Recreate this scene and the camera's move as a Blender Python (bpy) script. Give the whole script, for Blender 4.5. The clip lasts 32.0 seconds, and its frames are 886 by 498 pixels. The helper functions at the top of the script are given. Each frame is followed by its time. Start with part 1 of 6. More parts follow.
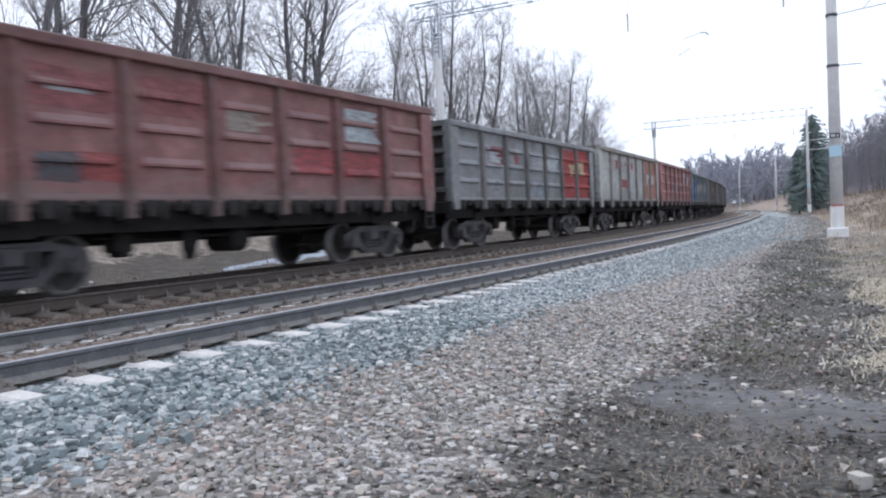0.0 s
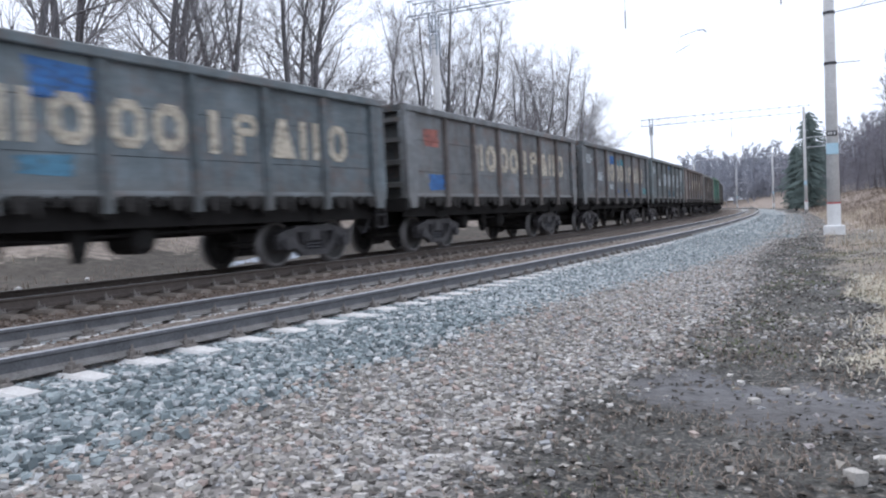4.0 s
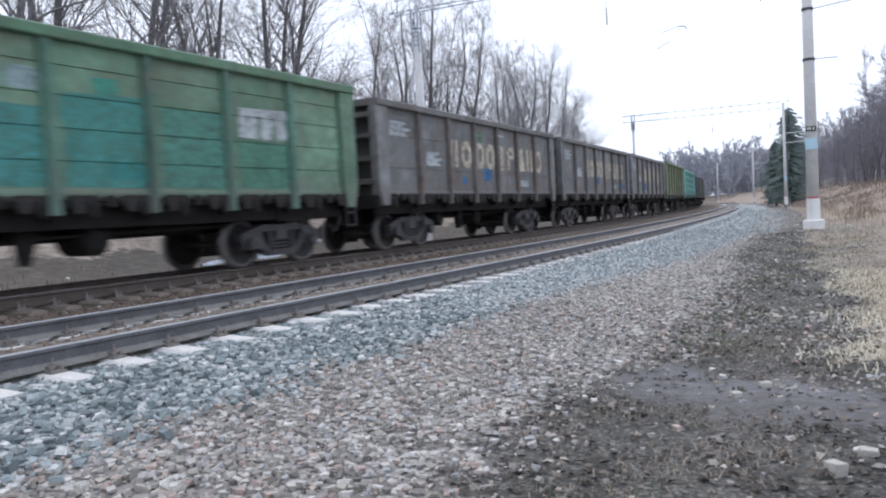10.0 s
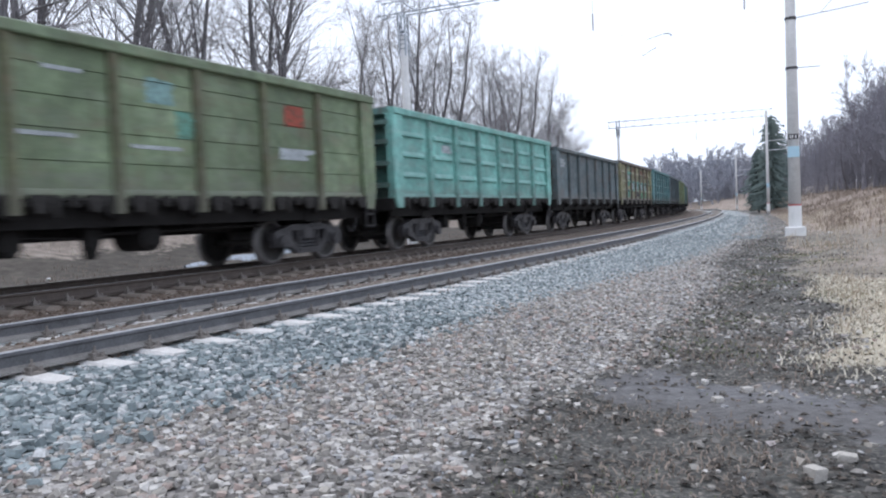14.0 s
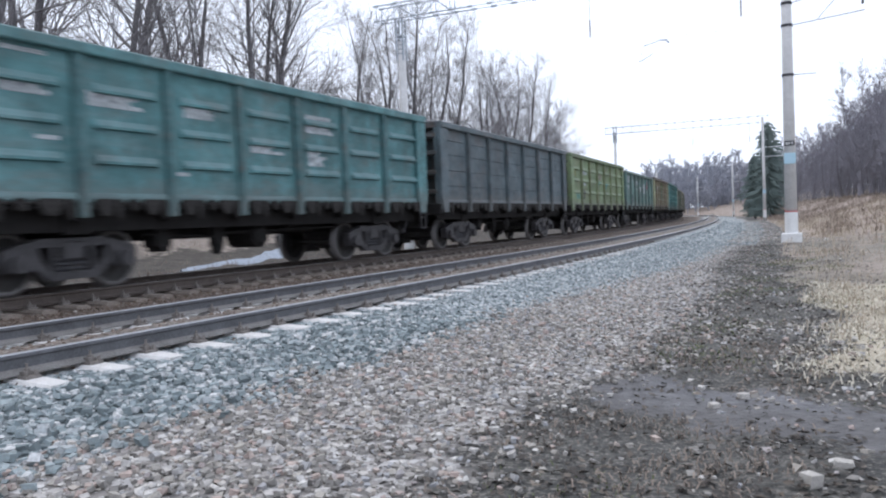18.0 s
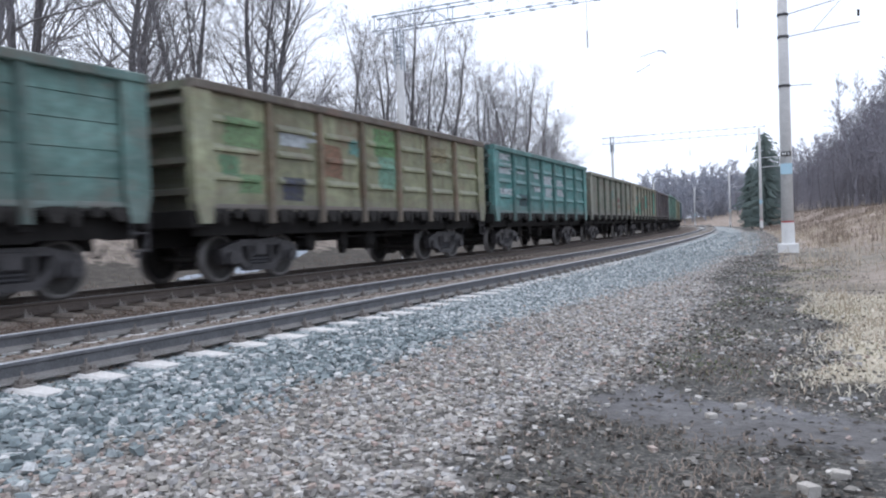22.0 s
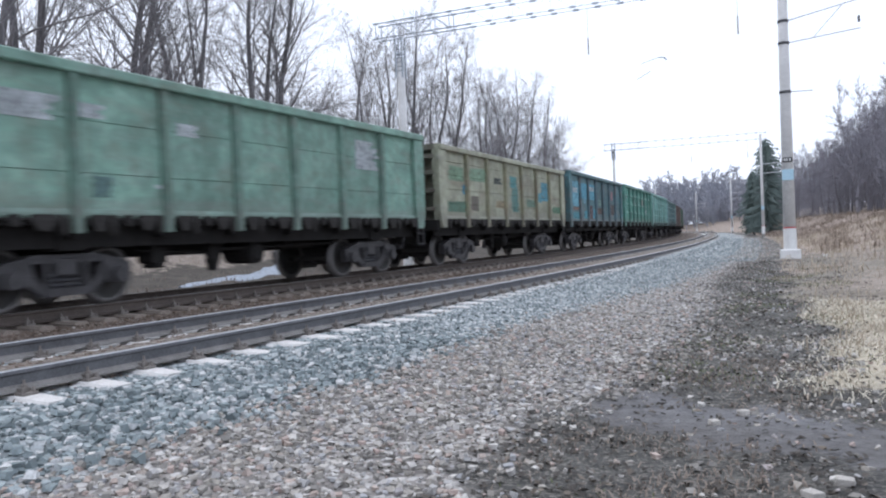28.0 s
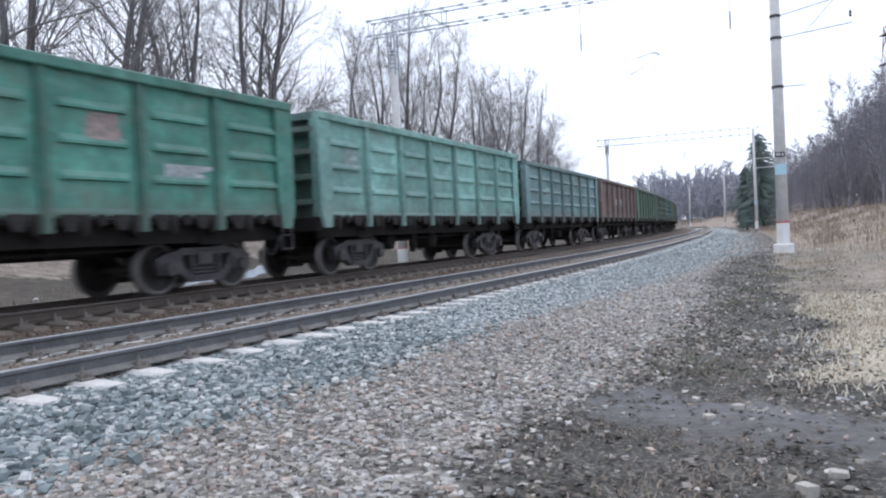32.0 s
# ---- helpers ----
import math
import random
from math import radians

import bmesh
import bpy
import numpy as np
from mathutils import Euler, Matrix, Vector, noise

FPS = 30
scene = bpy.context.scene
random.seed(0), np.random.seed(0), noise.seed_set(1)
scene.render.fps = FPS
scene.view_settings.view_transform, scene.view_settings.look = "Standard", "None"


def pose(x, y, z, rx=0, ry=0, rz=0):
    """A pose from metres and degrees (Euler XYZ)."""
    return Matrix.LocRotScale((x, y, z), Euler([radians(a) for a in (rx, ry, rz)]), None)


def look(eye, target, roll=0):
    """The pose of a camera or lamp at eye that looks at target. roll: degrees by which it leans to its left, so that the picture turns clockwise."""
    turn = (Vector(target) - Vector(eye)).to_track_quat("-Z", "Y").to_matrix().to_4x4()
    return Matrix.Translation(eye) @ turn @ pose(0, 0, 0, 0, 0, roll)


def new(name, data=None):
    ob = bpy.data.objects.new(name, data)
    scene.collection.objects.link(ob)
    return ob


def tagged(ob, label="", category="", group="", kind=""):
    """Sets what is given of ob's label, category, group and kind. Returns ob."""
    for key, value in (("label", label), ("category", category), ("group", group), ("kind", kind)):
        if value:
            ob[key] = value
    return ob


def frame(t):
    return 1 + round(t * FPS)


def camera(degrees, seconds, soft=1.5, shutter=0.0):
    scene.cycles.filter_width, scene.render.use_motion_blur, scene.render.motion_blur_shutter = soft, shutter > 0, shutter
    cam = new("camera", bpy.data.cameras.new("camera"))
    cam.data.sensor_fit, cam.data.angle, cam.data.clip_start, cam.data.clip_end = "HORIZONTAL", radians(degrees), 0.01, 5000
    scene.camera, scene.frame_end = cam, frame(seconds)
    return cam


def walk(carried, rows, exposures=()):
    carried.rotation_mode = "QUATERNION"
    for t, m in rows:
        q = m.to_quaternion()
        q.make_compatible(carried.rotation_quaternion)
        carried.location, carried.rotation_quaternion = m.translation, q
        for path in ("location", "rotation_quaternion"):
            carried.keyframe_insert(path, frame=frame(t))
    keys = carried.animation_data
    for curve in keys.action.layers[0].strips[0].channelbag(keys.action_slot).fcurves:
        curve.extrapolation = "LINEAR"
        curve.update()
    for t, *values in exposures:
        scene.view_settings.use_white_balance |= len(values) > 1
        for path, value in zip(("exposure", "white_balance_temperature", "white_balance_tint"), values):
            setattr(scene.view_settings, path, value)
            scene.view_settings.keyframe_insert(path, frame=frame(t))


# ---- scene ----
import functools

# ---- camera: held by hand on one spot, panning slowly ----
EYE = Vector((0.0, 0.0, 0.901))
cam = camera(60.28, 32.0, soft=2.1, shutter=0.42)


def aim(yaw, pitch, roll):
    """Yaw to the left of +y, pitch upwards, roll as look() takes it, in degrees."""
    a, b = radians(yaw), radians(pitch)
    return look(EYE, EYE + Vector((-math.sin(a) * math.cos(b), math.cos(a) * math.cos(b), math.sin(b))), roll)


PATH = [
    (0.0, aim(3.15, -2.07, -2.82)),
    (0.5, aim(3.08, -2.12, -2.70)),
    (1.0, aim(3.04, -2.20, -2.69)),
    (1.5, aim(3.07, -2.24, -2.74)),
    (2.0, aim(3.11, -2.25, -2.70)),
    (2.5, aim(3.12, -2.25, -2.71)),
    (3.0, aim(3.09, -2.32, -2.65)),
    (3.5, aim(3.04, -2.32, -2.68)),
    (5.5, aim(2.64, -2.36, -2.73)),
    (6.0, aim(2.56, -2.40, -2.77)),
    (6.5, aim(2.46, -2.43, -2.80)),
    (7.0, aim(2.36, -2.47, -2.75)),
    (7.5, aim(2.37, -2.44, -2.92)),
    (8.0, aim(2.25, -2.53, -2.80)),
    (8.5, aim(2.09, -2.59, -2.90)),
    (9.0, aim(1.94, -2.63, -2.82)),
    (9.5, aim(1.79, -2.63, -3.16)),
    (10.0, aim(1.74, -2.61, -3.08)),
    (10.5, aim(1.54, -2.63, -2.97)),
    (11.0, aim(1.18, -2.64, -2.75)),
    (11.5, aim(0.98, -2.68, -2.70)),
    (12.0, aim(0.87, -2.66, -2.72)),
    (12.5, aim(0.75, -2.61, -2.70)),
    (13.0, aim(0.67, -2.50, -2.70)),
    (13.5, aim(0.63, -2.44, -2.63)),
    (14.0, aim(0.59, -2.40, -2.51)),
    (14.5, aim(0.44, -2.39, -2.44)),
    (16.5, aim(0.25, -2.11, -2.70)),
    (17.0, aim(0.26, -2.01, -2.49)),
    (17.5, aim(0.30, -1.98, -2.31)),
    (18.0, aim(0.34, -2.03, -2.30)),
    (18.5, aim(0.31, -2.06, -2.24)),
    (19.0, aim(0.20, -2.10, -2.16)),
    (19.5, aim(0.10, -2.11, -2.13)),
    (20.0, aim(0.02, -2.16, -2.16)),
    (20.5, aim(0.00, -2.13, -2.38)),
    (21.0, aim(0.00, -1.82, -2.39)),
    (21.5, aim(0.06, -1.48, -2.24)),
    (22.0, aim(0.11, -1.34, -2.12)),
    (22.5, aim(0.08, -1.27, -2.17)),
    (23.0, aim(-0.03, -1.22, -2.11)),
    (23.5, aim(-0.11, -1.15, -2.12)),
    (24.0, aim(-0.11, -1.13, -2.24)),
    (24.5, aim(-0.15, -1.13, -2.41)),
    (25.0, aim(-0.15, -1.06, -2.49)),
    (25.5, aim(-0.17, -1.01, -2.19)),
    (27.5, aim(0.13, -0.77, -2.17)),
    (28.0, aim(0.22, -0.82, -2.28)),
    (28.5, aim(0.23, -0.91, -2.35)),
    (29.0, aim(0.15, -0.97, -2.37)),
    (29.5, aim(0.12, -1.03, -2.37)),
    (30.0, aim(0.06, -1.09, -2.40)),
    (30.5, aim(-0.04, -1.13, -2.52)),
    (31.0, aim(-0.14, -1.16, -2.77)),
    (31.5, aim(-0.18, -1.15, -2.64)),
    (32.0, aim(-0.19, -1.06, -2.71)),
]
walk(cam, PATH)

# ---- sky, light, exposure: bright overcast day ----
world = bpy.data.worlds.new("overcast_sky")
scene.world = world
world.use_nodes = True
wn, wl = world.node_tree.nodes, world.node_tree.links
wn.clear()
w_out, w_bg, w_mix = wn.new("ShaderNodeOutputWorld"), wn.new("ShaderNodeBackground"), wn.new("ShaderNodeMix")
w_sky = wn.new("ShaderNodeTexSky")
w_sky.sky_type, w_sky.sun_disc = "NISHITA", False
w_sky.sun_elevation, w_sky.sun_rotation = radians(60), radians(-45)
w_sky.air_density, w_sky.dust_density = 1.0, 6.0
w_gain = wn.new("ShaderNodeVectorMath")
w_gain.operation = "SCALE"
w_gain.inputs["Scale"].default_value = 0.10
w_mix.data_type = "RGBA"
w_mix.inputs["Factor"].default_value = 0.82
w_mix.inputs["B"].default_value = (1.13, 1.23, 1.45, 1)
wl.new(w_sky.outputs["Color"], w_gain.inputs[0])
wl.new(w_gain.outputs[0], w_mix.inputs["A"])
wl.new(w_mix.outputs["Result"], w_bg.inputs["Color"])
wl.new(w_bg.outputs[0], w_out.inputs["Surface"])

sun_data = bpy.data.lights.new("sun", "SUN")
sun_data.energy, sun_data.angle, sun_data.color = 0.55, radians(40), (1.0, 0.98, 0.95)
sun = new("sun", sun_data)
sun.matrix_world = look((-30, 30, 75), (0, 0, 0))
scene.view_settings.exposure = 0.18


# ---- materials ----
def shader(name):
    """A node material with a Principled surface: the material, its nodes, its links and the surface."""
    mat = bpy.data.materials.new(name)
    mat.use_nodes = True
    nodes, links = mat.node_tree.nodes, mat.node_tree.links
    return mat, nodes, links, nodes["Principled BSDF"]


def texture_space(nodes, links, scale, kind="Object"):
    co, mp = nodes.new("ShaderNodeTexCoord"), nodes.new("ShaderNodeMapping")
    mp.inputs["Scale"].default_value = scale
    links.new(co.outputs[kind], mp.inputs["Vector"])
    return mp.outputs["Vector"]


def fbm(nodes, links, vec, scale, detail=5.0, rough=0.6):
    n = nodes.new("ShaderNodeTexNoise")
    n.inputs["Scale"].default_value, n.inputs["Detail"].default_value, n.inputs["Roughness"].default_value = scale, detail, rough
    links.new(vec, n.inputs["Vector"])
    return n.outputs["Fac"]


def ramp(nodes, links, fac, stops):
    r = nodes.new("ShaderNodeValToRGB")
    while len(r.color_ramp.elements) < len(stops):
        r.color_ramp.elements.new(0.5)
    for e, (p, c) in zip(r.color_ramp.elements, stops):
        e.position, e.color = p, (*c, 1) if len(c) == 3 else c
    links.new(fac, r.inputs["Fac"])
    return r.outputs["Color"]


def blend(nodes, links, fac, a, b, mode="MIX"):
    m = nodes.new("ShaderNodeMix")
    m.data_type, m.blend_type = "RGBA", mode
    for key, value in (("Factor", fac), ("A", a), ("B", b)):
        slot = [i for i in m.inputs if i.name == key and (i.type == "RGBA") == (key != "Factor")][0]
        if isinstance(value, (int, float)):
            slot.default_value = value
        elif isinstance(value, tuple):
            slot.default_value = (*value, 1)
        else:
            links.new(value, slot)
    return [o for o in m.outputs if o.type == "RGBA"][0]


def relief(nodes, links, bsdf, height, strength, distance=0.02):
    b = nodes.new("ShaderNodeBump")
    b.inputs["Strength"].default_value, b.inputs["Distance"].default_value = strength, distance
    links.new(height, b.inputs["Height"])
    links.new(b.outputs["Normal"], bsdf.inputs["Normal"])


def grey(v):
    return (v, v, v)


def plain(name, base, other, rough=0.8, metal=0.0, scale=6.0, bump=0.3, kind="Object"):
    """A surface that drifts between two colours at two scales, with fine relief."""
    mat, nodes, links, bsdf = shader(name)
    vec = texture_space(nodes, links, (1, 1, 1), kind)
    coarse, fine = fbm(nodes, links, vec, scale), fbm(nodes, links, vec, scale * 9, 3)
    col = ramp(nodes, links, coarse, [(0.3, base), (0.7, other)])
    col = blend(nodes, links, 0.35, col, ramp(nodes, links, fine, [(0.3, tuple(0.55 * c for c in base)), (0.75, tuple(min(1, 1.3 * c) for c in other))]))
    links.new(col, bsdf.inputs["Base Color"])
    bsdf.inputs["Roughness"].default_value, bsdf.inputs["Metallic"].default_value = rough, metal
    relief(nodes, links, bsdf, fine, bump)
    return mat


@functools.lru_cache(None)
def wagon_paint(base, rust=0.35, fade=0.42):
    """Old wagon paint: faded patches, vertical rust and dust streaks, grime along the bottom edge of the sheet."""
    mat, nodes, links, bsdf = shader("wagon_paint")
    vec = texture_space(nodes, links, (1, 1, 1))
    info = nodes.new("ShaderNodeObjectInfo")
    shift = nodes.new("ShaderNodeVectorMath")
    shift.operation = "MULTIPLY_ADD"
    shift.inputs[1].default_value = (1, 1, 1)
    links.new(vec, shift.inputs[0])
    rnd = nodes.new("ShaderNodeCombineXYZ")
    mul = nodes.new("ShaderNodeMath")
    mul.operation, mul.inputs[1].default_value = "MULTIPLY", 37.0
    links.new(info.outputs["Random"], mul.inputs[0])
    links.new(mul.outputs[0], rnd.inputs["X"])
    links.new(mul.outputs[0], rnd.inputs["Y"])
    links.new(rnd.outputs[0], shift.inputs[2])
    v = shift.outputs[0]
    streak_v = nodes.new("ShaderNodeMapping")
    streak_v.inputs["Scale"].default_value = (7, 7, 0.55)
    links.new(v, streak_v.inputs["Vector"])
    smear_v = nodes.new("ShaderNodeMapping")
    smear_v.inputs["Scale"].default_value = (1.1, 1.1, 5.0)
    links.new(v, smear_v.inputs["Vector"])
    big, fine = fbm(nodes, links, v, 1.3, 4), fbm(nodes, links, v, 22, 4)
    streak, smear = fbm(nodes, links, streak_v.outputs[0], 1.0, 4), fbm(nodes, links, smear_v.outputs[0], 1.0, 5, 0.7)
    blot_v = nodes.new("ShaderNodeMapping")
    blot_v.inputs["Scale"].default_value = (0.9, 0.9, 1.9)
    links.new(v, blot_v.inputs["Vector"])
    blot = fbm(nodes, links, blot_v.outputs[0], 1.0, 5, 0.68)
    light = tuple(min(0.75, c * 1.35 + 0.035) for c in base)
    dark = tuple(c * 0.62 for c in base)
    col = ramp(nodes, links, big, [(0.25, dark), (0.5, base), (0.78, light)])
    fade_fac = ramp(nodes, links, smear, [(0.48, grey(0)), (0.64, grey(fade))])
    col = blend(nodes, links, fade_fac, col, tuple(0.6 * c + 0.35 * sum(base) / 3 + 0.05 for c in base))
    mottle = fbm(nodes, links, v, 4.5, 6, 0.75)
    col = blend(nodes, links, 0.75, col, ramp(nodes, links, mottle, [(0.3, grey(0.62)), (0.5, grey(1.0)), (0.7, grey(1.45))]), "MULTIPLY")
    col = blend(nodes, links, ramp(nodes, links, blot, [(0.53, grey(0)), (0.66, grey(min(0.8, rust * 1.9)))]), col, tuple(0.35 * c + d for c, d in zip(base, (0.125, 0.075, 0.058))))
    rust_fac = ramp(nodes, links, streak, [(0.52, grey(0)), (0.70, grey(min(0.8, rust * 1.3)))])
    col = blend(nodes, links, rust_fac, col, (0.10, 0.055, 0.035))
    chip = ramp(nodes, links, fine, [(0.60, grey(0)), (0.70, grey(rust * 0.8))])
    col = blend(nodes, links, chip, col, (0.075, 0.05, 0.04))
    col = blend(nodes, links, 1.0, col, ramp(nodes, links, info.outputs["Random"], [(0.0, grey(0.82)), (1.0, grey(1.12))]), "MULTIPLY")
    # road dust blown on to the lowest hand's width of the sheet
    part_z = nodes.new("ShaderNodeSeparateXYZ")
    links.new(vec, part_z.inputs[0])
    dust = nodes.new("ShaderNodeMath")
    dust.operation, dust.inputs[1].default_value = "MULTIPLY_ADD", -0.55
    links.new(smear, dust.inputs[0])
    links.new(part_z.outputs["Z"], dust.inputs[2])
    low = nodes.new("ShaderNodeMapRange")
    low.inputs["From Min"].default_value, low.inputs["From Max"].default_value = 1.12, 1.42
    low.inputs["To Min"].default_value, low.inputs["To Max"].default_value = 0.38, 0.0
    links.new(dust.outputs[0], low.inputs["Value"])
    col = blend(nodes, links, low.outputs[0], col, (0.15, 0.14, 0.13))
    # sloping tops of ribs and rails tinted pale: dust, and skylight put into the colour
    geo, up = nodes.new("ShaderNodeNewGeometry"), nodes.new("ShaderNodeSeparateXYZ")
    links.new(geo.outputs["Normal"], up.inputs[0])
    skylit = ramp(nodes, links, up.outputs["Z"], [(0.35, grey(0)), (0.75, grey(0.45))])
    col = blend(nodes, links, skylit, col, tuple(0.5 * c + 0.2 for c in base))
    links.new(col, bsdf.inputs["Base Color"])
    links.new(ramp(nodes, links, fine, [(0.3, grey(0.5)), (0.8, grey(0.8))]), bsdf.inputs["Roughness"])
    relief(nodes, links, bsdf, big, 0.25, 0.03)
    return mat


@functools.lru_cache(None)
def stencil_paint(base):
    """Thin old lettering or patch paint, worn through in spots."""
    mat, nodes, links, bsdf = shader("stencil_paint")
    vec = texture_space(nodes, links, (1, 1, 1))
    n, f = fbm(nodes, links, vec, 2.2, 5), fbm(nodes, links, vec, 9, 6, 0.75)
    col = ramp(nodes, links, n, [(0.25, tuple(0.6 * c for c in base)), (0.6, base)])
    col = blend(nodes, links, ramp(nodes, links, f, [(0.52, grey(0)), (0.68, grey(0.25))]), col, (0.12, 0.105, 0.095))
    links.new(ramp(nodes, links, f, [(0.42, grey(0.94)), (0.64, grey(0.35))]), bsdf.inputs["Alpha"])
    links.new(col, bsdf.inputs["Base Color"])
    bsdf.inputs["Roughness"].default_value = 0.75
    return mat


def ground_surface():
    """One sheet: clean ballast, trodden gravel, dark leaf litter, mud and dry grass, blended by the zone attribute."""
    mat, nodes, links, bsdf = shader("ground_surface")
    vec = texture_space(nodes, links, (1, 1, 1))
    zone = nodes.new("ShaderNodeAttribute")
    zone.attribute_name = "zone"
    sep = nodes.new("ShaderNodeSeparateColor")
    links.new(zone.outputs["Color"], sep.inputs[0])
    vor = nodes.new("ShaderNodeTexVoronoi")
    vor.inputs["Scale"].default_value = 17.0
    links.new(vec, vor.inputs["Vector"])
    cell = nodes.new("ShaderNodeSeparateColor")
    links.new(vor.outputs["Color"], cell.inputs[0])
    big, mid, fine = fbm(nodes, links, vec, 0.35, 4), fbm(nodes, links, vec, 2.5, 5), fbm(nodes, links, vec, 30, 4)
    gravel = ramp(nodes, links, cell.outputs[0], [(0.0, (0.10, 0.094, 0.09)), (0.35, (0.21, 0.195, 0.185)), (0.7, (0.32, 0.30, 0.285)), (1.0, (0.56, 0.55, 0.54))])
    ballast = ramp(nodes, links, cell.outputs[1], [(0.0, (0.11, 0.13, 0.14)), (0.5, (0.27, 0.305, 0.32)), (1.0, (0.58, 0.60, 0.61))])
    dusty = nodes.new("ShaderNodeAttribute")
    dusty.attribute_name = "dusty"
    brown = ramp(nodes, links, cell.outputs[2], [(0.0, (0.075, 0.055, 0.043)), (0.5, (0.165, 0.122, 0.095)), (0.9, (0.24, 0.185, 0.15)), (1.0, (0.42, 0.38, 0.34))])
    gravel = blend(nodes, links, dusty.outputs["Fac"], gravel, brown)
    ballast = blend(nodes, links, dusty.outputs["Fac"], ballast, brown)
    litter = ramp(nodes, links, mid, [(0.3, (0.030, 0.030, 0.029)), (0.55, (0.062, 0.061, 0.057)), (0.75, (0.125, 0.122, 0.11))])
    litter = blend(nodes, links, ramp(nodes, links, fine, [(0.5, grey(0)), (0.66, grey(0.75))]), litter, (0.26, 0.24, 0.215))
    litter = blend(nodes, links, dusty.outputs["Fac"], litter, ramp(nodes, links, mid, [(0.3, (0.055, 0.046, 0.038)), (0.6, (0.105, 0.09, 0.075)), (0.8, (0.17, 0.15, 0.125))]))
    lumps = fbm(nodes, links, vec, 6.0, 6, 0.7)
    mud = ramp(nodes, links, lumps, [(0.3, (0.082, 0.082, 0.088)), (0.5, (0.148, 0.148, 0.158)), (0.72, (0.238, 0.238, 0.25))])
    mud = blend(nodes, links, ramp(nodes, links, big, [(0.4, grey(0.5)), (0.6, grey(0))]), mud, (0.09, 0.082, 0.075))
    straw = ramp(nodes, links, mid, [(0.3, (0.23, 0.18, 0.155)), (0.52, (0.40, 0.325, 0.28)), (0.8, (0.58, 0.50, 0.43))])
    pale, moss = nodes.new("ShaderNodeAttribute"), nodes.new("ShaderNodeAttribute")
    pale.attribute_name, moss.attribute_name = "pale", "moss"
    bleached = ramp(nodes, links, mid, [(0.3, (0.32, 0.28, 0.205)), (0.52, (0.54, 0.485, 0.375)), (0.8, (0.74, 0.68, 0.555))])
    patchy = fbm(nodes, links, vec, 0.9, 5, 0.65)
    straw = blend(nodes, links, ramp(nodes, links, patchy, [(0.50, grey(0)), (0.64, grey(0.75))]), straw, (0.13, 0.108, 0.09))
    straw = blend(nodes, links, pale.outputs["Fac"], straw, bleached)
    straw = blend(nodes, links, moss.outputs["Fac"], straw, ramp(nodes, links, mid, [(0.35, (0.15, 0.138, 0.112)), (0.65, (0.27, 0.25, 0.215))]))
    straw = blend(nodes, links, ramp(nodes, links, fine, [(0.35, grey(0.45)), (0.6, grey(0))]), straw, (0.12, 0.098, 0.07))

    def mask(channel, lo=0.38, hi=0.62):
        jitter = nodes.new("ShaderNodeMath")
        jitter.operation, jitter.inputs[1].default_value = "MULTIPLY_ADD", 1.0
        off = nodes.new("ShaderNodeMath")
        off.operation, off.inputs[1].default_value = "MULTIPLY_ADD", 1.3
        links.new(mid, off.inputs[0])
        off.inputs[2].default_value = -0.65
        links.new(off.outputs[0], jitter.inputs[0])
        links.new(channel, jitter.inputs[2])
        return ramp(nodes, links, jitter.outputs[0], [(lo, grey(0)), (hi, grey(1))])

    col = blend(nodes, links, mask(sep.outputs[0]), litter, gravel)
    col = blend(nodes, links, mask(sep.outputs[1]), col, straw)
    col = blend(nodes, links, mask(sep.outputs[2]), col, mud)
    col = blend(nodes, links, mask(zone.outputs["Alpha"]), col, ballast)
    links.new(col, bsdf.inputs["Base Color"])
    bsdf.inputs["Roughness"].default_value = 0.9
    height = blend(nodes, links, 0.5, fine, vor.outputs["Distance"])
    relief(nodes, links, bsdf, height, 0.7, 0.05)
    return mat


def stones(name, stops):
    """Broken stone: each piece takes its own colour, with a little dust and grain."""
    mat, nodes, links, bsdf = shader(name)
    geo = nodes.new("ShaderNodeNewGeometry")
    vec = texture_space(nodes, links, (1, 1, 1))
    fine = fbm(nodes, links, vec, 45, 4)
    col = ramp(nodes, links, geo.outputs["Random Per Island"], stops)
    col = blend(nodes, links, ramp(nodes, links, fine, [(0.35, grey(0.4)), (0.65, grey(0))]), col, (0.13, 0.12, 0.11))
    links.new(col, bsdf.inputs["Base Color"])
    bsdf.inputs["Roughness"].default_value = 0.85
    return mat


M_GROUND = ground_surface()
M_BALLAST = stones("ballast_stone", [(0.0, (0.114, 0.147, 0.159)), (0.3, (0.231, 0.284, 0.298)), (0.6, (0.345, 0.402, 0.418)), (0.82, (0.485, 0.512, 0.522)), (1.0, (0.72, 0.72, 0.72))])
M_GRAVEL = stones("gravel_stone", [(0.0, (0.168, 0.159, 0.15)), (0.2, (0.30, 0.284, 0.262)), (0.42, (0.445, 0.414, 0.37)), (0.50, (0.50, 0.41, 0.36)), (0.57, (0.43, 0.335, 0.30)), (0.63, (0.38, 0.39, 0.41)), (0.85, (0.525, 0.492, 0.458)), (1.0, (0.70, 0.678, 0.648))])
M_BROWN = stones("dusty_stone", [(0.0, (0.085, 0.058, 0.043)), (0.4, (0.175, 0.122, 0.092)), (0.8, (0.25, 0.185, 0.145)), (0.95, (0.32, 0.255, 0.21)), (1.0, (0.58, 0.54, 0.50))])
M_RAIL = plain("rail_steel_side", (0.075, 0.077, 0.085), (0.145, 0.148, 0.16), 0.75, 0.0, 5, 0.25)
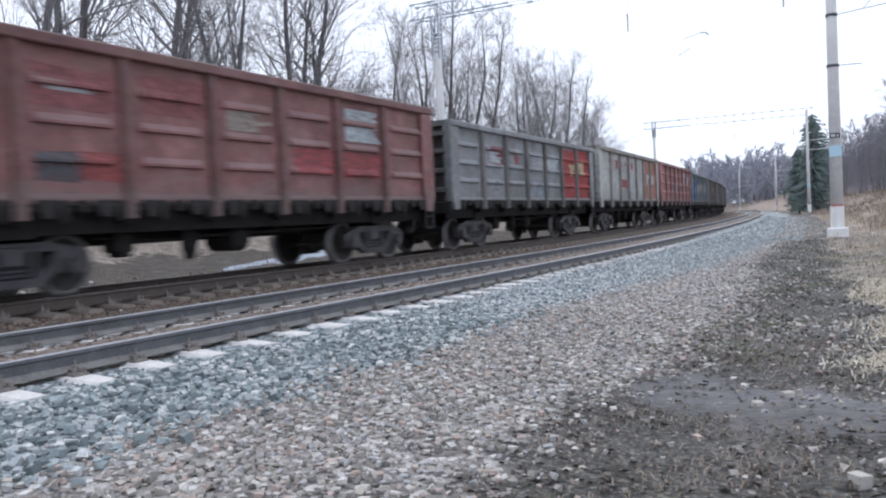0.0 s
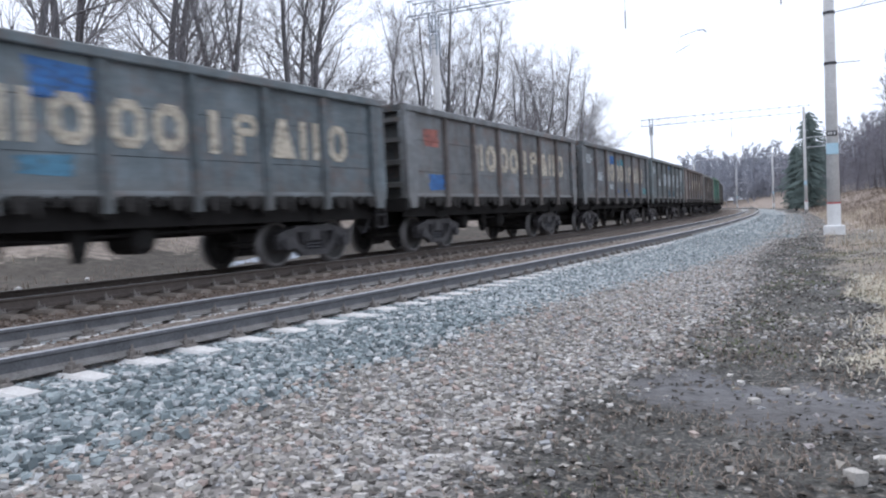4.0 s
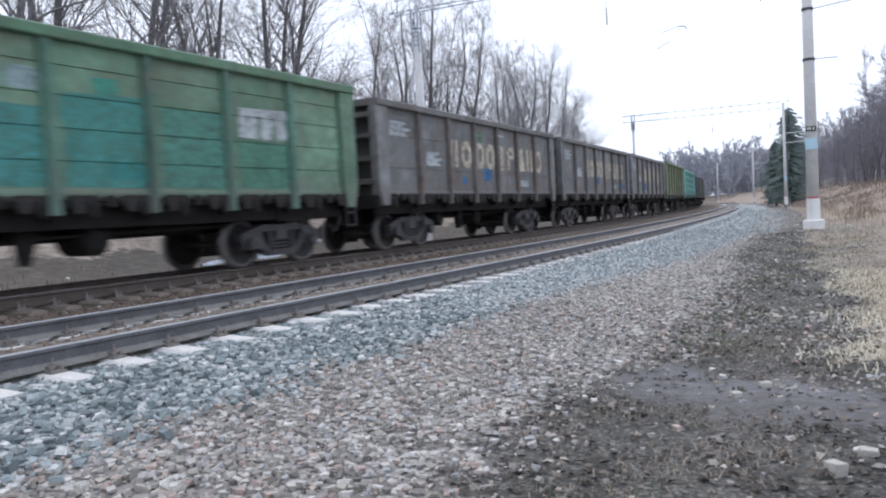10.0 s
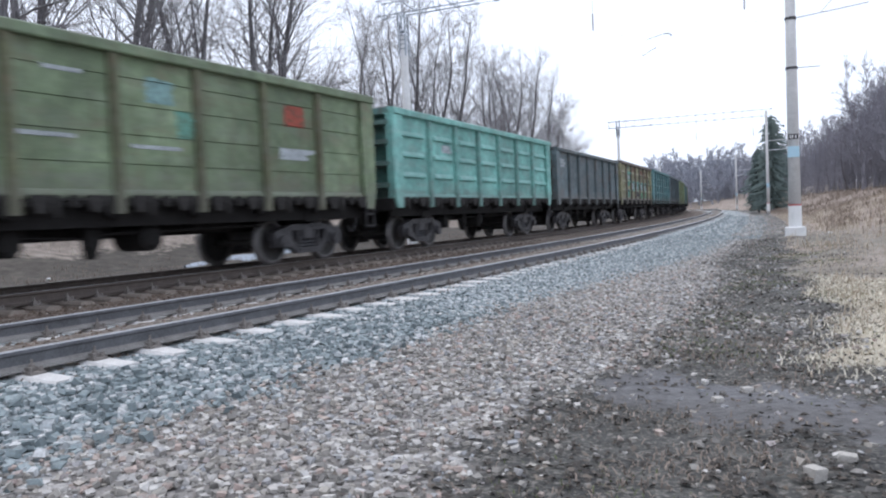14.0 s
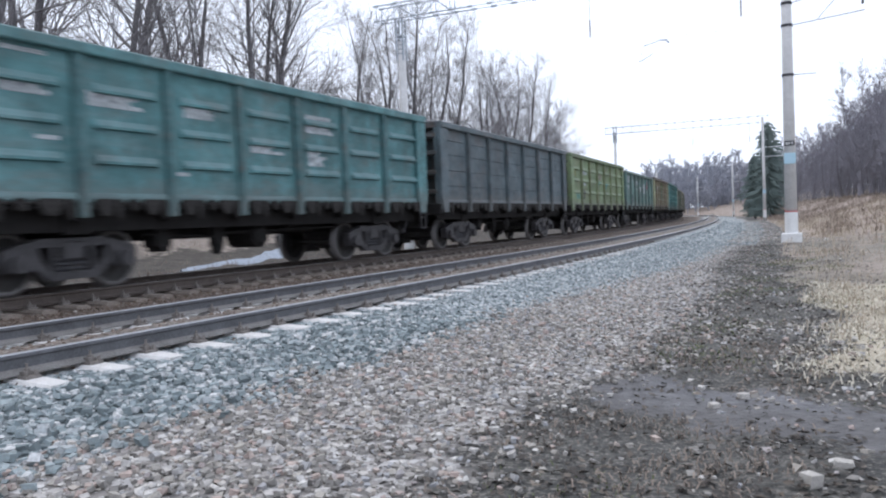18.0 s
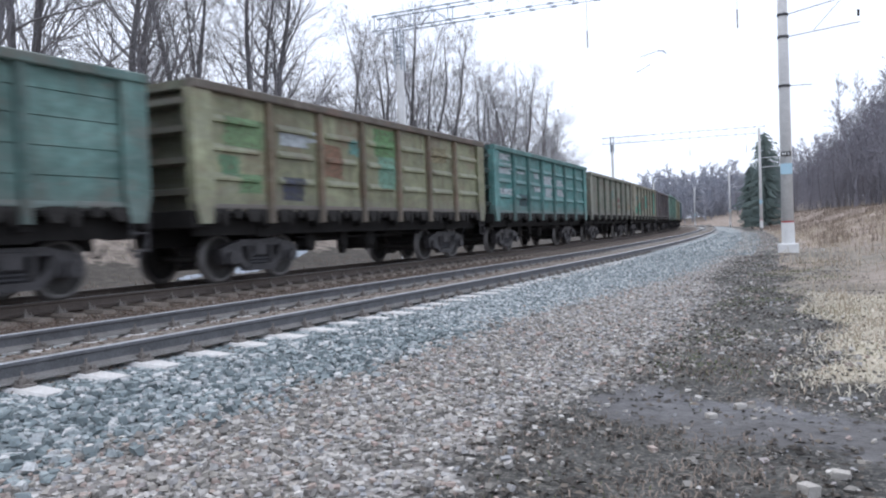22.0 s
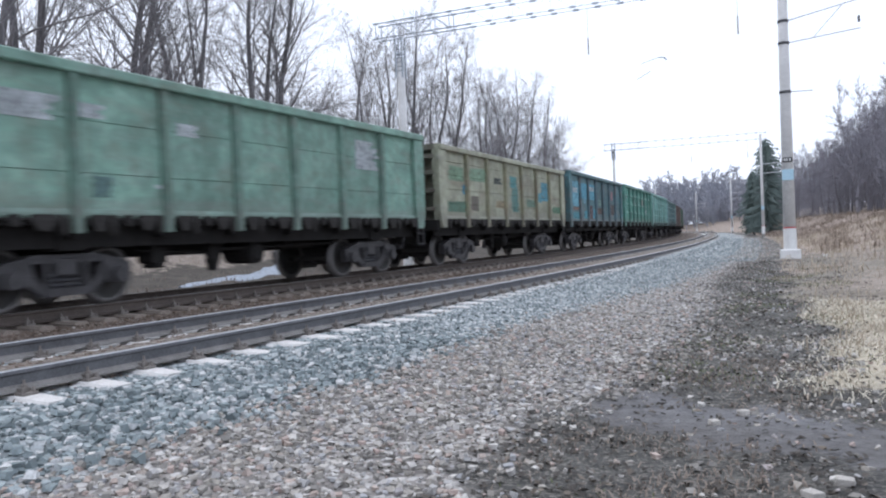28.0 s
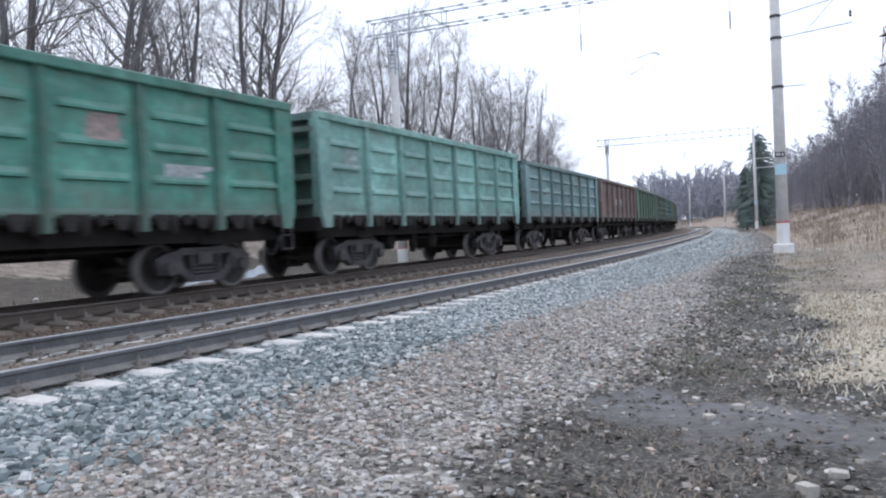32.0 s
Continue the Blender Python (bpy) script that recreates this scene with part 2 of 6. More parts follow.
M_RAILFOOT = plain("dusty_rail_foot", (0.17, 0.16, 0.15), (0.29, 0.278, 0.267), 0.9, 0.0, 5, 0.3)
M_OLDRAIL = plain("brown_rail_steel", (0.065, 0.052, 0.046), (0.115, 0.092, 0.08), 0.8, 0.0, 5, 0.3)
M_OLDTOP = plain("dull_running_surface", (0.17, 0.165, 0.165), (0.27, 0.265, 0.265), 0.45, 0.5, 4, 0.05)
M_RAILTOP = plain("rail_running_surface", (0.50, 0.51, 0.54), (0.62, 0.63, 0.66), 0.33, 0.85, 4, 0.05)
M_CONCRETE = plain("sleeper_concrete", (0.52, 0.50, 0.49), (0.74, 0.73, 0.72), 0.85, 0, 7, 0.4)
M_OLDSLEEPER = plain("dusty_sleeper", (0.20, 0.165, 0.14), (0.31, 0.265, 0.23), 0.9, 0, 6, 0.5)
M_CLIP = plain("rusty_clip", (0.17, 0.15, 0.138), (0.28, 0.255, 0.235), 0.8, 0.2, 20, 0.4)
M_MAST = plain("mast_concrete", (0.52, 0.515, 0.515), (0.68, 0.675, 0.675), 0.85, 0, 3, 0.3)
M_GALV = plain("galvanised_steel", (0.40, 0.45, 0.52), (0.55, 0.60, 0.67), 0.6, 0.0, 6, 0.1)
# paler copy of the galvanised steel: the bright sky's glare put into the colour
M_PALESTEEL = plain("washed_out_steel", (0.66, 0.70, 0.76), (0.78, 0.81, 0.86), 0.6, 0.0, 6, 0.1)
M_WHITE = plain("whitewash", (0.72, 0.72, 0.72), (0.85, 0.85, 0.85), 0.8, 0, 8, 0.2)
M_RED = plain("red_band_paint", (0.42, 0.05, 0.05), (0.55, 0.09, 0.08), 0.7, 0, 8, 0.1)
M_BLUE = plain("pale_blue_plate", (0.38, 0.60, 0.74), (0.50, 0.70, 0.82), 0.6, 0, 9, 0.05)
M_DARK = plain("dark_metal", (0.05, 0.05, 0.055), (0.09, 0.09, 0.1), 0.7, 0.3, 9, 0.2)
M_GLAZE = plain("glazed_insulator", (0.30, 0.28, 0.30), (0.42, 0.40, 0.42), 0.4, 0.0, 9, 0.05)
M_HINGE = plain("dark_hinge_steel", (0.013, 0.0125, 0.0125), (0.055, 0.052, 0.05), 0.9, 0.0, 3, 0.4)
# near-black: the shade beneath the wagons is put into the underframe's colour
M_UNDER = plain("shaded_underframe_grime", (0.014, 0.0135, 0.0138), (0.028, 0.0265, 0.026), 0.9, 0, 4, 0.3)
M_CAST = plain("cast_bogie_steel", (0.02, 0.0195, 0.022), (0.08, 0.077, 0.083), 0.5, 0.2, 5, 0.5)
for underside in (M_HINGE, M_UNDER):
    underside.node_tree.nodes["Principled BSDF"].inputs["Specular IOR Level"].default_value = 0.15
M_WHEEL = plain("wheel_steel", (0.026, 0.025, 0.025), (0.05, 0.047, 0.046), 0.7, 0.2, 6, 0.2)
M_TREAD = plain("worn_wheel_tread", (0.11, 0.106, 0.108), (0.19, 0.182, 0.18), 0.6, 0.3, 6, 0.1)
M_BARK = plain("grey_brown_bark", (0.105, 0.10, 0.105), (0.19, 0.182, 0.19), 0.95, 0, 3, 0.5)
M_TWIG = plain("bare_twigs", (0.185, 0.178, 0.19), (0.30, 0.29, 0.305), 0.95, 0, 2, 0.2)
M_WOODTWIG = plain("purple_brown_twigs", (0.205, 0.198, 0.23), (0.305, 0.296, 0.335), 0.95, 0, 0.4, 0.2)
M_NEEDLE = plain("spruce_needles", (0.125, 0.168, 0.162), (0.19, 0.24, 0.225), 0.9, 0, 2, 0.3)
M_STRAW = plain("dry_grass_blades", (0.37, 0.305, 0.24), (0.60, 0.52, 0.415), 0.9, 0, 1.2, 0.1)
M_BLEACHED = plain("bleached_grass_blades", (0.47, 0.43, 0.345), (0.76, 0.71, 0.60), 0.9, 0, 1.5, 0.1)
M_TUFT = plain("dead_grass_tufts", (0.19, 0.15, 0.125), (0.36, 0.295, 0.245), 0.9, 0, 1.0, 0.1)
M_MOSS = plain("green_grass_blades", (0.10, 0.125, 0.05), (0.19, 0.215, 0.10), 0.9, 0, 2, 0.1)
M_LEAF = stones("dead_leaf", [(0.0, (0.025, 0.021, 0.018)), (0.6, (0.06, 0.05, 0.043)), (0.9, (0.12, 0.095, 0.075)), (1.0, (0.24, 0.20, 0.16))])
M_ROCK = plain("pale_rock", (0.42, 0.39, 0.36), (0.62, 0.59, 0.55), 0.9, 0, 18, 0.6)


# ---- mesh helpers ----
def fast_mesh(name, verts, faces, smooth=False):
    """A mesh from arrays of corners and of triangles or quads."""
    me = bpy.data.meshes.new(name)
    verts, faces = np.asarray(verts, np.float32), np.asarray(faces, np.int32)
    n = faces.shape[1]
    me.vertices.add(len(verts))
    me.vertices.foreach_set("co", verts.ravel())
    me.loops.add(faces.size)
    me.loops.foreach_set("vertex_index", faces.ravel())
    me.polygons.add(len(faces))
    me.polygons.foreach_set("loop_start", np.arange(0, faces.size, n, dtype=np.int32))
    me.update(calc_edges=True)
    me.polygons.foreach_set("use_smooth", np.full(len(faces), smooth))
    return me


def done(bm, name, smooth=False):
    me = bpy.data.meshes.new(name)
    bmesh.ops.recalc_face_normals(bm, faces=bm.faces[:])
    for f in bm.faces:
        f.smooth = smooth
    bm.to_mesh(me)
    bm.free()
    return me


def add_box(bm, x0, x1, y0, y1, z0, z1):
    return add_prism(bm, [(x0, y0), (x1, y0), (x1, y1), (x0, y1)], z0, z1)


def add_prism(bm, outline, z0, z1, axes="xyz"):
    """An outline in the first two axes, drawn out along the third."""
    order = ["xyz".index(a) for a in axes]

    def place(a, b, c):
        p = [0, 0, 0]
        for i, v in zip(order, (a, b, c)):
            p[i] = v
        return bm.verts.new(p)

    low, top = [place(a, b, z0) for a, b in outline], [place(a, b, z1) for a, b in outline]
    n = len(outline)
    bm.faces.new(low[::-1])
    bm.faces.new(top)
    for i in range(n):
        bm.faces.new((low[i], low[(i + 1) % n], top[(i + 1) % n], top[i]))
    return low + top


def add_tube(bm, a, b, r0, r1=None, n=8, caps=True):
    a, b = Vector(a), Vector(b)
    r1 = r0 if r1 is None else r1
    q = (b - a).to_track_quat("Z", "Y")
    ring = [(math.cos(2 * math.pi * i / n), math.sin(2 * math.pi * i / n)) for i in range(n)]
    lo = [bm.verts.new(a + q @ Vector((c * r0, s * r0, 0))) for c, s in ring]
    hi = [bm.verts.new(b + q @ Vector((c * r1, s * r1, 0))) for c, s in ring]
    for i in range(n):
        bm.faces.new((lo[i], lo[(i + 1) % n], hi[(i + 1) % n], hi[i]))
    if caps:
        bm.faces.new(lo[::-1])
        bm.faces.new(hi)


def add_lathe(bm, profile, n=32):
    """Profile of (y, r) turned round the y axis."""
    rings = [[bm.verts.new((r * math.cos(2 * math.pi * i / n), y, r * math.sin(2 * math.pi * i / n))) for i in range(n)] for y, r in profile]
    for a, b in zip(rings, rings[1:]):
        for i in range(n):
            bm.faces.new((a[i], a[(i + 1) % n], b[(i + 1) % n], b[i]))
    bm.faces.new(rings[0])
    bm.faces.new(rings[-1][::-1])


def soften(bm, width=0.012, segments=1):
    bmesh.ops.remove_doubles(bm, verts=bm.verts[:], dist=1e-5)
    edges = [e for e in bm.edges if len(e.link_faces) == 2 and e.calc_face_angle(0) > 0.6]
    bmesh.ops.bevel(bm, geom=edges, offset=width, segments=segments, affect="EDGES", clamp_overlap=True)


def boxes(name, *sizes, bevel=0.0):
    bm = bmesh.new()
    for size in sizes:
        add_box(bm, *size)
    if bevel:
        soften(bm, bevel)
    return done(bm, name)


def part(name, mesh, material, parent, label="", at=None):
    """A mesh (or bmesh) as one object under a thing or a part."""
    if isinstance(mesh, bmesh.types.BMesh):
        mesh = done(mesh, name)
    ob = new(name, mesh)
    if not mesh.materials:
        mesh.materials.append(material)
    elif mesh.materials[0] != material:
        ob.material_slots[0].link = "OBJECT"
        ob.material_slots[0].material = material
    ob.parent = parent
    if at is not None:
        ob.matrix_basis = at
    return tagged(ob, label)


# ---- the line of the railway: s metres along it from the point nearest the camera, o metres to its left ----
SS = np.arange(-800.0, 900.0, 0.5)
KK = np.clip(-3.434e-3 + 5.542e-5 * SS - 5.412e-7 * SS**2 / 2, -5.0e-3, 0)
KK[SS < 0] = -3.434e-3 * np.clip((SS[SS < 0] + 110) / 60, 0, 1)
KK[SS > 340] = -5.0e-3 * np.clip((460 - SS[SS > 340]) / 120, 0, 1)
I0 = int(np.argmin(abs(SS)))
PSI = np.cumsum(KK) * 0.5
PSI += radians(28.928) - PSI[I0]
LX, LY = np.cumsum(np.sin(PSI)) * 0.5, np.cumsum(np.cos(PSI)) * 0.5
LX += -math.cos(PSI[I0]) * 6.964 - LX[I0]
LY += math.sin(PSI[I0]) * 6.964 - LY[I0]
TRACKS = 4.727          # between the centre lines of the two tracks
LIFT = 0.055            # the far track lies a little higher
PARTING = 1.5 * np.clip((SS - 55) / 85, 0, 1) ** 2      # the tracks part a little in the curve
FARX, FARY = LX - np.cos(PSI) * (TRACKS + PARTING), LY + np.sin(PSI) * (TRACKS + PARTING)
CANT = 0.026           # cross slope of the near track, down towards its outer rail
ARC = np.concatenate([[0], np.cumsum(np.hypot(np.diff(FARX), np.diff(FARY)))])
ARC -= ARC[I0]


def line(s, o=0.0, z=0.0):
    p = np.interp(s, SS, PSI)
    return Vector((np.interp(s, SS, LX) - math.cos(p) * o, np.interp(s, SS, LY) + math.sin(p) * o, z))


def parting(s, o):
    return float(np.interp(s, SS, PARTING)) if o > 3 else 0.0


def along(s, o=0.0, z=0.0):
    """A pose on the line, its x axis along the track."""
    return pose(*line(s, o, z), 0, 0, 90 - math.degrees(np.interp(s, SS, PSI)))


def to_line(x, y):
    """s and o of places, from arrays of x and y."""
    px, py, pp, ps = LX[::4], LY[::4], PSI[::4], SS[::4]
    s, o = np.empty(len(x)), np.empty(len(x))
    for i in range(0, len(x), 4000):
        dx, dy = x[i:i + 4000, None] - px, y[i:i + 4000, None] - py
        j = np.argmin(dx * dx + dy * dy, 1)
        k = np.arange(len(j))
        s[i:i + 4000] = ps[j] + dx[k, j] * np.sin(pp[j]) + dy[k, j] * np.cos(pp[j])
        o[i:i + 4000] = -dx[k, j] * np.cos(pp[j]) + dy[k, j] * np.sin(pp[j])
    return s, o


def ease(x, a, b):
    t = np.clip((x - a) / (b - a), 0, 1)
    return t * t * (3 - 2 * t)


def wobble(x, y, scale):
    return (np.sin(x * 1.7 / scale + 1.3 * np.sin(y * 0.9 / scale)) + np.sin(y * 2.1 / scale + 1.7 * np.sin(x * 1.1 / scale + 2))) * 0.5


def height(x, y, s, o):
    """The ground: track bed, shoulder, cess, the bank on the outer side and the low ground on the inner side."""
    z = np.interp(o, [-2.6, -1.75, -1.3, 1.5, 2.3, 3.2, 6.4, 7.4, 9.4], [-0.40, -0.255, -0.235, -0.255, -0.23, -0.21, -0.21, -0.30, -0.36])
    z = z - 0.042 * ease(-o, 0.5, 1.0) * (1 - ease(-o, 1.9, 3.0))
    z = np.where(o < -2.6, np.interp(o, [-8.0, -6.0, -4.5, -2.6], [-0.46, -0.53, -0.50, -0.40]), z)
    z = z + ease(s, 6, 16) * 0.021 * ease(o, -2.2, -1.4) * (1 - ease(o, 1.2, 1.6))
    z = z + ease(s, 12, 34) * ease(-o, 2.5, 6) * 0.16
    bank = ease(-o, 7.6, 17.5) * ease(s, 14, 36) * (2.1 + 0.35 * wobble(x, y, 7.0))
    z = z + bank + ease(-o, 17.5, 44) * ease(s, 14, 50) * 4.2
    z = z + ease(o, 11.5, 25) * 2.5
    between = 1 - ease(abs(o), 0.62, 0.74)
    z = z + between * (0.048 + 0.045 * ease(s, 10, 26)) + ease(s, 24, 42) * 0.05 * ease(-o, 0.86, 0.92) * (1 - ease(-o, 1.5, 2.2))
    rough = ease(-o, 4.6, 6.5) + ease(o, 7.5, 10)
    z = z + rough * (0.035 * wobble(x, y, 0.55) + 0.05 * wobble(x + 3, y, 1.9))
    return z


MUD = ((1.45, 6.15), (1.95, 5.85), (2.45, 5.15), (3.0, 4.5), (4.4, 3.3))


def mud_at(x, y):
    d = np.full(x.shape, 9.0)
    for (ax, ay), (bx, by) in zip(MUD, MUD[1:]):
        t = np.clip(((x - ax) * (bx - ax) + (y - ay) * (by - ay)) / ((bx - ax) ** 2 + (by - ay) ** 2), 0, 1)
        d = np.minimum(d, np.hypot(x - ax - t * (bx - ax), y - ay - t * (by - ay)))
    return 0.95 * (1 - ease(d + 0.16 * wobble(x, y, 0.25), 0.22, 0.95))


def dull(x, y, s, o):
    """Trodden grey-brown turf round the foot of the mast."""
    return ease(-o, 5.2, 6.0) * ease(s, 13, 17) * (1 - ease(s, 30, 38)) * (1 - ease(-o, 10.5, 14.5)) * np.clip(0.75 + 0.5 * wobble(x, y, 1.6), 0, 1)


def zones(x, y, s, o):
    """Shares of gravel, dry grass, mud and clean ballast."""
    edge = -4.72 + 0.7 * ease(s, 10, 22) + 0.18 * wobble(x, y, 0.8)
    gravel = ease(o, edge - 0.9, edge + 0.6) * (1 - ease(o, 7.2, 8.2))
    grass_edge = 6.7 + 0.28 * wobble(x, y, 1.1) + 0.15 * wobble(x, y, 0.3) - 1.05 * ease(s, 9, 21)
    straw = ease(-o, grass_edge - 0.5, grass_edge + 0.5) * ease(s, 6.2, 8.0) * (1 - 0.5 * ease(-o, 19, 24)) + 0.95 * ease(o + 0.6 * wobble(x, y, 1.5), 14.2, 16.5)
    clean = -2.55 - 0.75 * ease(s, 8, 24) + 0.12 * wobble(x, y, 0.5)
    ballast = ease(o, clean - 0.6 - 0.3 * ease(s, 8, 20), clean + 0.4) * (1 - ease(o, 1.3, 1.9))
    mud = mud_at(x, y)
    return gravel, straw * (1 - mud), mud * (1 - gravel), ballast


def build_ground():
    """A sheet in rings round the camera, out to the horizon."""
    rings = np.concatenate([np.concatenate([[0.02, 0.15], np.arange(0.3, 16, 0.14)]), 16 * 1.022 ** np.arange(0, 120), 220 * np.array([1.12, 1.3, 1.6, 2.1, 3, 5, 9, 18])])
    turns = np.radians(np.concatenate([np.arange(-45, 50, 0.6), np.arange(50, 315, 2.5)]))
    r, a = np.meshgrid(rings, turns, indexing="ij")
    x, y = (r * np.sin(a)).ravel() + 0.06, (r * np.cos(a)).ravel()
    s, o = to_line(x, y)
    z = height(x, y, s, o)
    far = ease(np.hypot(x, y), 260, 420)
    z = z * (1 - far)
    nr, na = r.shape
    i, j = np.meshgrid(np.arange(nr - 1), np.arange(na), indexing="ij")
    k = (j + 1) % na
    faces = np.stack([i * na + j, (i + 1) * na + j, (i + 1) * na + k, i * na + k], -1).reshape(-1, 4)[:, ::-1]
    verts = np.c_[x, y, z]
    verts = np.vstack([verts, [[0, 0, float(z[:na].mean())]]])
    me = fast_mesh("ground", verts, faces, True)
    gravel, straw, mud, ballast = zones(x, y, s, o)
    col = np.zeros((len(verts), 4), np.float32)
    col[:-1] = np.stack([gravel, straw, mud, ballast], 1)
    attr = me.color_attributes.new("zone", "FLOAT_COLOR", "POINT")
    attr.data.foreach_set("color", col.ravel())
    dusty = ease(o, 1.0, 1.7) + 0.85 * (1 - ease(abs(o), 0.7, 0.85))
    bleach = ease(-o, 5.9, 6.6) * ease(s, 6.2, 7.8) * (1 - ease(s, 12.5, 16.5)) * (1 - 0.6 * ease(-o, 9, 11)) * np.clip(0.8 + 0.5 * wobble(x, y, 0.9), 0, 1)
    green = 0.25 * ease(o, 7.4, 8.6) + 0.9 * dull(x, y, s, o)
    for name, share in (("pale", bleach), ("moss", green), ("dusty", dusty)):
        data = me.attributes.new(name, "FLOAT", "POINT")
        data.data.foreach_set("value", np.append(share, 0).astype(np.float32))
    me.materials.append(M_GROUND)
    return tagged(new("ground", me), "trackside ground of ballast, gravel, mud and dry grass", "ground", kind="structure")


build_ground()

# ---- track: rails, sleepers, clips ----
RAIL_OUT = [(-0.075, -0.18), (0.075, -0.18), (0.075, -0.168), (0.02, -0.148), (0.010, -0.13), (0.010, -0.05), (0.036, -0.036), (0.036, -0.006), (0.030, 0.0), (-0.030, 0.0), (-0.036, -0.006), (-0.036, -0.036), (-0.010, -0.05), (-0.010, -0.13), (-0.02, -0.148), (-0.075, -0.168)]


def build_rail(parent, o, z, label, steels):
    steps = np.concatenate([np.arange(-480, -20, 4.0), np.arange(-20, 120, 1.0), np.arange(120, 560, 2.0)])
    n = len(RAIL_OUT)
    verts, faces = [], []
    for s in steps:
        for a, b in RAIL_OUT:
            verts.append(line(s, o + parting(s, o) + a, z + b))
    for i in range(len(steps) - 1):
        for j in range(n):
            k = (j + 1) % n
            faces.append((i * n + j, i * n + k, (i + 1) * n + k, (i + 1) * n + j))
    me = fast_mesh("rail", verts, faces)
    for steel in steels:
        me.materials.append(steel)
    top = np.zeros(len(faces), np.int32)
    top[8::n] = 1
    top[7::n] = 1
    top[9::n] = 1
    for j in (1, 2, 3, 13, 14, 15):
        top[j::n] = 2
    me.polygons.foreach_set("material_index", top)
    ob = new("rail", me)
    ob.parent = parent
    return tagged(ob, label)


def sleeper_mesh(length):
    """Concrete sleeper: high rail seats, lower waist, bevelled edges."""
    bm = bmesh.new()
    h = length / 2
    prof = [(-h, -0.16), (h, -0.16), (h, 0.0), (0.62, 0.012), (0.45, -0.05), (-0.45, -0.05), (-0.62, 0.012), (-h, 0.0)]
    low = [bm.verts.new((-0.125, a, b)) for a, b in prof]
    mid0 = [bm.verts.new((-0.092, a * (0.992 if abs(a) > 1 else 1), b + 0.0)) for a, b in prof]
    mid1 = [bm.verts.new((0.092, a * (0.992 if abs(a) > 1 else 1), b + 0.0)) for a, b in prof]
    high = [bm.verts.new((0.125, a, b)) for a, b in prof]
    for v in low + high:
        if v.co.z > -0.1:
            v.co.z -= 0.035
    n = len(prof)
    for u, w in ((low, mid0), (mid0, mid1), (mid1, high)):
        for i in range(n):
            bm.faces.new((u[i], u[(i + 1) % n], w[(i + 1) % n], w[i]))
    bm.faces.new(low[::-1])
    bm.faces.new(high)
    return done(bm, "sleeper")


def clip_mesh():
    """Rail fastening: base plate, bolt with nut and spring washer, clamp."""
    bm = bmesh.new()
    add_box(bm, -0.07, 0.07, -0.17, -0.06, -0.005, 0.018)
    add_box(bm, -0.04, 0.04, -0.11, -0.045, 0.018, 0.05)
    add_tube(bm, (0, -0.085, 0.05), (0, -0.085, 0.075), 0.028, n=6)
    add_tube(bm, (0, -0.085, 0.075), (0, -0.085, 0.115), 0.012, n=6)
    add_tube(bm, (-0.045, -0.14, 0.018), (-0.045, -0.14, 0.06), 0.018, n=6)
    add_tube(bm, (0.045, -0.14, 0.018), (0.045, -0.14, 0.06), 0.018, n=6)
    return done(bm, "rail_clip")


def build_track(o, z, pitch, sleeper_mat, label, clips, clean):
    track = tagged(new("railway_track"), label, "railway track", kind="structure")
    tilt = CANT if clean else 0.0
    for side in (-0.8, 0.8):
        build_rail(track, o + side, z + tilt * (side - 0.8), "steel rail with a worn running surface", (M_RAIL, M_RAILTOP, M_RAILFOOT) if clean else (M_OLDRAIL, M_OLDTOP, M_OLDRAIL))
    sm, cm = sleeper_mesh(2.7), clip_mesh()
    cm.materials.append(M_CLIP)
    rng = random.Random(int(o * 10) + 5)
    far_v, far_f = [], []
    base_v = np.array([v.co[:] for v in sm.vertices])
    quads = [list(p.vertices) for p in sm.polygons]
    tris = np.array([(q[0], q[i], q[i + 1]) for q in quads for i in range(1, len(q) - 1)])
    s, n = -8.77, 0
    while s < 420:
        m = along(s, o + parting(s, o), z - 0.205 - 0.8 * tilt) @ pose(0, rng.uniform(-0.025, 0.025), rng.uniform(-0.006, 0.006), math.degrees(tilt), 0, rng.uniform(-1.6, 1.6))
        if s < 86:
            ob = part("sleeper", sm, sleeper_mat, track)
            ob.matrix_basis = m
            if s < clips:
                for rail in (-0.8, 0.8):
                    for flip in (0, 180):
                        c = part("rail_clip", cm, M_CLIP, track)
                        c.matrix_basis = m @ pose(rng.uniform(-0.01, 0.01), rail, 0.012, 0, 0, flip)
        else:
            w = np.array(m.to_3x3()) @ base_v.T
            far_f.append(tris + len(base_v) * n)
            far_v.append(w.T + np.array(m.translation))
            n += 1
        s += pitch
    me = fast_mesh("far_sleepers", np.vstack(far_v), np.vstack(far_f))
    part("far_sleepers", me, sleeper_mat, track)["kind"] = "stuff"
    return track


build_track(0.0, 0.0, 0.625, M_CONCRETE, "empty railway track with steel rails on pale concrete sleepers", 30, True)
build_track(TRACKS, LIFT, 0.56, M_OLDSLEEPER, "railway track with dusty brown sleepers under the train", 26, False)

# ---- broken stone ----
BLOCK_V = np.array([(x, y, z) for x in (-0.62, 0.62) for y in (-0.62, 0.62) for z in (-0.62, 0.62)])
BLOCK_F = np.array([(0, 1, 3), (0, 3, 2), (4, 6, 7), (4, 7, 5), (0, 4, 5), (0, 5, 1), (2, 3, 7), (2, 7, 6), (0, 2, 6), (0, 6, 4), (1, 5, 7), (1, 7, 3)])
OCT_V = np.array([(1, 0, 0), (-1, 0, 0), (0, 1, 0), (0, -1, 0), (0, 0, 1), (0, 0, -1)], float)
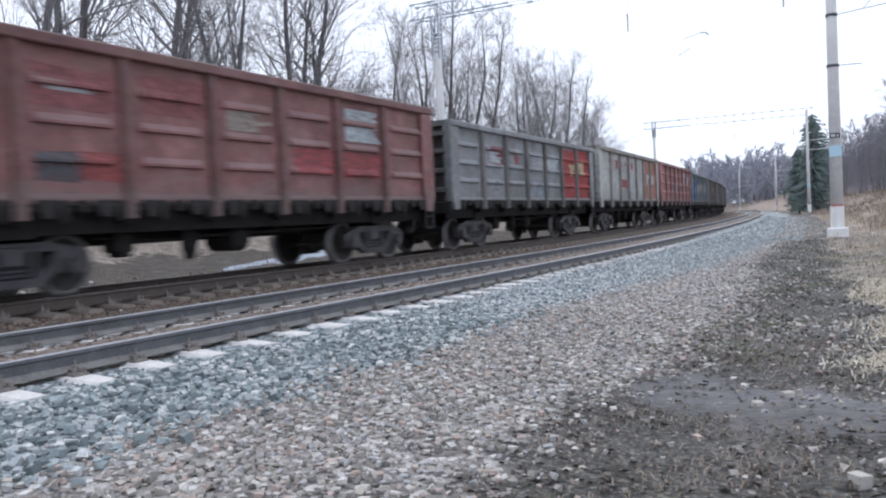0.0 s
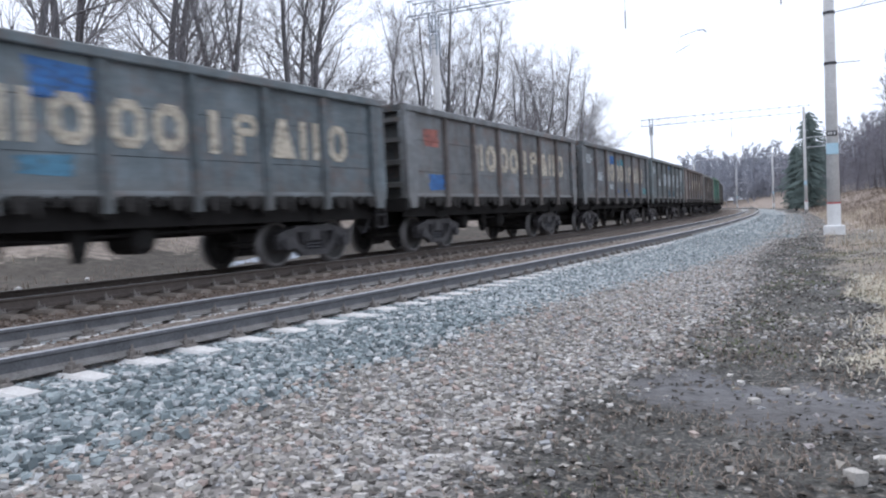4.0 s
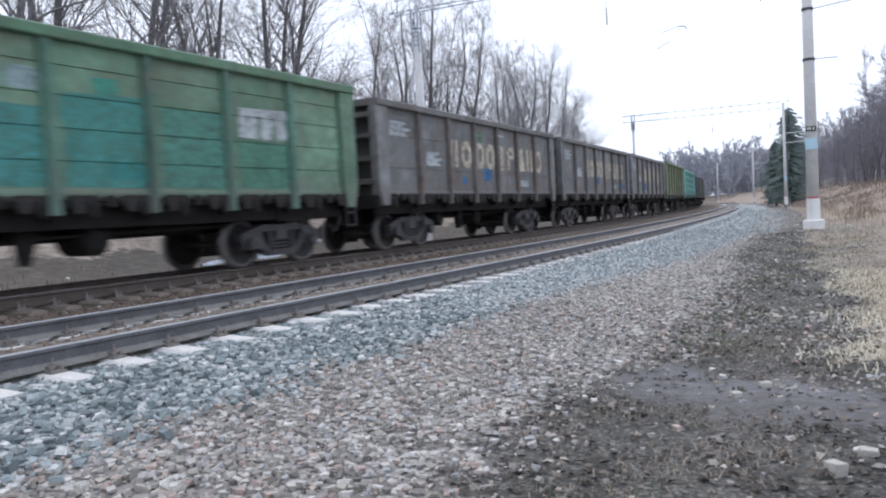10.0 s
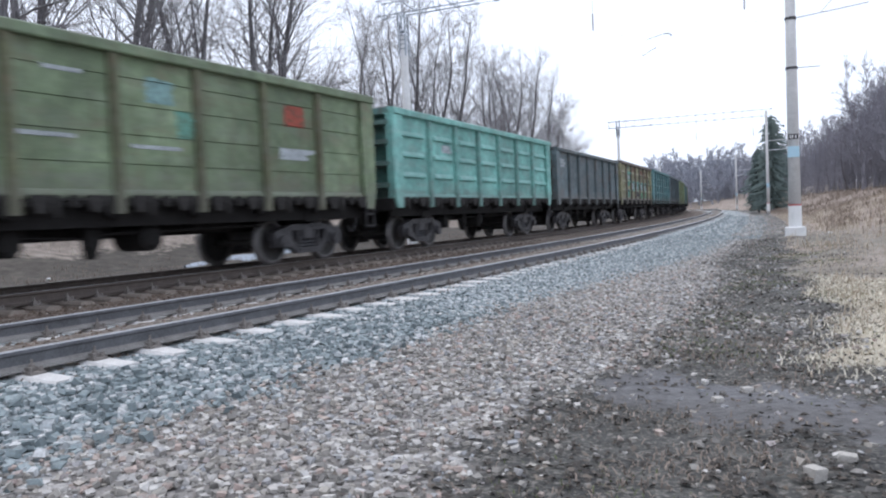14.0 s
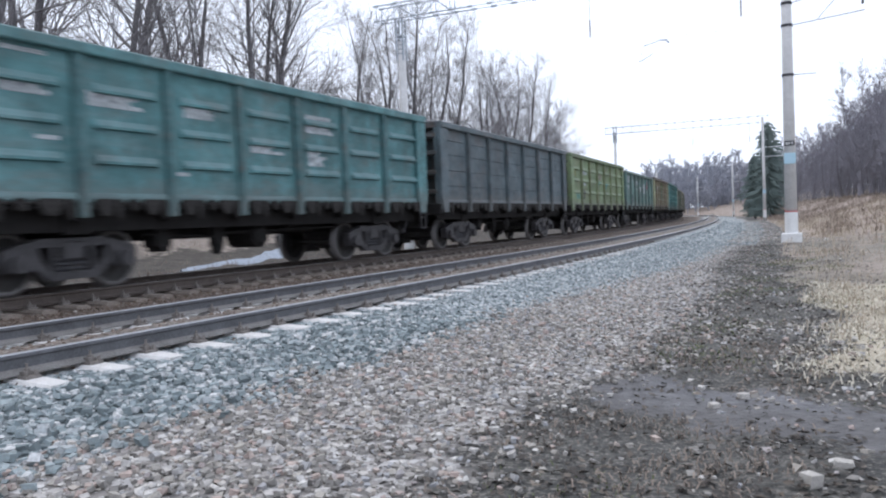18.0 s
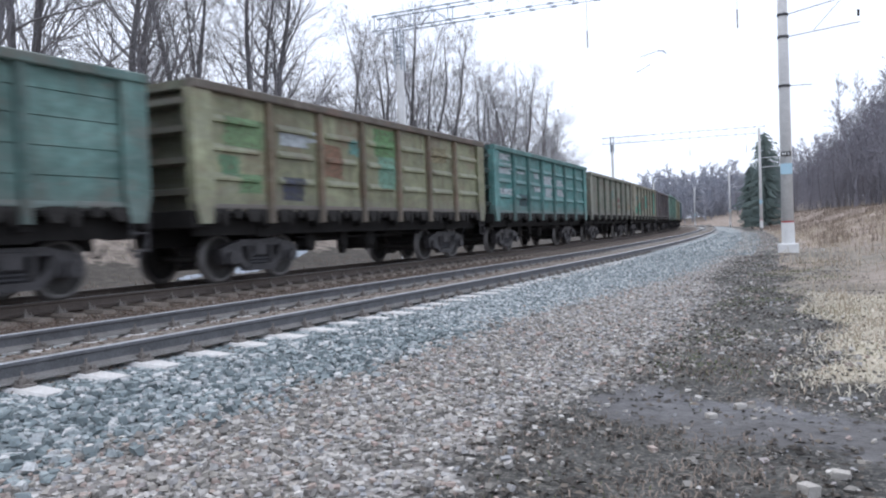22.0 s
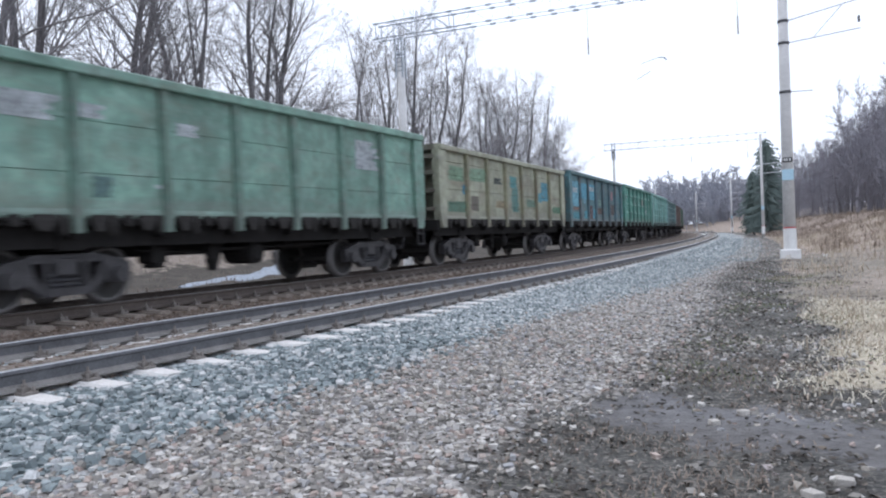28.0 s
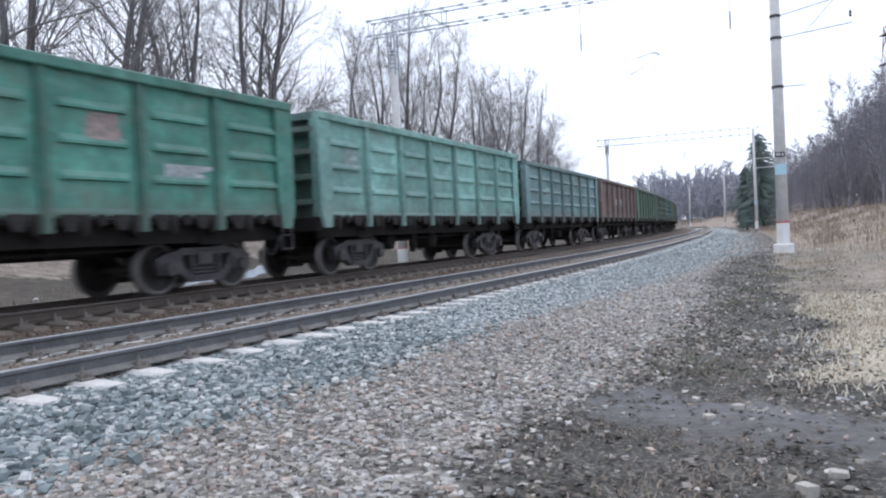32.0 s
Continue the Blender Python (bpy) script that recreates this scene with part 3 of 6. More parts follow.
OCT_F = np.array([(0, 2, 4), (2, 1, 4), (1, 3, 4), (3, 0, 4), (2, 0, 5), (1, 2, 5), (3, 1, 5), (0, 3, 5)])


def scatter(name, seed, count, s_range, o_range, size, keep, mat, label, coarse=False, power=1.0):
    """Broken stones strewn over a stretch of the line, thinned by keep(x, y, s, o)."""
    rng = np.random.default_rng(seed)
    s = s_range[0] + (s_range[1] - s_range[0]) * rng.random(count) ** power
    o = rng.uniform(*o_range, count)
    p = np.interp(s, SS, PSI)
    x, y = np.interp(s, SS, LX) - np.cos(p) * o, np.interp(s, SS, LY) + np.sin(p) * o
    ok = rng.random(count) < keep(x, y, s, o)
    x, y, s, o = x[ok], y[ok], s[ok], o[ok]
    n = len(x)
    z = height(x, y, s, o)
    base, faces = (OCT_V, OCT_F) if coarse else (BLOCK_V, BLOCK_F)
    v = base[None] * (1 + rng.uniform(-0.45, 0.4, (n, len(base), 3)))
    r = (size[0] + (size[1] - size[0]) * rng.random(n) ** 1.8) / 2
    v = v * (r[:, None] * np.stack([np.ones(n), rng.uniform(0.6, 0.95, n), rng.uniform(0.4, 0.8, n)], 1))[:, None, :]
    tilt, spin = rng.normal(0, 0.45, n), rng.uniform(0, 2 * np.pi, n)
    c, t = np.cos(tilt)[:, None], np.sin(tilt)[:, None]
    vy, vz = v[:, :, 1] * c - v[:, :, 2] * t, v[:, :, 1] * t + v[:, :, 2] * c
    c, t = np.cos(spin)[:, None], np.sin(spin)[:, None]
    v = np.stack([v[:, :, 0] * c - vy * t, v[:, :, 0] * t + vy * c, vz], -1)
    v += np.stack([x, y, z + r * rng.uniform(-0.1, 0.65, n) * np.where((o > -1.42) & (o < 1.36), 0.05, 1)], 1)[:, None, :]
    f = faces[None] + (np.arange(n) * len(base))[:, None, None]
    me = fast_mesh(name, v.reshape(-1, 3), f.reshape(-1, 3))
    me.materials.append(mat)
    return tagged(new(name, me), label, "gravel", kind="stuff")


def on_ballast(x, y, s, o):
    """Clean stone, kept off the tops of the sleepers."""
    seat = np.abs((s + 8.77 + 0.3125) % 0.625 - 0.3125) < 0.15
    return np.clip(zones(x, y, s, o)[3] * 1.2, 0, 1) * np.where(seat & (o > -1.39), 0, 1)


def on_gravel(x, y, s, o):
    g, straw, mud, ballast = zones(x, y, s, o)
    return np.clip(g - ballast, 0, 1) * (1 - mud) + np.clip(1 - g, 0, 1) * (0.07 + 0.34 * ease(s, 6.5, 9)) * np.clip(0.6 + 0.7 * wobble(x, y, 0.45), 0.1, 1) * (1 - 0.85 * straw) * (1 - 0.85 * mud) + 0.02


scatter("ballast_stones", 11, 11000, (1.2, 9), (-3.3, -0.92), (0.04, 0.115), on_ballast, M_BALLAST, "fresh blue-grey crushed ballast beside the sleepers")
scatter("ballast_stones", 12, 15000, (9, 32), (-3.9, -0.92), (0.035, 0.08), on_ballast, M_BALLAST, "fresh blue-grey crushed ballast beside the sleepers", True)
scatter("gravel_stones", 13, 25000, (1.2, 10), (-7.8, -2.2), (0.026, 0.088), on_gravel, M_GRAVEL, "mixed beige, pink and grey gravel trodden into the ground")
scatter("gravel_stones", 14, 20000, (10, 36), (-7.2, -2.2), (0.03, 0.09), on_gravel, M_GRAVEL, "mixed beige, pink and grey gravel trodden into the ground", True, 1.4)
scatter("ballast_stones", 17, 8000, (30, 85), (-4.6, -1.4), (0.05, 0.12), lambda x, y, s, o: 1.0 + 0 * x, M_BALLAST, "grey ballast further along the line", True, 1.3)
scatter("track_gravel", 15, 9000, (0.5, 26), (1.2, 4.0), (0.03, 0.075), lambda x, y, s, o: 1.0 + 0 * x, M_BROWN, "brown dusty gravel between the two tracks", True, 1.3)
scatter("track_gravel", 16, 5000, (0.5, 24), (-1.3, 1.2), (0.03, 0.07), lambda x, y, s, o: 1.0 + 0 * x, M_BROWN, "brown dusty gravel between the rails", True, 1.3)
scatter("gravel_stones", 20, 6000, (33, 92), (-6.6, -3.4), (0.05, 0.12), lambda x, y, s, o: 0.25 + 0.75 * ease(o, -5.8, -4.2), M_GRAVEL, "grey and beige gravel further along the line", True, 1.4)
scatter("loose_stones", 18, 200, (5.9, 6.5), (-7.2, -6.2), (0.03, 0.085), lambda x, y, s, o: 0.35 + 0 * x, M_GRAVEL, "pale loose stones in a row at the edge of the mud")
scatter("loose_stones", 19, 150, (2.6, 6.2), (-7.4, -5.0), (0.02, 0.06), lambda x, y, s, o: np.clip(0.5 + 0.5 * wobble(x, y, 0.5), 0.1, 1), M_GRAVEL, "pale loose stones lying on the mud")


def leaf_litter(seed, count, label):
    """Dark fallen leaves and bits of bark lying on the soil."""
    g = np.random.default_rng(seed)
    s, o = 1.5 + 28 * g.random(count) ** 1.5, g.uniform(-7.6, -3.9, count)
    p = np.interp(s, SS, PSI)
    x, y = np.interp(s, SS, LX) - np.cos(p) * o, np.interp(s, SS, LY) + np.sin(p) * o
    gr, straw, mud, _ = zones(x, y, s, o)
    ok = g.random(count) < (0.08 + 0.92 * (1 - gr)) * (1 - 0.8 * mud) * (1 - 0.6 * straw) * np.clip(0.65 + 0.6 * wobble(x, y, 0.4), 0.1, 1)
    x, y, s, o = x[ok], y[ok], s[ok], o[ok]
    n = len(x)
    z = height(x, y, s, o) + g.uniform(0.004, 0.03, n)
    r, a = g.uniform(0.012, 0.04, n), g.uniform(0, 6.283, n)
    k = np.arange(4) * np.pi / 2
    ang = a[:, None] + k
    rad = r[:, None] * np.array([1.0, 0.5, 1.0, 0.5])
    v = np.stack([x[:, None] + rad * np.cos(ang), y[:, None] + rad * np.sin(ang), z[:, None] + g.uniform(-0.012, 0.016, (n, 4))], -1)
    me = fast_mesh("leaf_litter", v.reshape(-1, 3), (np.arange(n * 4)).reshape(-1, 4))
    me.materials.append(M_LEAF)
    return tagged(new("leaf_litter", me), label, "leaf litter", kind="stuff")


leaf_litter(41, 26000, "dark fallen leaves and bark on the soil")


def rock(name, x, y, size, seed, label):
    """A broken block: the hull of a few scattered points, edges slightly worn."""
    rng = random.Random(seed)
    bm = bmesh.new()
    for i in range(24):
        d = [c * rng.uniform(0.62, 1.0) for c in (1 - 2 * (i & 1), 1 - (i & 2), 1 - (i & 4) / 2)]
        bm.verts.new((d[0] * size[0] / 2, d[1] * size[1] / 2, d[2] * size[2] / 2))
    hull = bmesh.ops.convex_hull(bm, input=bm.verts[:])
    bmesh.ops.delete(bm, geom=[g for g in hull["geom_interior"] if isinstance(g, bmesh.types.BMVert)], context="VERTS")
    soften(bm, 0.006)
    ob = new(name, done(bm, name))
    ob.data.materials.append(M_ROCK)
    s, o = to_line(np.array([x]), np.array([y]))
    ob.matrix_basis = pose(x, y, float(height(np.array([x]), np.array([y]), s, o)[0]) + size[2] * 0.3, 0, 0, rng.uniform(0, 360))
    return tagged(ob, label, "rock")


rock("rock", 1.79, 3.82, (0.10, 0.08, 0.085), 3, "pale angular rock lying at the edge of the mud")
rock("rock", 2.06, 4.02, (0.10, 0.07, 0.05), 8, "flat grey rock lying on the mud")
rock("rock", 1.93, 5.62, (0.09, 0.07, 0.05), 12, "small pale rock lying on the mud")
rock("rock", 2.27, 5.95, (0.09, 0.07, 0.06), 14, "small pinkish rock lying on the mud")

# ---- masts and gantries of the overhead line ----
def mast_mesh(z0, z1, r0, r1):
    bm = bmesh.new()
    add_tube(bm, (0, 0, z0), (0, 0, z1), r0, r1, 20)
    return done(bm, "pole", True)


def band(r, z, h, n=20):
    bm = bmesh.new()
    add_tube(bm, (0, 0, z), (0, 0, z + h), r, r, n)
    return bm


def mast(s, o, top, base, detail, label, girth=0.78):
    """Tapered concrete mast on a block, with painted foot, plates and clamps where they show."""
    m = along(s, o, base)
    ob = tagged(new("catenary_mast"), label, "mast", "masts of the overhead line")
    ob.matrix_basis = m
    part("pole", mast_mesh(-0.3, top - base, 0.225 * girth, 0.155 * girth), M_MAST, ob)
    rad = lambda z: (0.225 - 0.07 * z / (top - base)) * girth
    if detail:
        bm = bmesh.new()
        add_prism(bm, [(-0.36, -0.36), (0.36, -0.36), (0.36, 0.36), (-0.36, 0.36)], -0.35, 0.16)
        soften(bm, 0.03)
        part("footing", bm, M_WHITE, ob, "whitewashed concrete footing")
    part("white_foot", band(rad(0.4) + 0.006, 0.1, 0.85), M_WHITE, ob, "whitewashed foot of the mast")
    if not detail and o < 0:
        part("sign", boxes("sign", (-rad(2.8) - 0.03, -rad(2.8), -0.16, 0.16, 2.7, 3.1)), M_BLUE, ob, "pale blue square sign plate")
        for z in (6.6, 7.6):
            bm = bmesh.new()
            add_tube(bm, (0, 0, z), (0, -2.6, z + 0.08), 0.035, n=6)
            part("arm", bm, M_PALESTEEL, ob)
    part("red_band", band(rad(1) + 0.009, 0.95, 0.05), M_RED, ob, "red painted ring")
    if detail:
        plate = boxes("sign", (-0.27, -0.245, -0.2, 0.2, 2.75, 3.15))
        part("sign", plate, M_BLUE, ob, "pale blue square sign plate")
        bm = bmesh.new()
        add_box(bm, -0.262, -0.22, -0.17, 0.17, 3.42, 3.60)
        part("number_plate", bm, M_DARK, ob, "small dark plate with pale bars")
        for y in (-0.09, 0.02, 0.1):
            part("number_bar", boxes("number_bar", (-0.27, -0.263, y - 0.025, y + 0.025, 3.46, 3.56)), M_WHITE, ob)
        for z in (6.0, 7.83, 8.65):
            part("clamp", band(rad(z) + 0.02, z, 0.1), M_DARK, ob, "dark steel clamp")
        bm = bmesh.new()
        add_tube(bm, (0, -0.1, 6.06), (0, -0.95, 6.03), 0.014, n=6)
        part("arm", bm, M_DARK, ob)
        bm = bmesh.new()
        add_tube(bm, (0, -0.1, 7.88), (0, -2.55, 8.10), 0.024, n=6)
        add_tube(bm, (0, -0.1, 8.70), (0, -2.9, 9.22), 0.024, n=6)
        add_tube(bm, (0, -1.0, 7.96), (0, -2.0, 9.05), 0.018, n=6)
        part("bracket", bm, M_PALESTEEL, ob, "galvanised steel bracket")
        bm = bmesh.new()
        add_tube(bm, (0, -2.5, 8.32), (0, -2.5, 8.54), 0.04, n=8)
        part("insulator", bm, M_DARK, ob)
    return ob


def gantry(s, left, right, z, label, lattice, near):
    """Steel lattice beam across both tracks on the masts, with hanging insulators."""
    ob = tagged(new("gantry_beam"), label, "gantry", "gantry beams of the overhead line")
    ob.matrix_basis = along(s, 0, z)
    a, b, w, h = -right - 0.5, left + 1.0, 0.27, 0.70
    steel = M_GALV if near else M_PALESTEEL
    stout = b - 4.6
    for zz in (0, h):
        bm = bmesh.new()
        for x in (-w, w):
            add_box(bm, x - 0.010, x + 0.010, a, stout, zz - 0.010, zz + 0.010)
            add_box(bm, x - 0.022, x + 0.022, stout, b, zz - 0.022, zz + 0.022)
        part("chord", bm, steel, ob)
    n = int((b - a) / 0.9)
    bars, plates = bmesh.new(), bmesh.new()
    for i in range(n + 1):
        y = a + (b - a) * i / n
        thick = (0.022 if near else 0.012) if y > stout else 0.005
        for x in (-w, w):
            if lattice:
                add_tube(bars, (x, y, 0), (x, y, h), thick, n=4)
                if i < n:
                    add_tube(bars, (x, y, 0 if i % 2 else h), (x, y + (b - a) / n, h if i % 2 else 0), thick * 0.8, n=4)
            for zz in (0, h):
                k = 0.13 if near else 0.10
                add_box(plates, x - 0.015, x + 0.015, y - k, y + k, zz - k / 3, zz + k / 3)
        for zz in (0, h):
            add_tube(bars, (-w, y, zz), (w, y, zz), thick, n=4)
    part("lattice", bars, steel, ob)
    part("gusset_plates", plates, steel, ob)
    for y in (-4.25, 1.55):
        bm = bmesh.new()
        add_tube(bm, (0, y, 0), (0, y, -1.3), 0.010, n=6)
        part("hanger", bm, M_GALV, ob)
        bm = bmesh.new()
        for i in range(7):
            zz = -1.3 - i * 0.1
            add_tube(bm, (0, y, zz), (0, y, zz - 0.05), 0.028, 0.04, 10)
            add_tube(bm, (0, y, zz - 0.05), (0, y, zz - 0.1), 0.02, n=8)
        part("insulator_string", bm, M_GLAZE, ob, "brown-grey string of insulator discs")
    return ob


MAST_ROWS = ((31.0, 5.82, 11.6, -0.20, True), (88.0, 5.55, 10.7, -0.12, False), (160.0, 4.45, 10.5, -0.10, False), (220.0, 3.4, 10.5, -0.10, False))
for s, o, top, base, detail in MAST_ROWS:
    mast(s, -o, top, base, detail, "tapered grey concrete mast with whitewashed foot and red ring", 1.0 if detail else 0.78)
for s, o, top in ((31.2, 10.4, 9.3), (88.0, 10.0, 10.0), (159.0, 9.9, 9.9)):
    ob = mast(s, o, top, -0.6, False, "tapered pale concrete mast behind the train", 1.1 if s < 40 else 0.8)
    if s < 40:
        bm = bmesh.new()
        add_tube(bm, (0, 0.1, 6.35), (0, 1.25, 6.2), 0.045, n=6)
        part("arm", bm, M_PALESTEEL, ob)
    bm = bmesh.new()
    for x in (-0.17, 0.17):
        for y in (-0.17, 0.17):
            add_box(bm, x - 0.03, x + 0.03, y - 0.03, y + 0.03, top + 0.55, top + 1.6)
    for i in range(4):
        z = top + 0.5 + i * 0.33
        add_box(bm, -0.17, 0.17, -0.19, -0.16, z, z + 0.05)
        add_box(bm, -0.17, 0.17, 0.16, 0.19, z, z + 0.05)
    for i in range(5):
        z = top + i * 0.2
        add_box(bm, -0.19, 0.19, -0.19, 0.19, z, z + 0.04)
    for x in (-0.17, 0.17):
        for y in (-0.17, 0.17):
            add_box(bm, x - 0.03, x + 0.03, y - 0.03, y + 0.03, top - 0.3, top + 0.55)
    part("mast_head", bm, M_GALV, ob, "galvanised lattice head")
gantry(31.0, 10.4, 5.8, 10.25, "light grey steel lattice beam spanning both tracks", True, True)
gantry(88.0, 10.0, 5.55, 10.15, "light grey steel lattice beam spanning both tracks", True, False)
gantry(159.5, 9.9, 4.45, 9.9, "light grey steel lattice beam spanning both tracks", False, False)

# ---- trees ----
def grow(seed, tall, trunk_r, limbs, branches, twigs, spread=0.55, low=0.25, stems=1, upright=0.55, fine=0.009, reach=1.5, steps=(7, 2), flare=(0.55, 1.2), bend=0.048):
    """Segments (start, end, start radius, end radius, level) of a bare tree."""
    rng = random.Random(seed)
    segs = []

    def run(p, d, length, r, level, steps, bend):
        pts = [(p.copy(), r)]
        for i in range(steps):
            d = (d + Vector((rng.gauss(0, bend), rng.gauss(0, bend), rng.gauss(0.02 + 0.06 * (level > 0) * upright, bend * 0.7)))).normalized()
            q = p + d * (length / steps)
            r2 = r * (1 - (i + 1) / steps) + max(fine * 0.7, r * 0.12) * (i + 1) / steps
            r1 = pts[-1][1]
            segs.append((p.copy(), q.copy(), r1, r2, level))
            p = q
            pts.append((p.copy(), r2))
        return pts

    def pick(pts, t):
        f = t * (len(pts) - 1)
        i = min(int(f), len(pts) - 2)
        return pts[i][0].lerp(pts[i + 1][0], f - i), pts[i][1] * (1 - f + i) + pts[i + 1][1] * (f - i), (pts[i + 1][0] - pts[i][0]).normalized()

    def side(d, angle):
        ax = d.orthogonal().normalized()
        ax.rotate(Matrix.Rotation(rng.uniform(0, 2 * math.pi), 3, d))
        out = d.copy()
        out.rotate(Matrix.Rotation(angle, 3, ax))
        return out

    for _ in range(stems):
        lean = Vector((rng.gauss(0, 0.04 + 0.05 * (stems > 1)), rng.gauss(0, 0.04 + 0.05 * (stems > 1)), 1)).normalized()
        h = tall * rng.uniform(0.82, 1.0)
        trunk = run(Vector((rng.gauss(0, 0.15) * (stems > 1), rng.gauss(0, 0.15) * (stems > 1), -0.2)), lean, h, trunk_r, 0, 14, bend)
        for i in range(limbs):
            t = low + (0.97 - low) * (i + rng.random()) / limbs
            p, r, d = pick(trunk, t)
            ln = tall * spread * (1.0 - 0.72 * t) * rng.uniform(0.5, 1.0)
            limb = run(p, side(d, rng.uniform(*flare)), ln, max(fine * 1.6, r * rng.uniform(0.3, 0.58)), 1, steps[0], 0.17)
            for j in range(branches):
                p2, r2, d2 = pick(limb, rng.uniform(0.15, 1.0))
                br = run(p2, side(d2, rng.uniform(0.4, 0.9)), ln * rng.uniform(0.22, 0.48), max(fine * 1.2, r2 * 0.55), 2, steps[1], 0.16)
                for k in range(twigs):
                    p3, r3, d3 = pick(br, rng.uniform(0.1, 1.0))
                    run(p3, side(d3, rng.uniform(0.35, 0.9)), ln * reach * rng.uniform(0.08, 0.2), max(fine, r3 * 0.5), 3, 1, 0.16)
    return segs


def skin(name, segs, sides, solid=3):
    """Tapered prisms round all segments and slim blades for the last twigs, as one mesh."""
    verts, quads, n = [], [], 0
    for thick in (True, False):
        some = [g for g in segs if (g[4] < solid) == thick]
        if not some:
            continue
        a, b = np.array([g[0][:] for g in some]), np.array([g[1][:] for g in some])
        r0, r1 = np.array([g[2] for g in some]), np.array([g[3] for g in some])
        d = b - a
        d /= np.linalg.norm(d, axis=1)[:, None] + 1e-9
        ref = np.where(abs(d[:, 2:3]) > 0.9, [[1.0, 0, 0]], [[0, 0, 1.0]])
        u = np.cross(d, ref)
        u /= np.linalg.norm(u, axis=1)[:, None]
        w = np.cross(d, u)
        k = sides if thick else 2
        ang = 2 * np.pi * np.arange(k)[None] / k + (0 if thick else 1) * np.arange(len(some))[:, None]
        ring = u[:, None] * np.cos(ang)[..., None] + w[:, None] * np.sin(ang)[..., None]
        v = np.concatenate([a[:, None] + ring * r0[:, None, None], b[:, None] + ring * r1[:, None, None]], 1)
        i = np.arange(k)
        j = (i + 1) % k
        f = np.stack([i, j, j + k, i + k], 1)[:k if thick else 1]
        quads.append((f[None] + (np.arange(len(some)) * 2 * k)[:, None, None]).reshape(-1, 4) + n)
        verts.append(v.reshape(-1, 3))
        n += len(verts[-1])
    return fast_mesh(name, np.vstack(verts), np.vstack(quads), True)


def tree_kind(seed, solid=3, **how):
    segs = grow(seed, **how)
    return skin("trunk", [s for s in segs if s[4] == 0], 8), skin("crown", [s for s in segs if s[4] > 0], 3, solid)


def plant(kind, x, y, turn, scale, bark, twig, label, group):
    s, o = to_line(np.array([x]), np.array([y]))
    z = float(height(np.array([x]), np.array([y]), s, o)[0])
    ob = tagged(new("bare_tree"), label, "tree", group)
    ob.matrix_basis = pose(x, y, z, 0, 0, turn) @ Matrix.Scale(scale, 4)
    part("trunk", kind[0], bark, ob)
    part("crown", kind[1], twig, ob, "leafless branches and twigs")
    return ob


TALL = [tree_kind(20 + i, tall=20.0, trunk_r=0.27, limbs=26, branches=10, twigs=8, spread=0.56, low=0.14, upright=0.8, fine=0.0062, flare=(0.4, 1.0), bend=0.07) for i in range(3)]
FORKED = [tree_kind(40 + i, tall=19.5, trunk_r=0.23, limbs=16, branches=10, twigs=8, spread=0.56, low=0.16, stems=2, upright=0.8, fine=0.0062, flare=(0.4, 1.0), bend=0.075) for i in range(2)]
THIN = [tree_kind(60 + i, tall=17.0, trunk_r=0.12, limbs=22, branches=9, twigs=6, spread=0.44, low=0.12, upright=0.8, fine=0.006, flare=(0.4, 0.95), bend=0.08) for i in range(2)]

# seen across the train: bearing (offset to the right per metre ahead), metres ahead, kind, scale
NEAR_WOOD = ((-0.575, 27, FORKED[0], 1.05), (-0.53, 30, TALL[0], 1.0), (-0.455, 40, THIN[0], 1.0), (-0.405, 37, TALL[1], 1.0), (-0.36, 36, TALL[2], 1.02),
             (-0.345, 38, FORKED[1], 1.0), (-0.30, 41, THIN[1], 1.05), (-0.25, 40, TALL[0], 0.95), (-0.225, 43, TALL[1], 1.0), (-0.19, 45, TALL[2], 0.95),
             (-0.155, 50, THIN[0], 0.85), (-0.10, 56, THIN[1], 1.0), (-0.085, 60, TALL[2], 0.93), (-0.066, 61, FORKED[0], 0.95), (-0.045, 60, TALL[0], 0.95), (-0.022, 63, FORKED[1], 0.99),
             (-0.01, 60, THIN[1], 1.08), (0.008, 62, TALL[1], 0.90), (0.030, 70, THIN[0], 1.0), (0.055, 78, FORKED[0], 1.0), (0.070, 82, TALL[2], 1.05), (0.085, 82, FORKED[1], 1.05), (0.105, 86, TALL[1], 0.98),
             (0.125, 90, TALL[0], 0.92), (0.14, 94, FORKED[0], 0.88), (0.062, 80, THIN[1], 1.08), (0.095, 84, THIN[0], 1.1), (0.165, 110, THIN[1], 1.1), (0.18, 116, THIN[0], 1.0))
rng = random.Random(7)
for bearing, ahead, kind, scale in NEAR_WOOD:
    plant(kind, bearing * ahead, ahead, rng.uniform(0, 360), scale * (0.94 if bearing < 0.03 else 0.92), M_BARK, M_TWIG, "tall leafless deciduous tree behind the railway", "bare trees behind the train")
for i in range(26):
    bearing = -0.62 + 0.78 * (i + rng.random()) / 26
    ahead = 48 + 60 * max(0, bearing + 0.35) + rng.uniform(4, 20)
    plant(rng.choice(TALL + FORKED + THIN), bearing * ahead, ahead, rng.uniform(0, 360), rng.uniform(0.55, 0.72), M_BARK, M_TWIG, "leafless deciduous tree deeper in the wood", "bare trees behind the train")
for i in range(12):
    bearing = -0.62 + 0.44 * (i + rng.random()) / 12
    ahead = 34 + 30 * max(0, bearing + 0.5) + rng.uniform(0, 8)
    plant(rng.choice(THIN), bearing * ahead, ahead, rng.uniform(0, 360), rng.uniform(0.36, 0.5), M_BARK, M_TWIG, "young leafless tree in the undergrowth", "young trees behind the train")

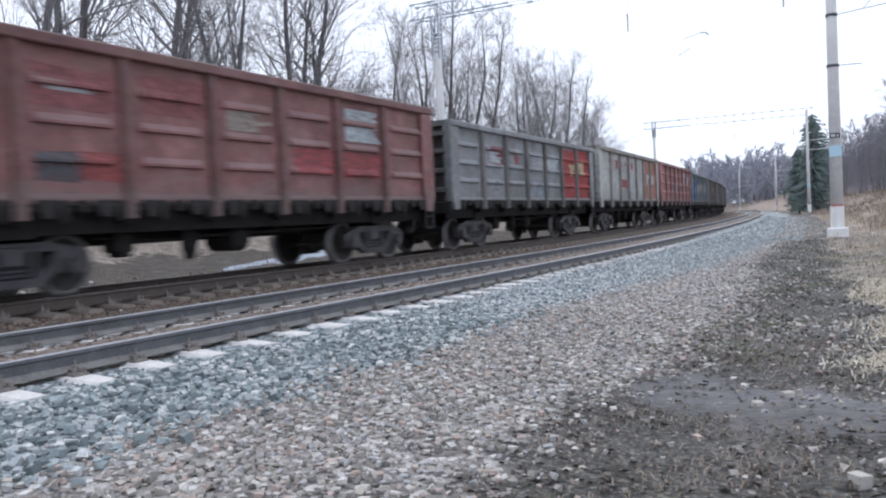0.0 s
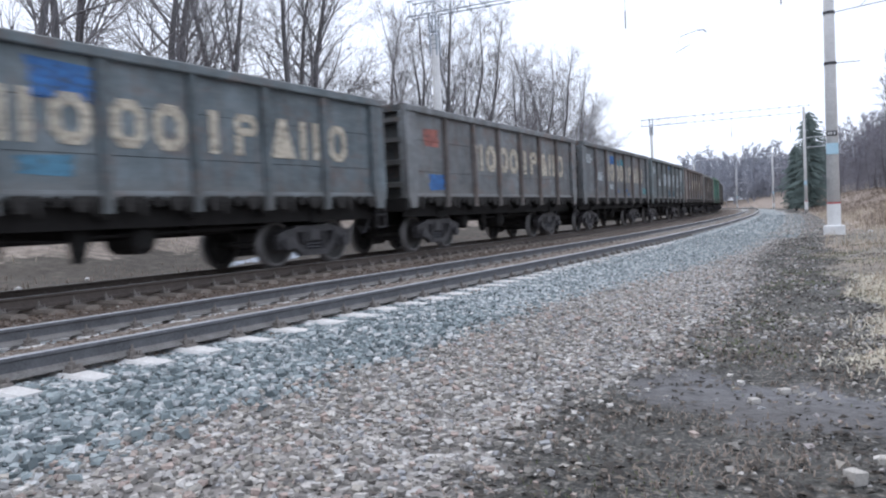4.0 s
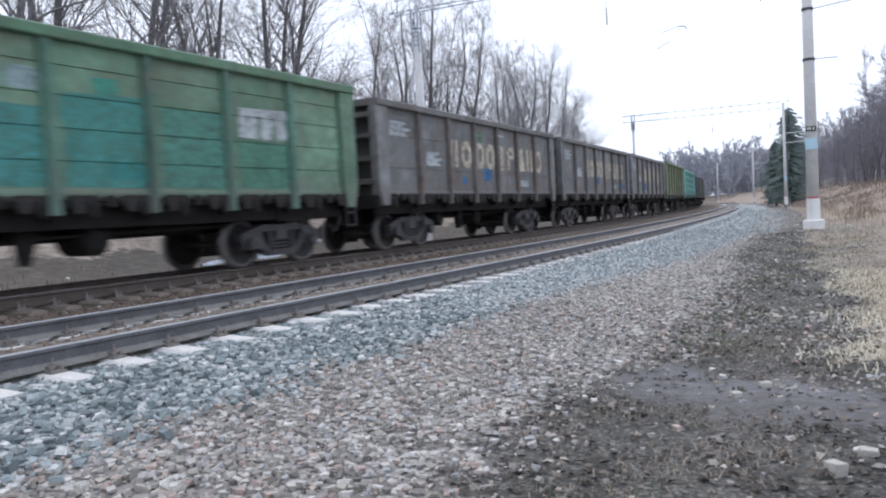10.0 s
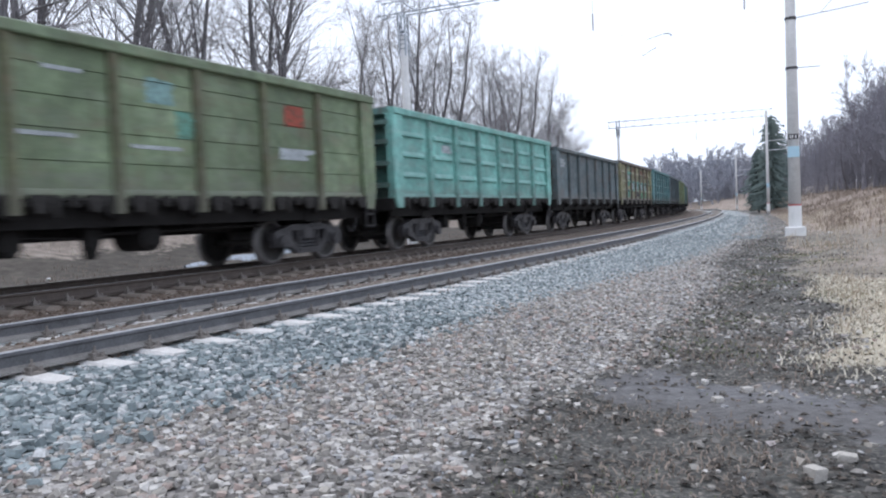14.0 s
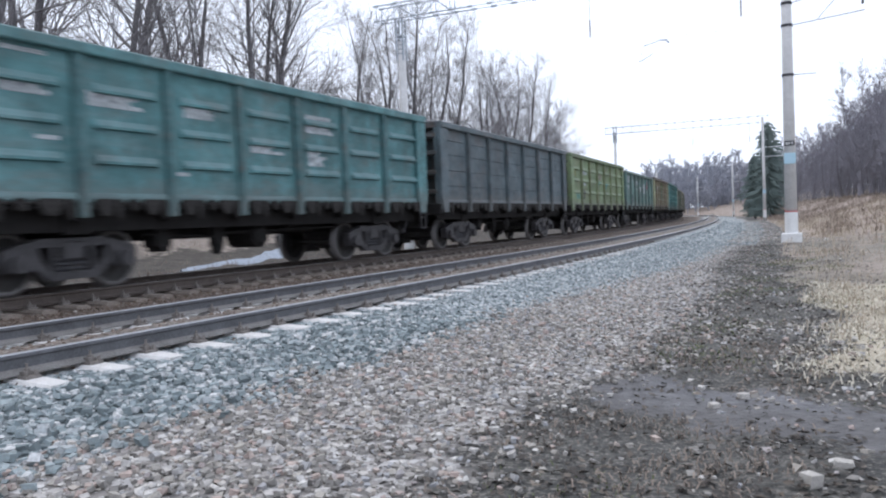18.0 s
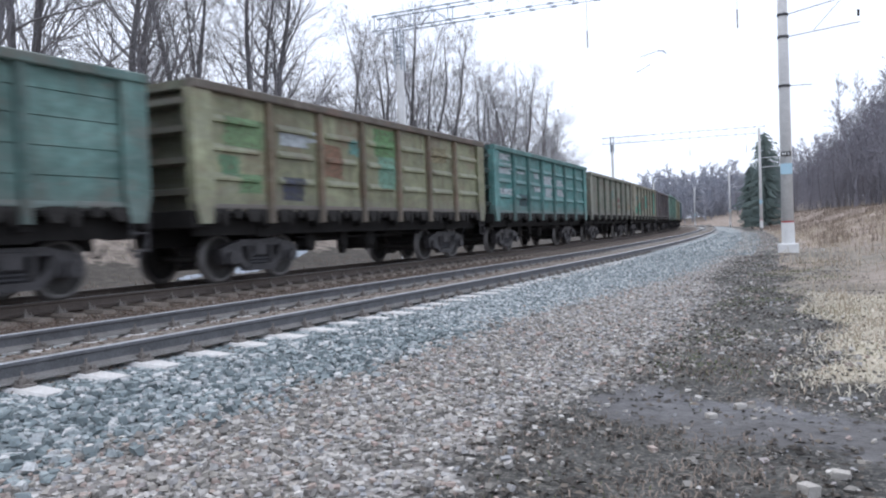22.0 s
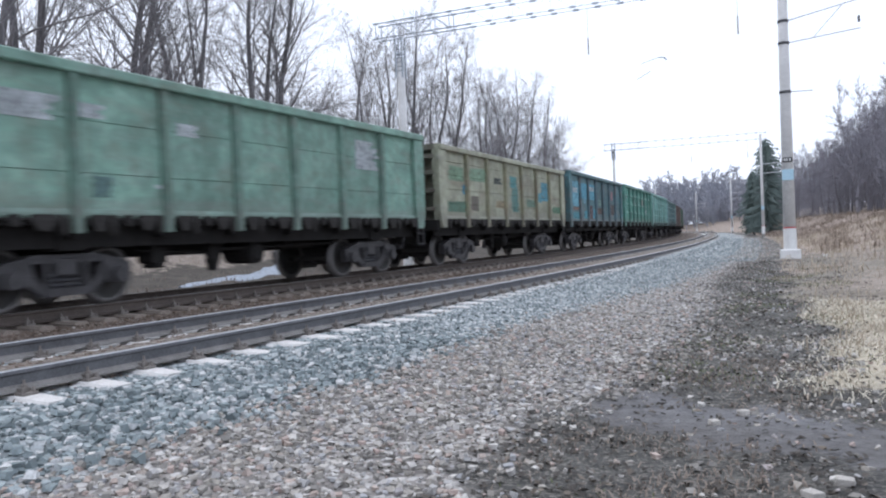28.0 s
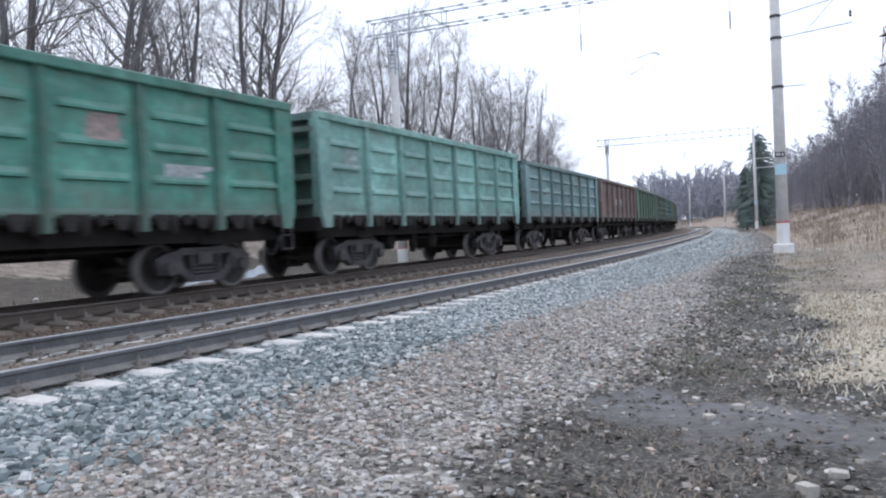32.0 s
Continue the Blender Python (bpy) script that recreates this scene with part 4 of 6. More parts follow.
# wood on the bank on the outer side of the curve
LIGHT = [tree_kind(80 + i, tall=16.5, trunk_r=0.12, limbs=34, branches=7, twigs=5, spread=0.36, low=0.10, fine=0.010, upright=1.0, reach=1.7, steps=(4, 1), solid=2, flare=(0.3, 0.75)) for i in range(4)]
# distance haze put into the twig colour: paler and bluer than the nearer wood
M_FARTWIG = plain("hazed_far_twigs", (0.31, 0.325, 0.38), (0.43, 0.445, 0.50), 0.95, 0, 0.4, 0.2)
for i in range(84):
    s = 80 + 170 * (i / 84) ** 1.1 + rng.uniform(-2, 2)
    o = -17.5 - rng.random() ** 1.3 * 11 - 0.01 * s
    p = line(s, o)
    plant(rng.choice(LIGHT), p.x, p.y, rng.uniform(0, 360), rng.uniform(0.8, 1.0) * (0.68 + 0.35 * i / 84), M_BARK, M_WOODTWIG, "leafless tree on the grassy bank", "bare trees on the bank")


def far_wood(seed, places, label, size=1.0, limbs=23, twig=None, fine=0.02):
    """Woods too far to tell the trees apart."""
    r = random.Random(seed)
    kinds = [grow(200 + seed + i, tall=15.5, trunk_r=0.11, limbs=limbs, branches=6, twigs=4, spread=0.40 / size ** 0.5, low=0.05, fine=fine, upright=1.0, reach=1.5, steps=(3, 1), flare=(0.25, 0.7)) for i in range(3)]
    meshes = [skin("wood", k, 3, 2) for k in kinds]
    data = []
    for me in meshes:
        co = np.empty(len(me.vertices) * 3, np.float32)
        me.vertices.foreach_get("co", co)
        fi = np.empty(len(me.polygons) * 4, np.int32)
        me.loops.foreach_get("vertex_index", fi)
        data.append((co.reshape(-1, 3), fi.reshape(-1, 4)))
        bpy.data.meshes.remove(me)
    vs, fs, n = [], [], 0
    for x, y in places:
        co, fi = r.choice(data)
        sc, a = size * r.uniform(0.84, 1.04), r.uniform(0, 6.283)
        rot = np.array([[math.cos(a), -math.sin(a), 0], [math.sin(a), math.cos(a), 0], [0, 0, 1]]) * sc
        s, o = to_line(np.array([x]), np.array([y]))
        vs.append(co @ rot.T + np.array([x, y, height(np.array([x]), np.array([y]), s, o)[0] * (1 if math.hypot(x, y) < 260 else 0)]))
        fs.append(fi + n)
        n += len(co)
    me = fast_mesh("far_wood", np.vstack(vs), np.vstack(fs), True)
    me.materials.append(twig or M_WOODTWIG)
    return tagged(new("far_wood", me), label, "wood", kind="stuff")


def within_wood(count, bearings, ahead, offsets):
    """Places between two bearings that lie behind the crest of the bank."""
    found = []
    while len(found) < count:
        d = rng.uniform(*ahead)
        x, y = rng.uniform(*bearings) * d, d
        o = float(to_line(np.array([x]), np.array([y]))[1][0])
        if offsets[0] < o < offsets[1]:
            found.append((x, y))
    return found


places = within_wood(110, (0.40, 0.62), (90, 200), (-42, -20))
far_places = []
for i in range(85):
    s = 258 + 100 * rng.random()
    far_places.append(line(s, -9 - 40 * rng.random() ** 1.3)[:2])
for i in range(110):
    bearing, ahead = 0.262 + 0.23 * rng.random(), 232 + 80 * rng.random()
    far_places.append((bearing * ahead, ahead))
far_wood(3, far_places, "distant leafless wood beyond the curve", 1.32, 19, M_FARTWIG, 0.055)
tall_places = within_wood(85, (0.53, 0.67), (80, 135), (-40, -18))
far_wood(4, tall_places, "dense tall leafless wood at the top of the bank", 1.2, 24, None, 0.018)
far_wood(1, places, "leafless purple-brown wood on the rising ground", 1.12)
places = within_wood(170, (0.40, 0.62), (85, 190), (-40, -19))
far_wood(2, places, "leafless undergrowth between the trees on the bank", 0.36, 9)


def spruce(x, y, tall, label, seed=5):
    """Dark spruce: trunk and drooping whorls of small needle fronds."""
    r = random.Random(seed)
    s, o = to_line(np.array([x]), np.array([y]))
    ob = tagged(new("spruce_tree"), label, "tree")
    ob.matrix_basis = pose(x, y, float(height(np.array([x]), np.array([y]), s, o)[0]))
    bm = bmesh.new()
    add_tube(bm, (0, 0, -0.2), (0, 0, tall * 0.97), 0.2, 0.02, 8)
    part("trunk", bm, M_BARK, ob)
    vs, fs = [], []
    levels = 60
    lean = [r.uniform(0.6, 1.15) for _ in range(9)]
    for i in range(levels):
        t = i / levels
        z = tall * (0.08 + 0.91 * t)
        reach = 0.31 * tall * (1 - t) ** 0.55 * min(1, 0.5 + 1.3 * t) * r.uniform(0.72, 1.1) + 0.12
        for j in range(int(8 + 5 * (1 - t))):
            a = r.uniform(0, 6.283)
            ln = reach * r.uniform(0.45, 1.1) * lean[(int(a / 6.284 * 9) + i // 9) % 9]
            d, w = Vector((math.cos(a), math.sin(a), 0)), Vector((-math.sin(a), math.cos(a), 0))
            for k in range(11):
                f = (k + 0.4) / 11
                c = d * ln * f + Vector((0, 0, z - ln * 0.33 * f + r.uniform(-0.08, 0.08)))
                half = (0.06 + 0.13 * (1 - f)) * r.uniform(0.7, 1.2) * (0.5 + 0.5 * (1 - t))
                tip = c + d * r.uniform(0.2, 0.4) + Vector((0, 0, -r.uniform(0.1, 0.32)))
                n = len(vs)
                vs += [c + w * half + Vector((0, 0, -0.1)), c - w * half + Vector((0, 0, -0.1)), tip, c + Vector((0, 0, 0.09))]
                fs += [(n, n + 2, n + 3), (n + 3, n + 2, n + 1), (n, n + 1, n + 2)]
    part("crown", fast_mesh("crown", [v[:] for v in vs], fs), M_NEEDLE, ob, "dark green drooping needle branches")
    return ob


spruce(0.423 * 98, 98, 12.4, "dark green spruce at the foot of the wood")
spruce(0.404 * 103, 103, 8.6, "smaller dark green spruce at the foot of the wood", 8)

# ---- dry grass on the bank and the verge ----
def blades(name, seed, count, s_range, o_range, tall, mat, keep, label, power=1.0, lying=0.0):
    g = np.random.default_rng(seed)
    s = s_range[0] + (s_range[1] - s_range[0]) * g.random(count) ** power
    o = g.uniform(*o_range, count)
    p = np.interp(s, SS, PSI)
    x, y = np.interp(s, SS, LX) - np.cos(p) * o, np.interp(s, SS, LY) + np.sin(p) * o
    ok = g.random(count) < keep(x, y, s, o)
    x, y, s, o = x[ok], y[ok], s[ok], o[ok]
    n = len(x)
    z = height(x, y, s, o)
    a, lean, h = g.uniform(0, 6.283, n), g.uniform(0.2 + lying, 1.6 + lying, n), g.uniform(*tall, n)
    w = h * 0.035 + 0.003
    dx, dy = np.cos(a), np.sin(a)
    b0, b1 = np.stack([x - dy * w, y + dx * w, z], 1), np.stack([x + dy * w, y - dx * w, z], 1)
    mid = np.stack([x + dx * h * 0.25 * lean, y + dy * h * 0.25 * lean, z + h * 0.6 / (0.6 + lean * 0.6)], 1)
    side = np.stack([-dy * w * 0.7, dx * w * 0.7, 0 * x], 1)
    tip = np.stack([x + dx * h * 0.75 * lean, y + dy * h * 0.75 * lean, z + h * np.clip(1.05 - 0.5 * lean, 0.1, 1)], 1)
    v = np.stack([b0, b1, mid + side, mid - side, tip], 1).reshape(-1, 3)
    k = (np.arange(n) * 5)[:, None]
    f = np.concatenate([k + [0, 1, 3], k + [0, 3, 2], k + [2, 3, 4]])
    me = fast_mesh(name, v, f)
    me.materials.append(mat)
    return tagged(new(name, me), label, "grass", kind="stuff")


def on_straw(x, y, s, o):
    return zones(x, y, s, o)[1] * np.clip(0.55 + 0.6 * wobble(x, y, 0.7), 0.05, 1) * (1 - 0.85 * dull(x, y, s, o))


blades("dry_grass", 30, 26000, (5.8, 15), (-9.8, -6.3), (0.04, 0.14), M_BLEACHED, on_straw, "pale matted dry grass beside the mud", 1.0, 0.6)
blades("dry_grass", 35, 9000, (6.0, 17), (-9.8, -6.3), (0.06, 0.20), M_STRAW, lambda x, y, s, o: on_straw(x, y, s, o) * np.clip(wobble(x + 5, y, 0.35) * 1.6, 0.05, 1), "brown tufts of dry grass beside the mud")
blades("dry_grass", 36, 22000, (24, 80), (-19, -7.0), (0.25, 0.6), M_TUFT, lambda x, y, s, o: np.clip(wobble(x, y, 0.9) * 1.4 - 0.25, 0, 1) * (1 - dull(x, y, s, o)), "darker tussocks of dead grass on the bank")
blades("dry_grass", 31, 20000, (9, 28), (-14, -6.2), (0.03, 0.14), M_STRAW, on_straw, "flattened straw-coloured dry grass on the verge")
blades("dry_grass", 32, 34000, (20, 80), (-20, -5.6), (0.10, 0.36), M_STRAW, on_straw, "straw-coloured dry grass on the bank")
blades("dry_grass", 37, 16000, (70, 170), (-24, -6.0), (0.3, 0.75), M_TUFT, lambda x, y, s, o: np.clip(0.5 + 0.6 * wobble(x, y, 2.3), 0.05, 1), "rough dead grass on the far bank")
blades("dry_grass", 33, 12000, (2, 60), (14.8, 30), (0.1, 0.3), M_STRAW, on_straw, "straw-coloured dry grass behind the train")
blades("dry_grass", 38, 9000, (4, 46), (7.6, 14), (0.06, 0.22), M_TUFT, lambda x, y, s, o: np.clip(0.3 + 0.8 * wobble(x, y, 0.8), 0.05, 1), "brown dead weeds beside the far track")
blades("dry_grass", 39, 5200, (2.4, 8.5), (-6.7, -4.9), (0.02, 0.08), M_TUFT, lambda x, y, s, o: np.clip(1 - zones(x, y, s, o)[0], 0, 1) * (1 - mud_at(x, y)) * np.clip(0.4 + 0.7 * wobble(x + 2, y, 0.4), 0.05, 1), "withered blades of grass in the dark soil", 1.0, 0.3)
blades("green_grass", 34, 17000, (2.5, 26), (-7.2, -5.0), (0.015, 0.05), M_MOSS, lambda x, y, s, o: np.clip(wobble(x + 1, y, 0.8) * 1.5, 0, 1) * (1 - mud_at(x, y)) * (0.35 + 0.65 * ease(s, 6, 9)), "short green grass in the dark soil")


# ---- small things beside the line ----
def ground_z(x, y):
    s, o = to_line(np.array([x]), np.array([y]))
    return float(height(np.array([x]), np.array([y]), s, o)[0])


M_SNOW = plain("old_snow", (0.27, 0.31, 0.37), (0.52, 0.57, 0.64), 0.9, 0, 6, 0.8)
M_LITTER = plain("white_litter", (0.70, 0.70, 0.70), (0.85, 0.85, 0.86), 0.6, 0, 12, 0.2)


def snow_patch(s0, o0, s1, o1, width, label):
    """Low, uneven strip of old snow lying on the grass."""
    n, m = 90, 8
    vs, fs = [], []
    for i in range(n + 1):
        for j in range(m + 1):
            u, v = i / n, j / m * 2 - 1
            half = width * math.sin(math.pi * min(max(u, 0.001), 0.999)) ** 0.35 * (0.8 + 0.2 * math.sin(u * 23))
            p = line(s0 + (s1 - s0) * u, o0 + (o1 - o0) * u + half * v + 0.2 * math.sin(u * 9))
            vs.append((p.x, p.y, ground_z(p.x, p.y) - 0.02 + 0.10 * (1 - v * v) * (0.8 + 0.2 * math.sin(u * 31 + v * 5))))
    for i in range(n):
        for j in range(m):
            a = i * (m + 1) + j
            fs.append((a, a + 1, a + m + 2, a + m + 1))
    me = fast_mesh("snow_patch", vs, fs, True)
    me.materials.append(M_SNOW)
    return tagged(new("snow_patch", me), label, "snow")


snow_patch(17.5, 11.5, 30.5, 15.4, 0.72, "strip of old bluish-grey snow on the dead grass")


def litter(x, y, size, seed, label):
    """A crumpled scrap."""
    r = random.Random(seed)
    bm = bmesh.new()
    bmesh.ops.create_icosphere(bm, subdivisions=1, radius=0.5)
    for v in bm.verts:
        v.co = Vector((v.co.x * size * r.uniform(0.7, 1.2), v.co.y * size * 0.7 * r.uniform(0.7, 1.2), v.co.z * size * 0.5))
    ob = new("litter", done(bm, "litter"))
    ob.data.materials.append(M_LITTER)
    ob.matrix_basis = pose(x, y, ground_z(x, y) + size * 0.15, 0, 0, r.uniform(0, 360))
    return tagged(ob, label, "litter")


for n, (s, o, size) in enumerate(((9.0, 10.0, 0.35), (10.5, 11.2, 0.22), (8.0, 9.0, 0.16), (13.0, 12.0, 0.25), (12.2, 8.6, 0.12))):
    p = line(s, o)
    litter(p.x, p.y, size, n, "crumpled white scrap lying in the grass behind the train")
p = line(31.5, -7.0)
litter(p.x, p.y, 0.22, 9, "white scrap lying beside the mast on the bank")
p = line(31.0, -6.75)
litter(p.x, p.y, 0.12, 10, "white scrap lying beside the mast on the bank")


def lattice_tower(x, y, z0, z1, label):
    """Tall red and white banded lattice tower with two platforms, far behind the wood."""
    ob = tagged(new("lattice_tower"), label, "tower")
    ob.matrix_basis = pose(x, y, z0)
    h = z1 - z0
    width = lambda z: 3.2 * (1 - z / h) + 0.9
    bands = 8
    red, white = plain("tower_red", (0.28, 0.15, 0.19), (0.36, 0.20, 0.24), 0.7), plain("tower_white", (0.6, 0.55, 0.6), (0.7, 0.66, 0.7), 0.7)
    for i in range(bands):
        a, b = h * i / bands, h * (i + 1) / bands
        bm = bmesh.new()
        for sx, sy in ((-1, -1), (1, -1), (1, 1), (-1, 1)):
            add_tube(bm, (sx * width(a), sy * width(a), a), (sx * width(b), sy * width(b), b), 0.16, n=5)
            add_tube(bm, (sx * width(a), sy * width(a), a), (-sy * width(b), sx * width(b), b), 0.09, n=4)
            add_tube(bm, (-sy * width(a), sx * width(a), a), (sx * width(b), sy * width(b), b), 0.09, n=4)
            add_tube(bm, (sx * width(b), sy * width(b), b), (-sy * width(b), sx * width(b), b), 0.1, n=4)
        part("tower_section", bm, red if i % 2 else white, ob)
    for z in (h * 0.80, h * 0.955):
        w = width(z) + 0.8
        part("platform", boxes("platform", (-w, w, -w, w, z, z + 0.35)), M_DARK, ob, "dark steel platform")
    for z in (h * 0.86, h * 0.97):
        w = width(z) + 0.35
        part("antenna_panel", boxes("antenna_panel", (-w, w, -w - 0.25, -w, z, z + 2.4)), red, ob)
    return ob


lattice_tower(0.598 * 250, 250, 0, 62, "tall red and white lattice tower behind the wood")


def register_arm(s, o, z, label):
    """Steady arm of the contact line with its clamp, held by the thin contact wire."""
    ob = tagged(new("register_arm"), label, "overhead line")
    ob.matrix_basis = along(s, o, z)
    bm = bmesh.new()
    add_tube(bm, (0, 0.75, -0.10), (0, 0.1, 0.05), 0.013, n=6)
    add_tube(bm, (0, 0.1, 0.05), (0, -0.12, 0.03), 0.026, n=6)
    add_tube(bm, (0, -0.12, 0.03), (0, -0.22, -0.08), 0.03, n=6)
    part("arm", bm, M_GALV, ob)
    bm = bmesh.new()
    add_tube(bm, (0, 0.95, -0.72), (0, 0.4, -0.45), 0.012, n=6)
    part("rod", bm, M_GALV, ob)
    bm = bmesh.new()
    add_tube(bm, (0, -4.4, 0.0), (0, 6.0, 0.35), 0.0025, n=4)
    add_tube(bm, (0, 0.75, -0.10), (0, 0.95, -0.72), 0.004, n=4)
    part("span_wire", bm, M_GALV, ob, "thin steel span wire")
    return ob


register_arm(31.0, -1.35, 7.72, "small steel steady arm of the contact line")

# ---- the train: open-top freight wagons ----
HALF, BASE, WHEEL_R = 6.475, 4.325, 0.475
TOP, SHEET_LOW, POST_LOW = 3.50, 1.36, 1.07
SHEET_Y, POST_Y = 1.43, 1.535
RAISE = 0.085           # the body stands this much higher on its springs
EDGES = (-HALF, -4.35, -2.61, -0.87, 0.87, 2.61, 4.35, HALF)     # the end bays are wider
BAYS = len(EDGES) - 1
BAY = 1.74


def bay_at(x):
    """Middle and width of the bay in which x lies."""
    i = max(0, min(BAYS - 1, sum(x > e for e in EDGES[1:-1])))
    return (EDGES[i] + EDGES[i + 1]) / 2, EDGES[i + 1] - EDGES[i]


RIBS = {}


def wagon_meshes():
    k = {}
    # rails along the top and bottom of a side
    bm = bmesh.new()
    add_prism(bm, [(-SHEET_Y + 0.05, TOP - 0.16), (-POST_Y - 0.02, TOP - 0.16), (-POST_Y - 0.035, TOP - 0.14), (-POST_Y - 0.035, TOP - 0.02), (-POST_Y - 0.015, TOP), (-SHEET_Y + 0.05, TOP)], -HALF, HALF, "yzx")
    add_prism(bm, [(-SHEET_Y + 0.06, SHEET_LOW - 0.05), (-SHEET_Y - 0.03, SHEET_LOW - 0.05), (-SHEET_Y - 0.03, SHEET_LOW + 0.0), (-SHEET_Y - 0.01, SHEET_LOW + 0.05), (-SHEET_Y + 0.06, SHEET_LOW + 0.07)], -HALF, HALF, "yzx")
    k["side"] = done(bm, "side_wall")
    # bay sheets, centred on x = 0
    z0, z1, hb = SHEET_LOW + 0.05, TOP - 0.14, BAY / 2

    def sheet(name, ribs, lap=False):
        """One pressed sheet: a grid whose inner points stand proud along the ribs, closed at the back."""
        h0, inset = ribs[0][1], ribs[0][3]
        a, b = hb - inset, hb - inset - min(0.05, h0 * 0.5)
        xs = [-hb, -a, -b, b, a, hb]
        zs = [(z0, 0)]
        for zc, h, proud, _ in ribs:
            if lap:
                zs += [(zc - h / 2, 0), (zc - h / 2 + 0.002, -proud), (zc + h / 2 - 0.002, -proud), (zc + h / 2, 0)]
                continue
            zs += [(zc - h * 0.38, 0), (zc - h * 0.28, proud), (zc - h * 0.05, proud), (zc + h * 0.5, 0)]
        zs.append((z1, 0))
        RIBS[name] = (zs, (a, b))
        bm = bmesh.new()
        grid = [[bm.verts.new((x, -SHEET_Y - (p if 1 < i < 4 else 0), z)) for i, x in enumerate(xs)] for z, p in zs]
        for r0, r1 in zip(grid, grid[1:]):
            for i in range(5):
                bm.faces.new((r0[i], r0[i + 1], r1[i + 1], r1[i]))
        rim = grid[0] + [r[-1] for r in grid[1:]] + grid[-1][-2::-1] + [r[0] for r in grid[-2:0:-1]]
        back = [bm.verts.new((v.co.x, -SHEET_Y + 0.05, v.co.z)) for v in rim]
        for i in range(len(rim)):
            k2 = (i + 1) % len(rim)
            bm.faces.new((rim[i], back[i], back[k2], rim[k2]))
        bm.faces.new(back)
        return done(bm, "panel")

    span = z1 - z0
    k["ribbed"] = sheet("ribbed", [(z0 + span * f, 0.17, 0.075, 0.24) for f in (0.24, 0.50, 0.76)])
    k["plated"] = sheet("plated", [(z0 + span * f, 0.020, 0.028, 0.02) for f in (0.19, 0.41, 0.63, 0.83)], True)
    k["smooth"] = sheet("smooth", [(z0 + span * f, 0.016, 0.022, 0.02) for f in (0.27, 0.66)], True)
    bm = bmesh.new()
    add_prism(bm, [(-0.085, -SHEET_Y + 0.01), (-0.085, -SHEET_Y - 0.05), (-0.055, -POST_Y), (0.055, -POST_Y), (0.085, -SHEET_Y - 0.05), (0.085, -SHEET_Y + 0.01)], POST_LOW, TOP - 0.14)
    k["post"] = done(bm, "post")
    bm = bmesh.new()
    add_prism(bm, [(0, TOP - 0.15), (0.50, TOP - 0.15), (0.50, 1.62), (0.40, POST_LOW), (0.12, POST_LOW), (0.0, 1.45)], -SHEET_Y - 0.095, -SHEET_Y - 0.02, "xzy")
    add_box(bm, 0, 0.09, -SHEET_Y - 0.02, -SHEET_Y + 0.12, 1.3, TOP - 0.15)
    k["corner"] = done(bm, "corner_post")
    bm = bmesh.new()
    for x, w, drop in ((-0.5, 0.15, 0.24), (-0.24, 0.06, 0.30), (0.05, 0.07, 0.17), (0.42, 0.16, 0.23), (0.68, 0.05, 0.29)):
        z = SHEET_LOW - 0.03
        add_prism(bm, [(x - w, z), (x + w, z), (x + w, z - 0.08), (x + w * 0.55, z - drop), (x - w * 0.45, z - drop), (x - w, z - 0.10)], -SHEET_Y - 0.065, -SHEET_Y + 0.0, "xzy")
    add_tube(bm, (-0.7, -SHEET_Y - 0.02, SHEET_LOW - 0.09), (0.7, -SHEET_Y - 0.02, SHEET_LOW - 0.09), 0.022, n=6)
    k["hinge"] = done(bm, "hatch_hinge")
    k["hatch"] = boxes("floor_hatch", (-hb + 0.09, hb - 0.09, -SHEET_Y + 0.02, -0.3, 1.19, 1.24), (-0.55, -0.45, -SHEET_Y + 0.05, -0.3, 1.12, 1.19), (0.45, 0.55, -SHEET_Y + 0.05, -0.3, 1.12, 1.19))
    # end wall, at x = -HALF facing -x
    k["end"] = boxes("end_wall", (-HALF + 0.24, -HALF + 0.26, -SHEET_Y + 0.055, SHEET_Y - 0.055, 1.25, TOP - 0.02), (-HALF + 0.02, -HALF + 0.27, -SHEET_Y + 0.055, SHEET_Y - 0.055, TOP - 0.15, TOP))
    bm = bmesh.new()
    add_prism(bm, [(-HALF + 0.24, -0.08), (-HALF - 0.02, -0.05), (-HALF - 0.02, 0.05), (-HALF + 0.24, 0.08)], -SHEET_Y + 0.06, SHEET_Y - 0.06, "xzy")
    k["beam"] = done(bm, "end_beam")
    k["sill"] = boxes("end_sill", (-HALF - 0.06, -HALF + 0.25, -SHEET_Y - 0.02, SHEET_Y + 0.02, 1.06, 1.385), bevel=0.02)
    # underframe
    k["centre"] = boxes("centre_sill", (-HALF + 0.2, HALF - 0.2, -0.28, 0.28, 0.72, 1.28))
    k["bearer"] = boxes("cross_bearer", (-0.11, 0.11, -SHEET_Y + 0.03, SHEET_Y - 0.03, 1.06, 1.27))
    k["stringer"] = boxes("side_sill", (-HALF + 0.2, HALF - 0.2, -1.2, -1.13, 0.92, 1.32))
    k["pivot"] = boxes("body_bolster", (-0.25, 0.25, -1.25, 1.25, 0.88, 1.28))
    k["floor"] = boxes("floor", (-HALF + 0.13, HALF - 0.13, -SHEET_Y + 0.02, SHEET_Y - 0.02, 1.33, 1.36))
    # coupler at the front end
    bm = bmesh.new()
    add_box(bm, -HALF - 0.42, -HALF - 0.05, -0.11, 0.11, 0.95, 1.15)
    add_box(bm, -HALF - 0.50, -HALF - 0.36, -0.21, 0.21, 0.90, 1.20)
    soften(bm, 0.025)
    k["coupler"] = done(bm, "coupler")
    bm = bmesh.new()
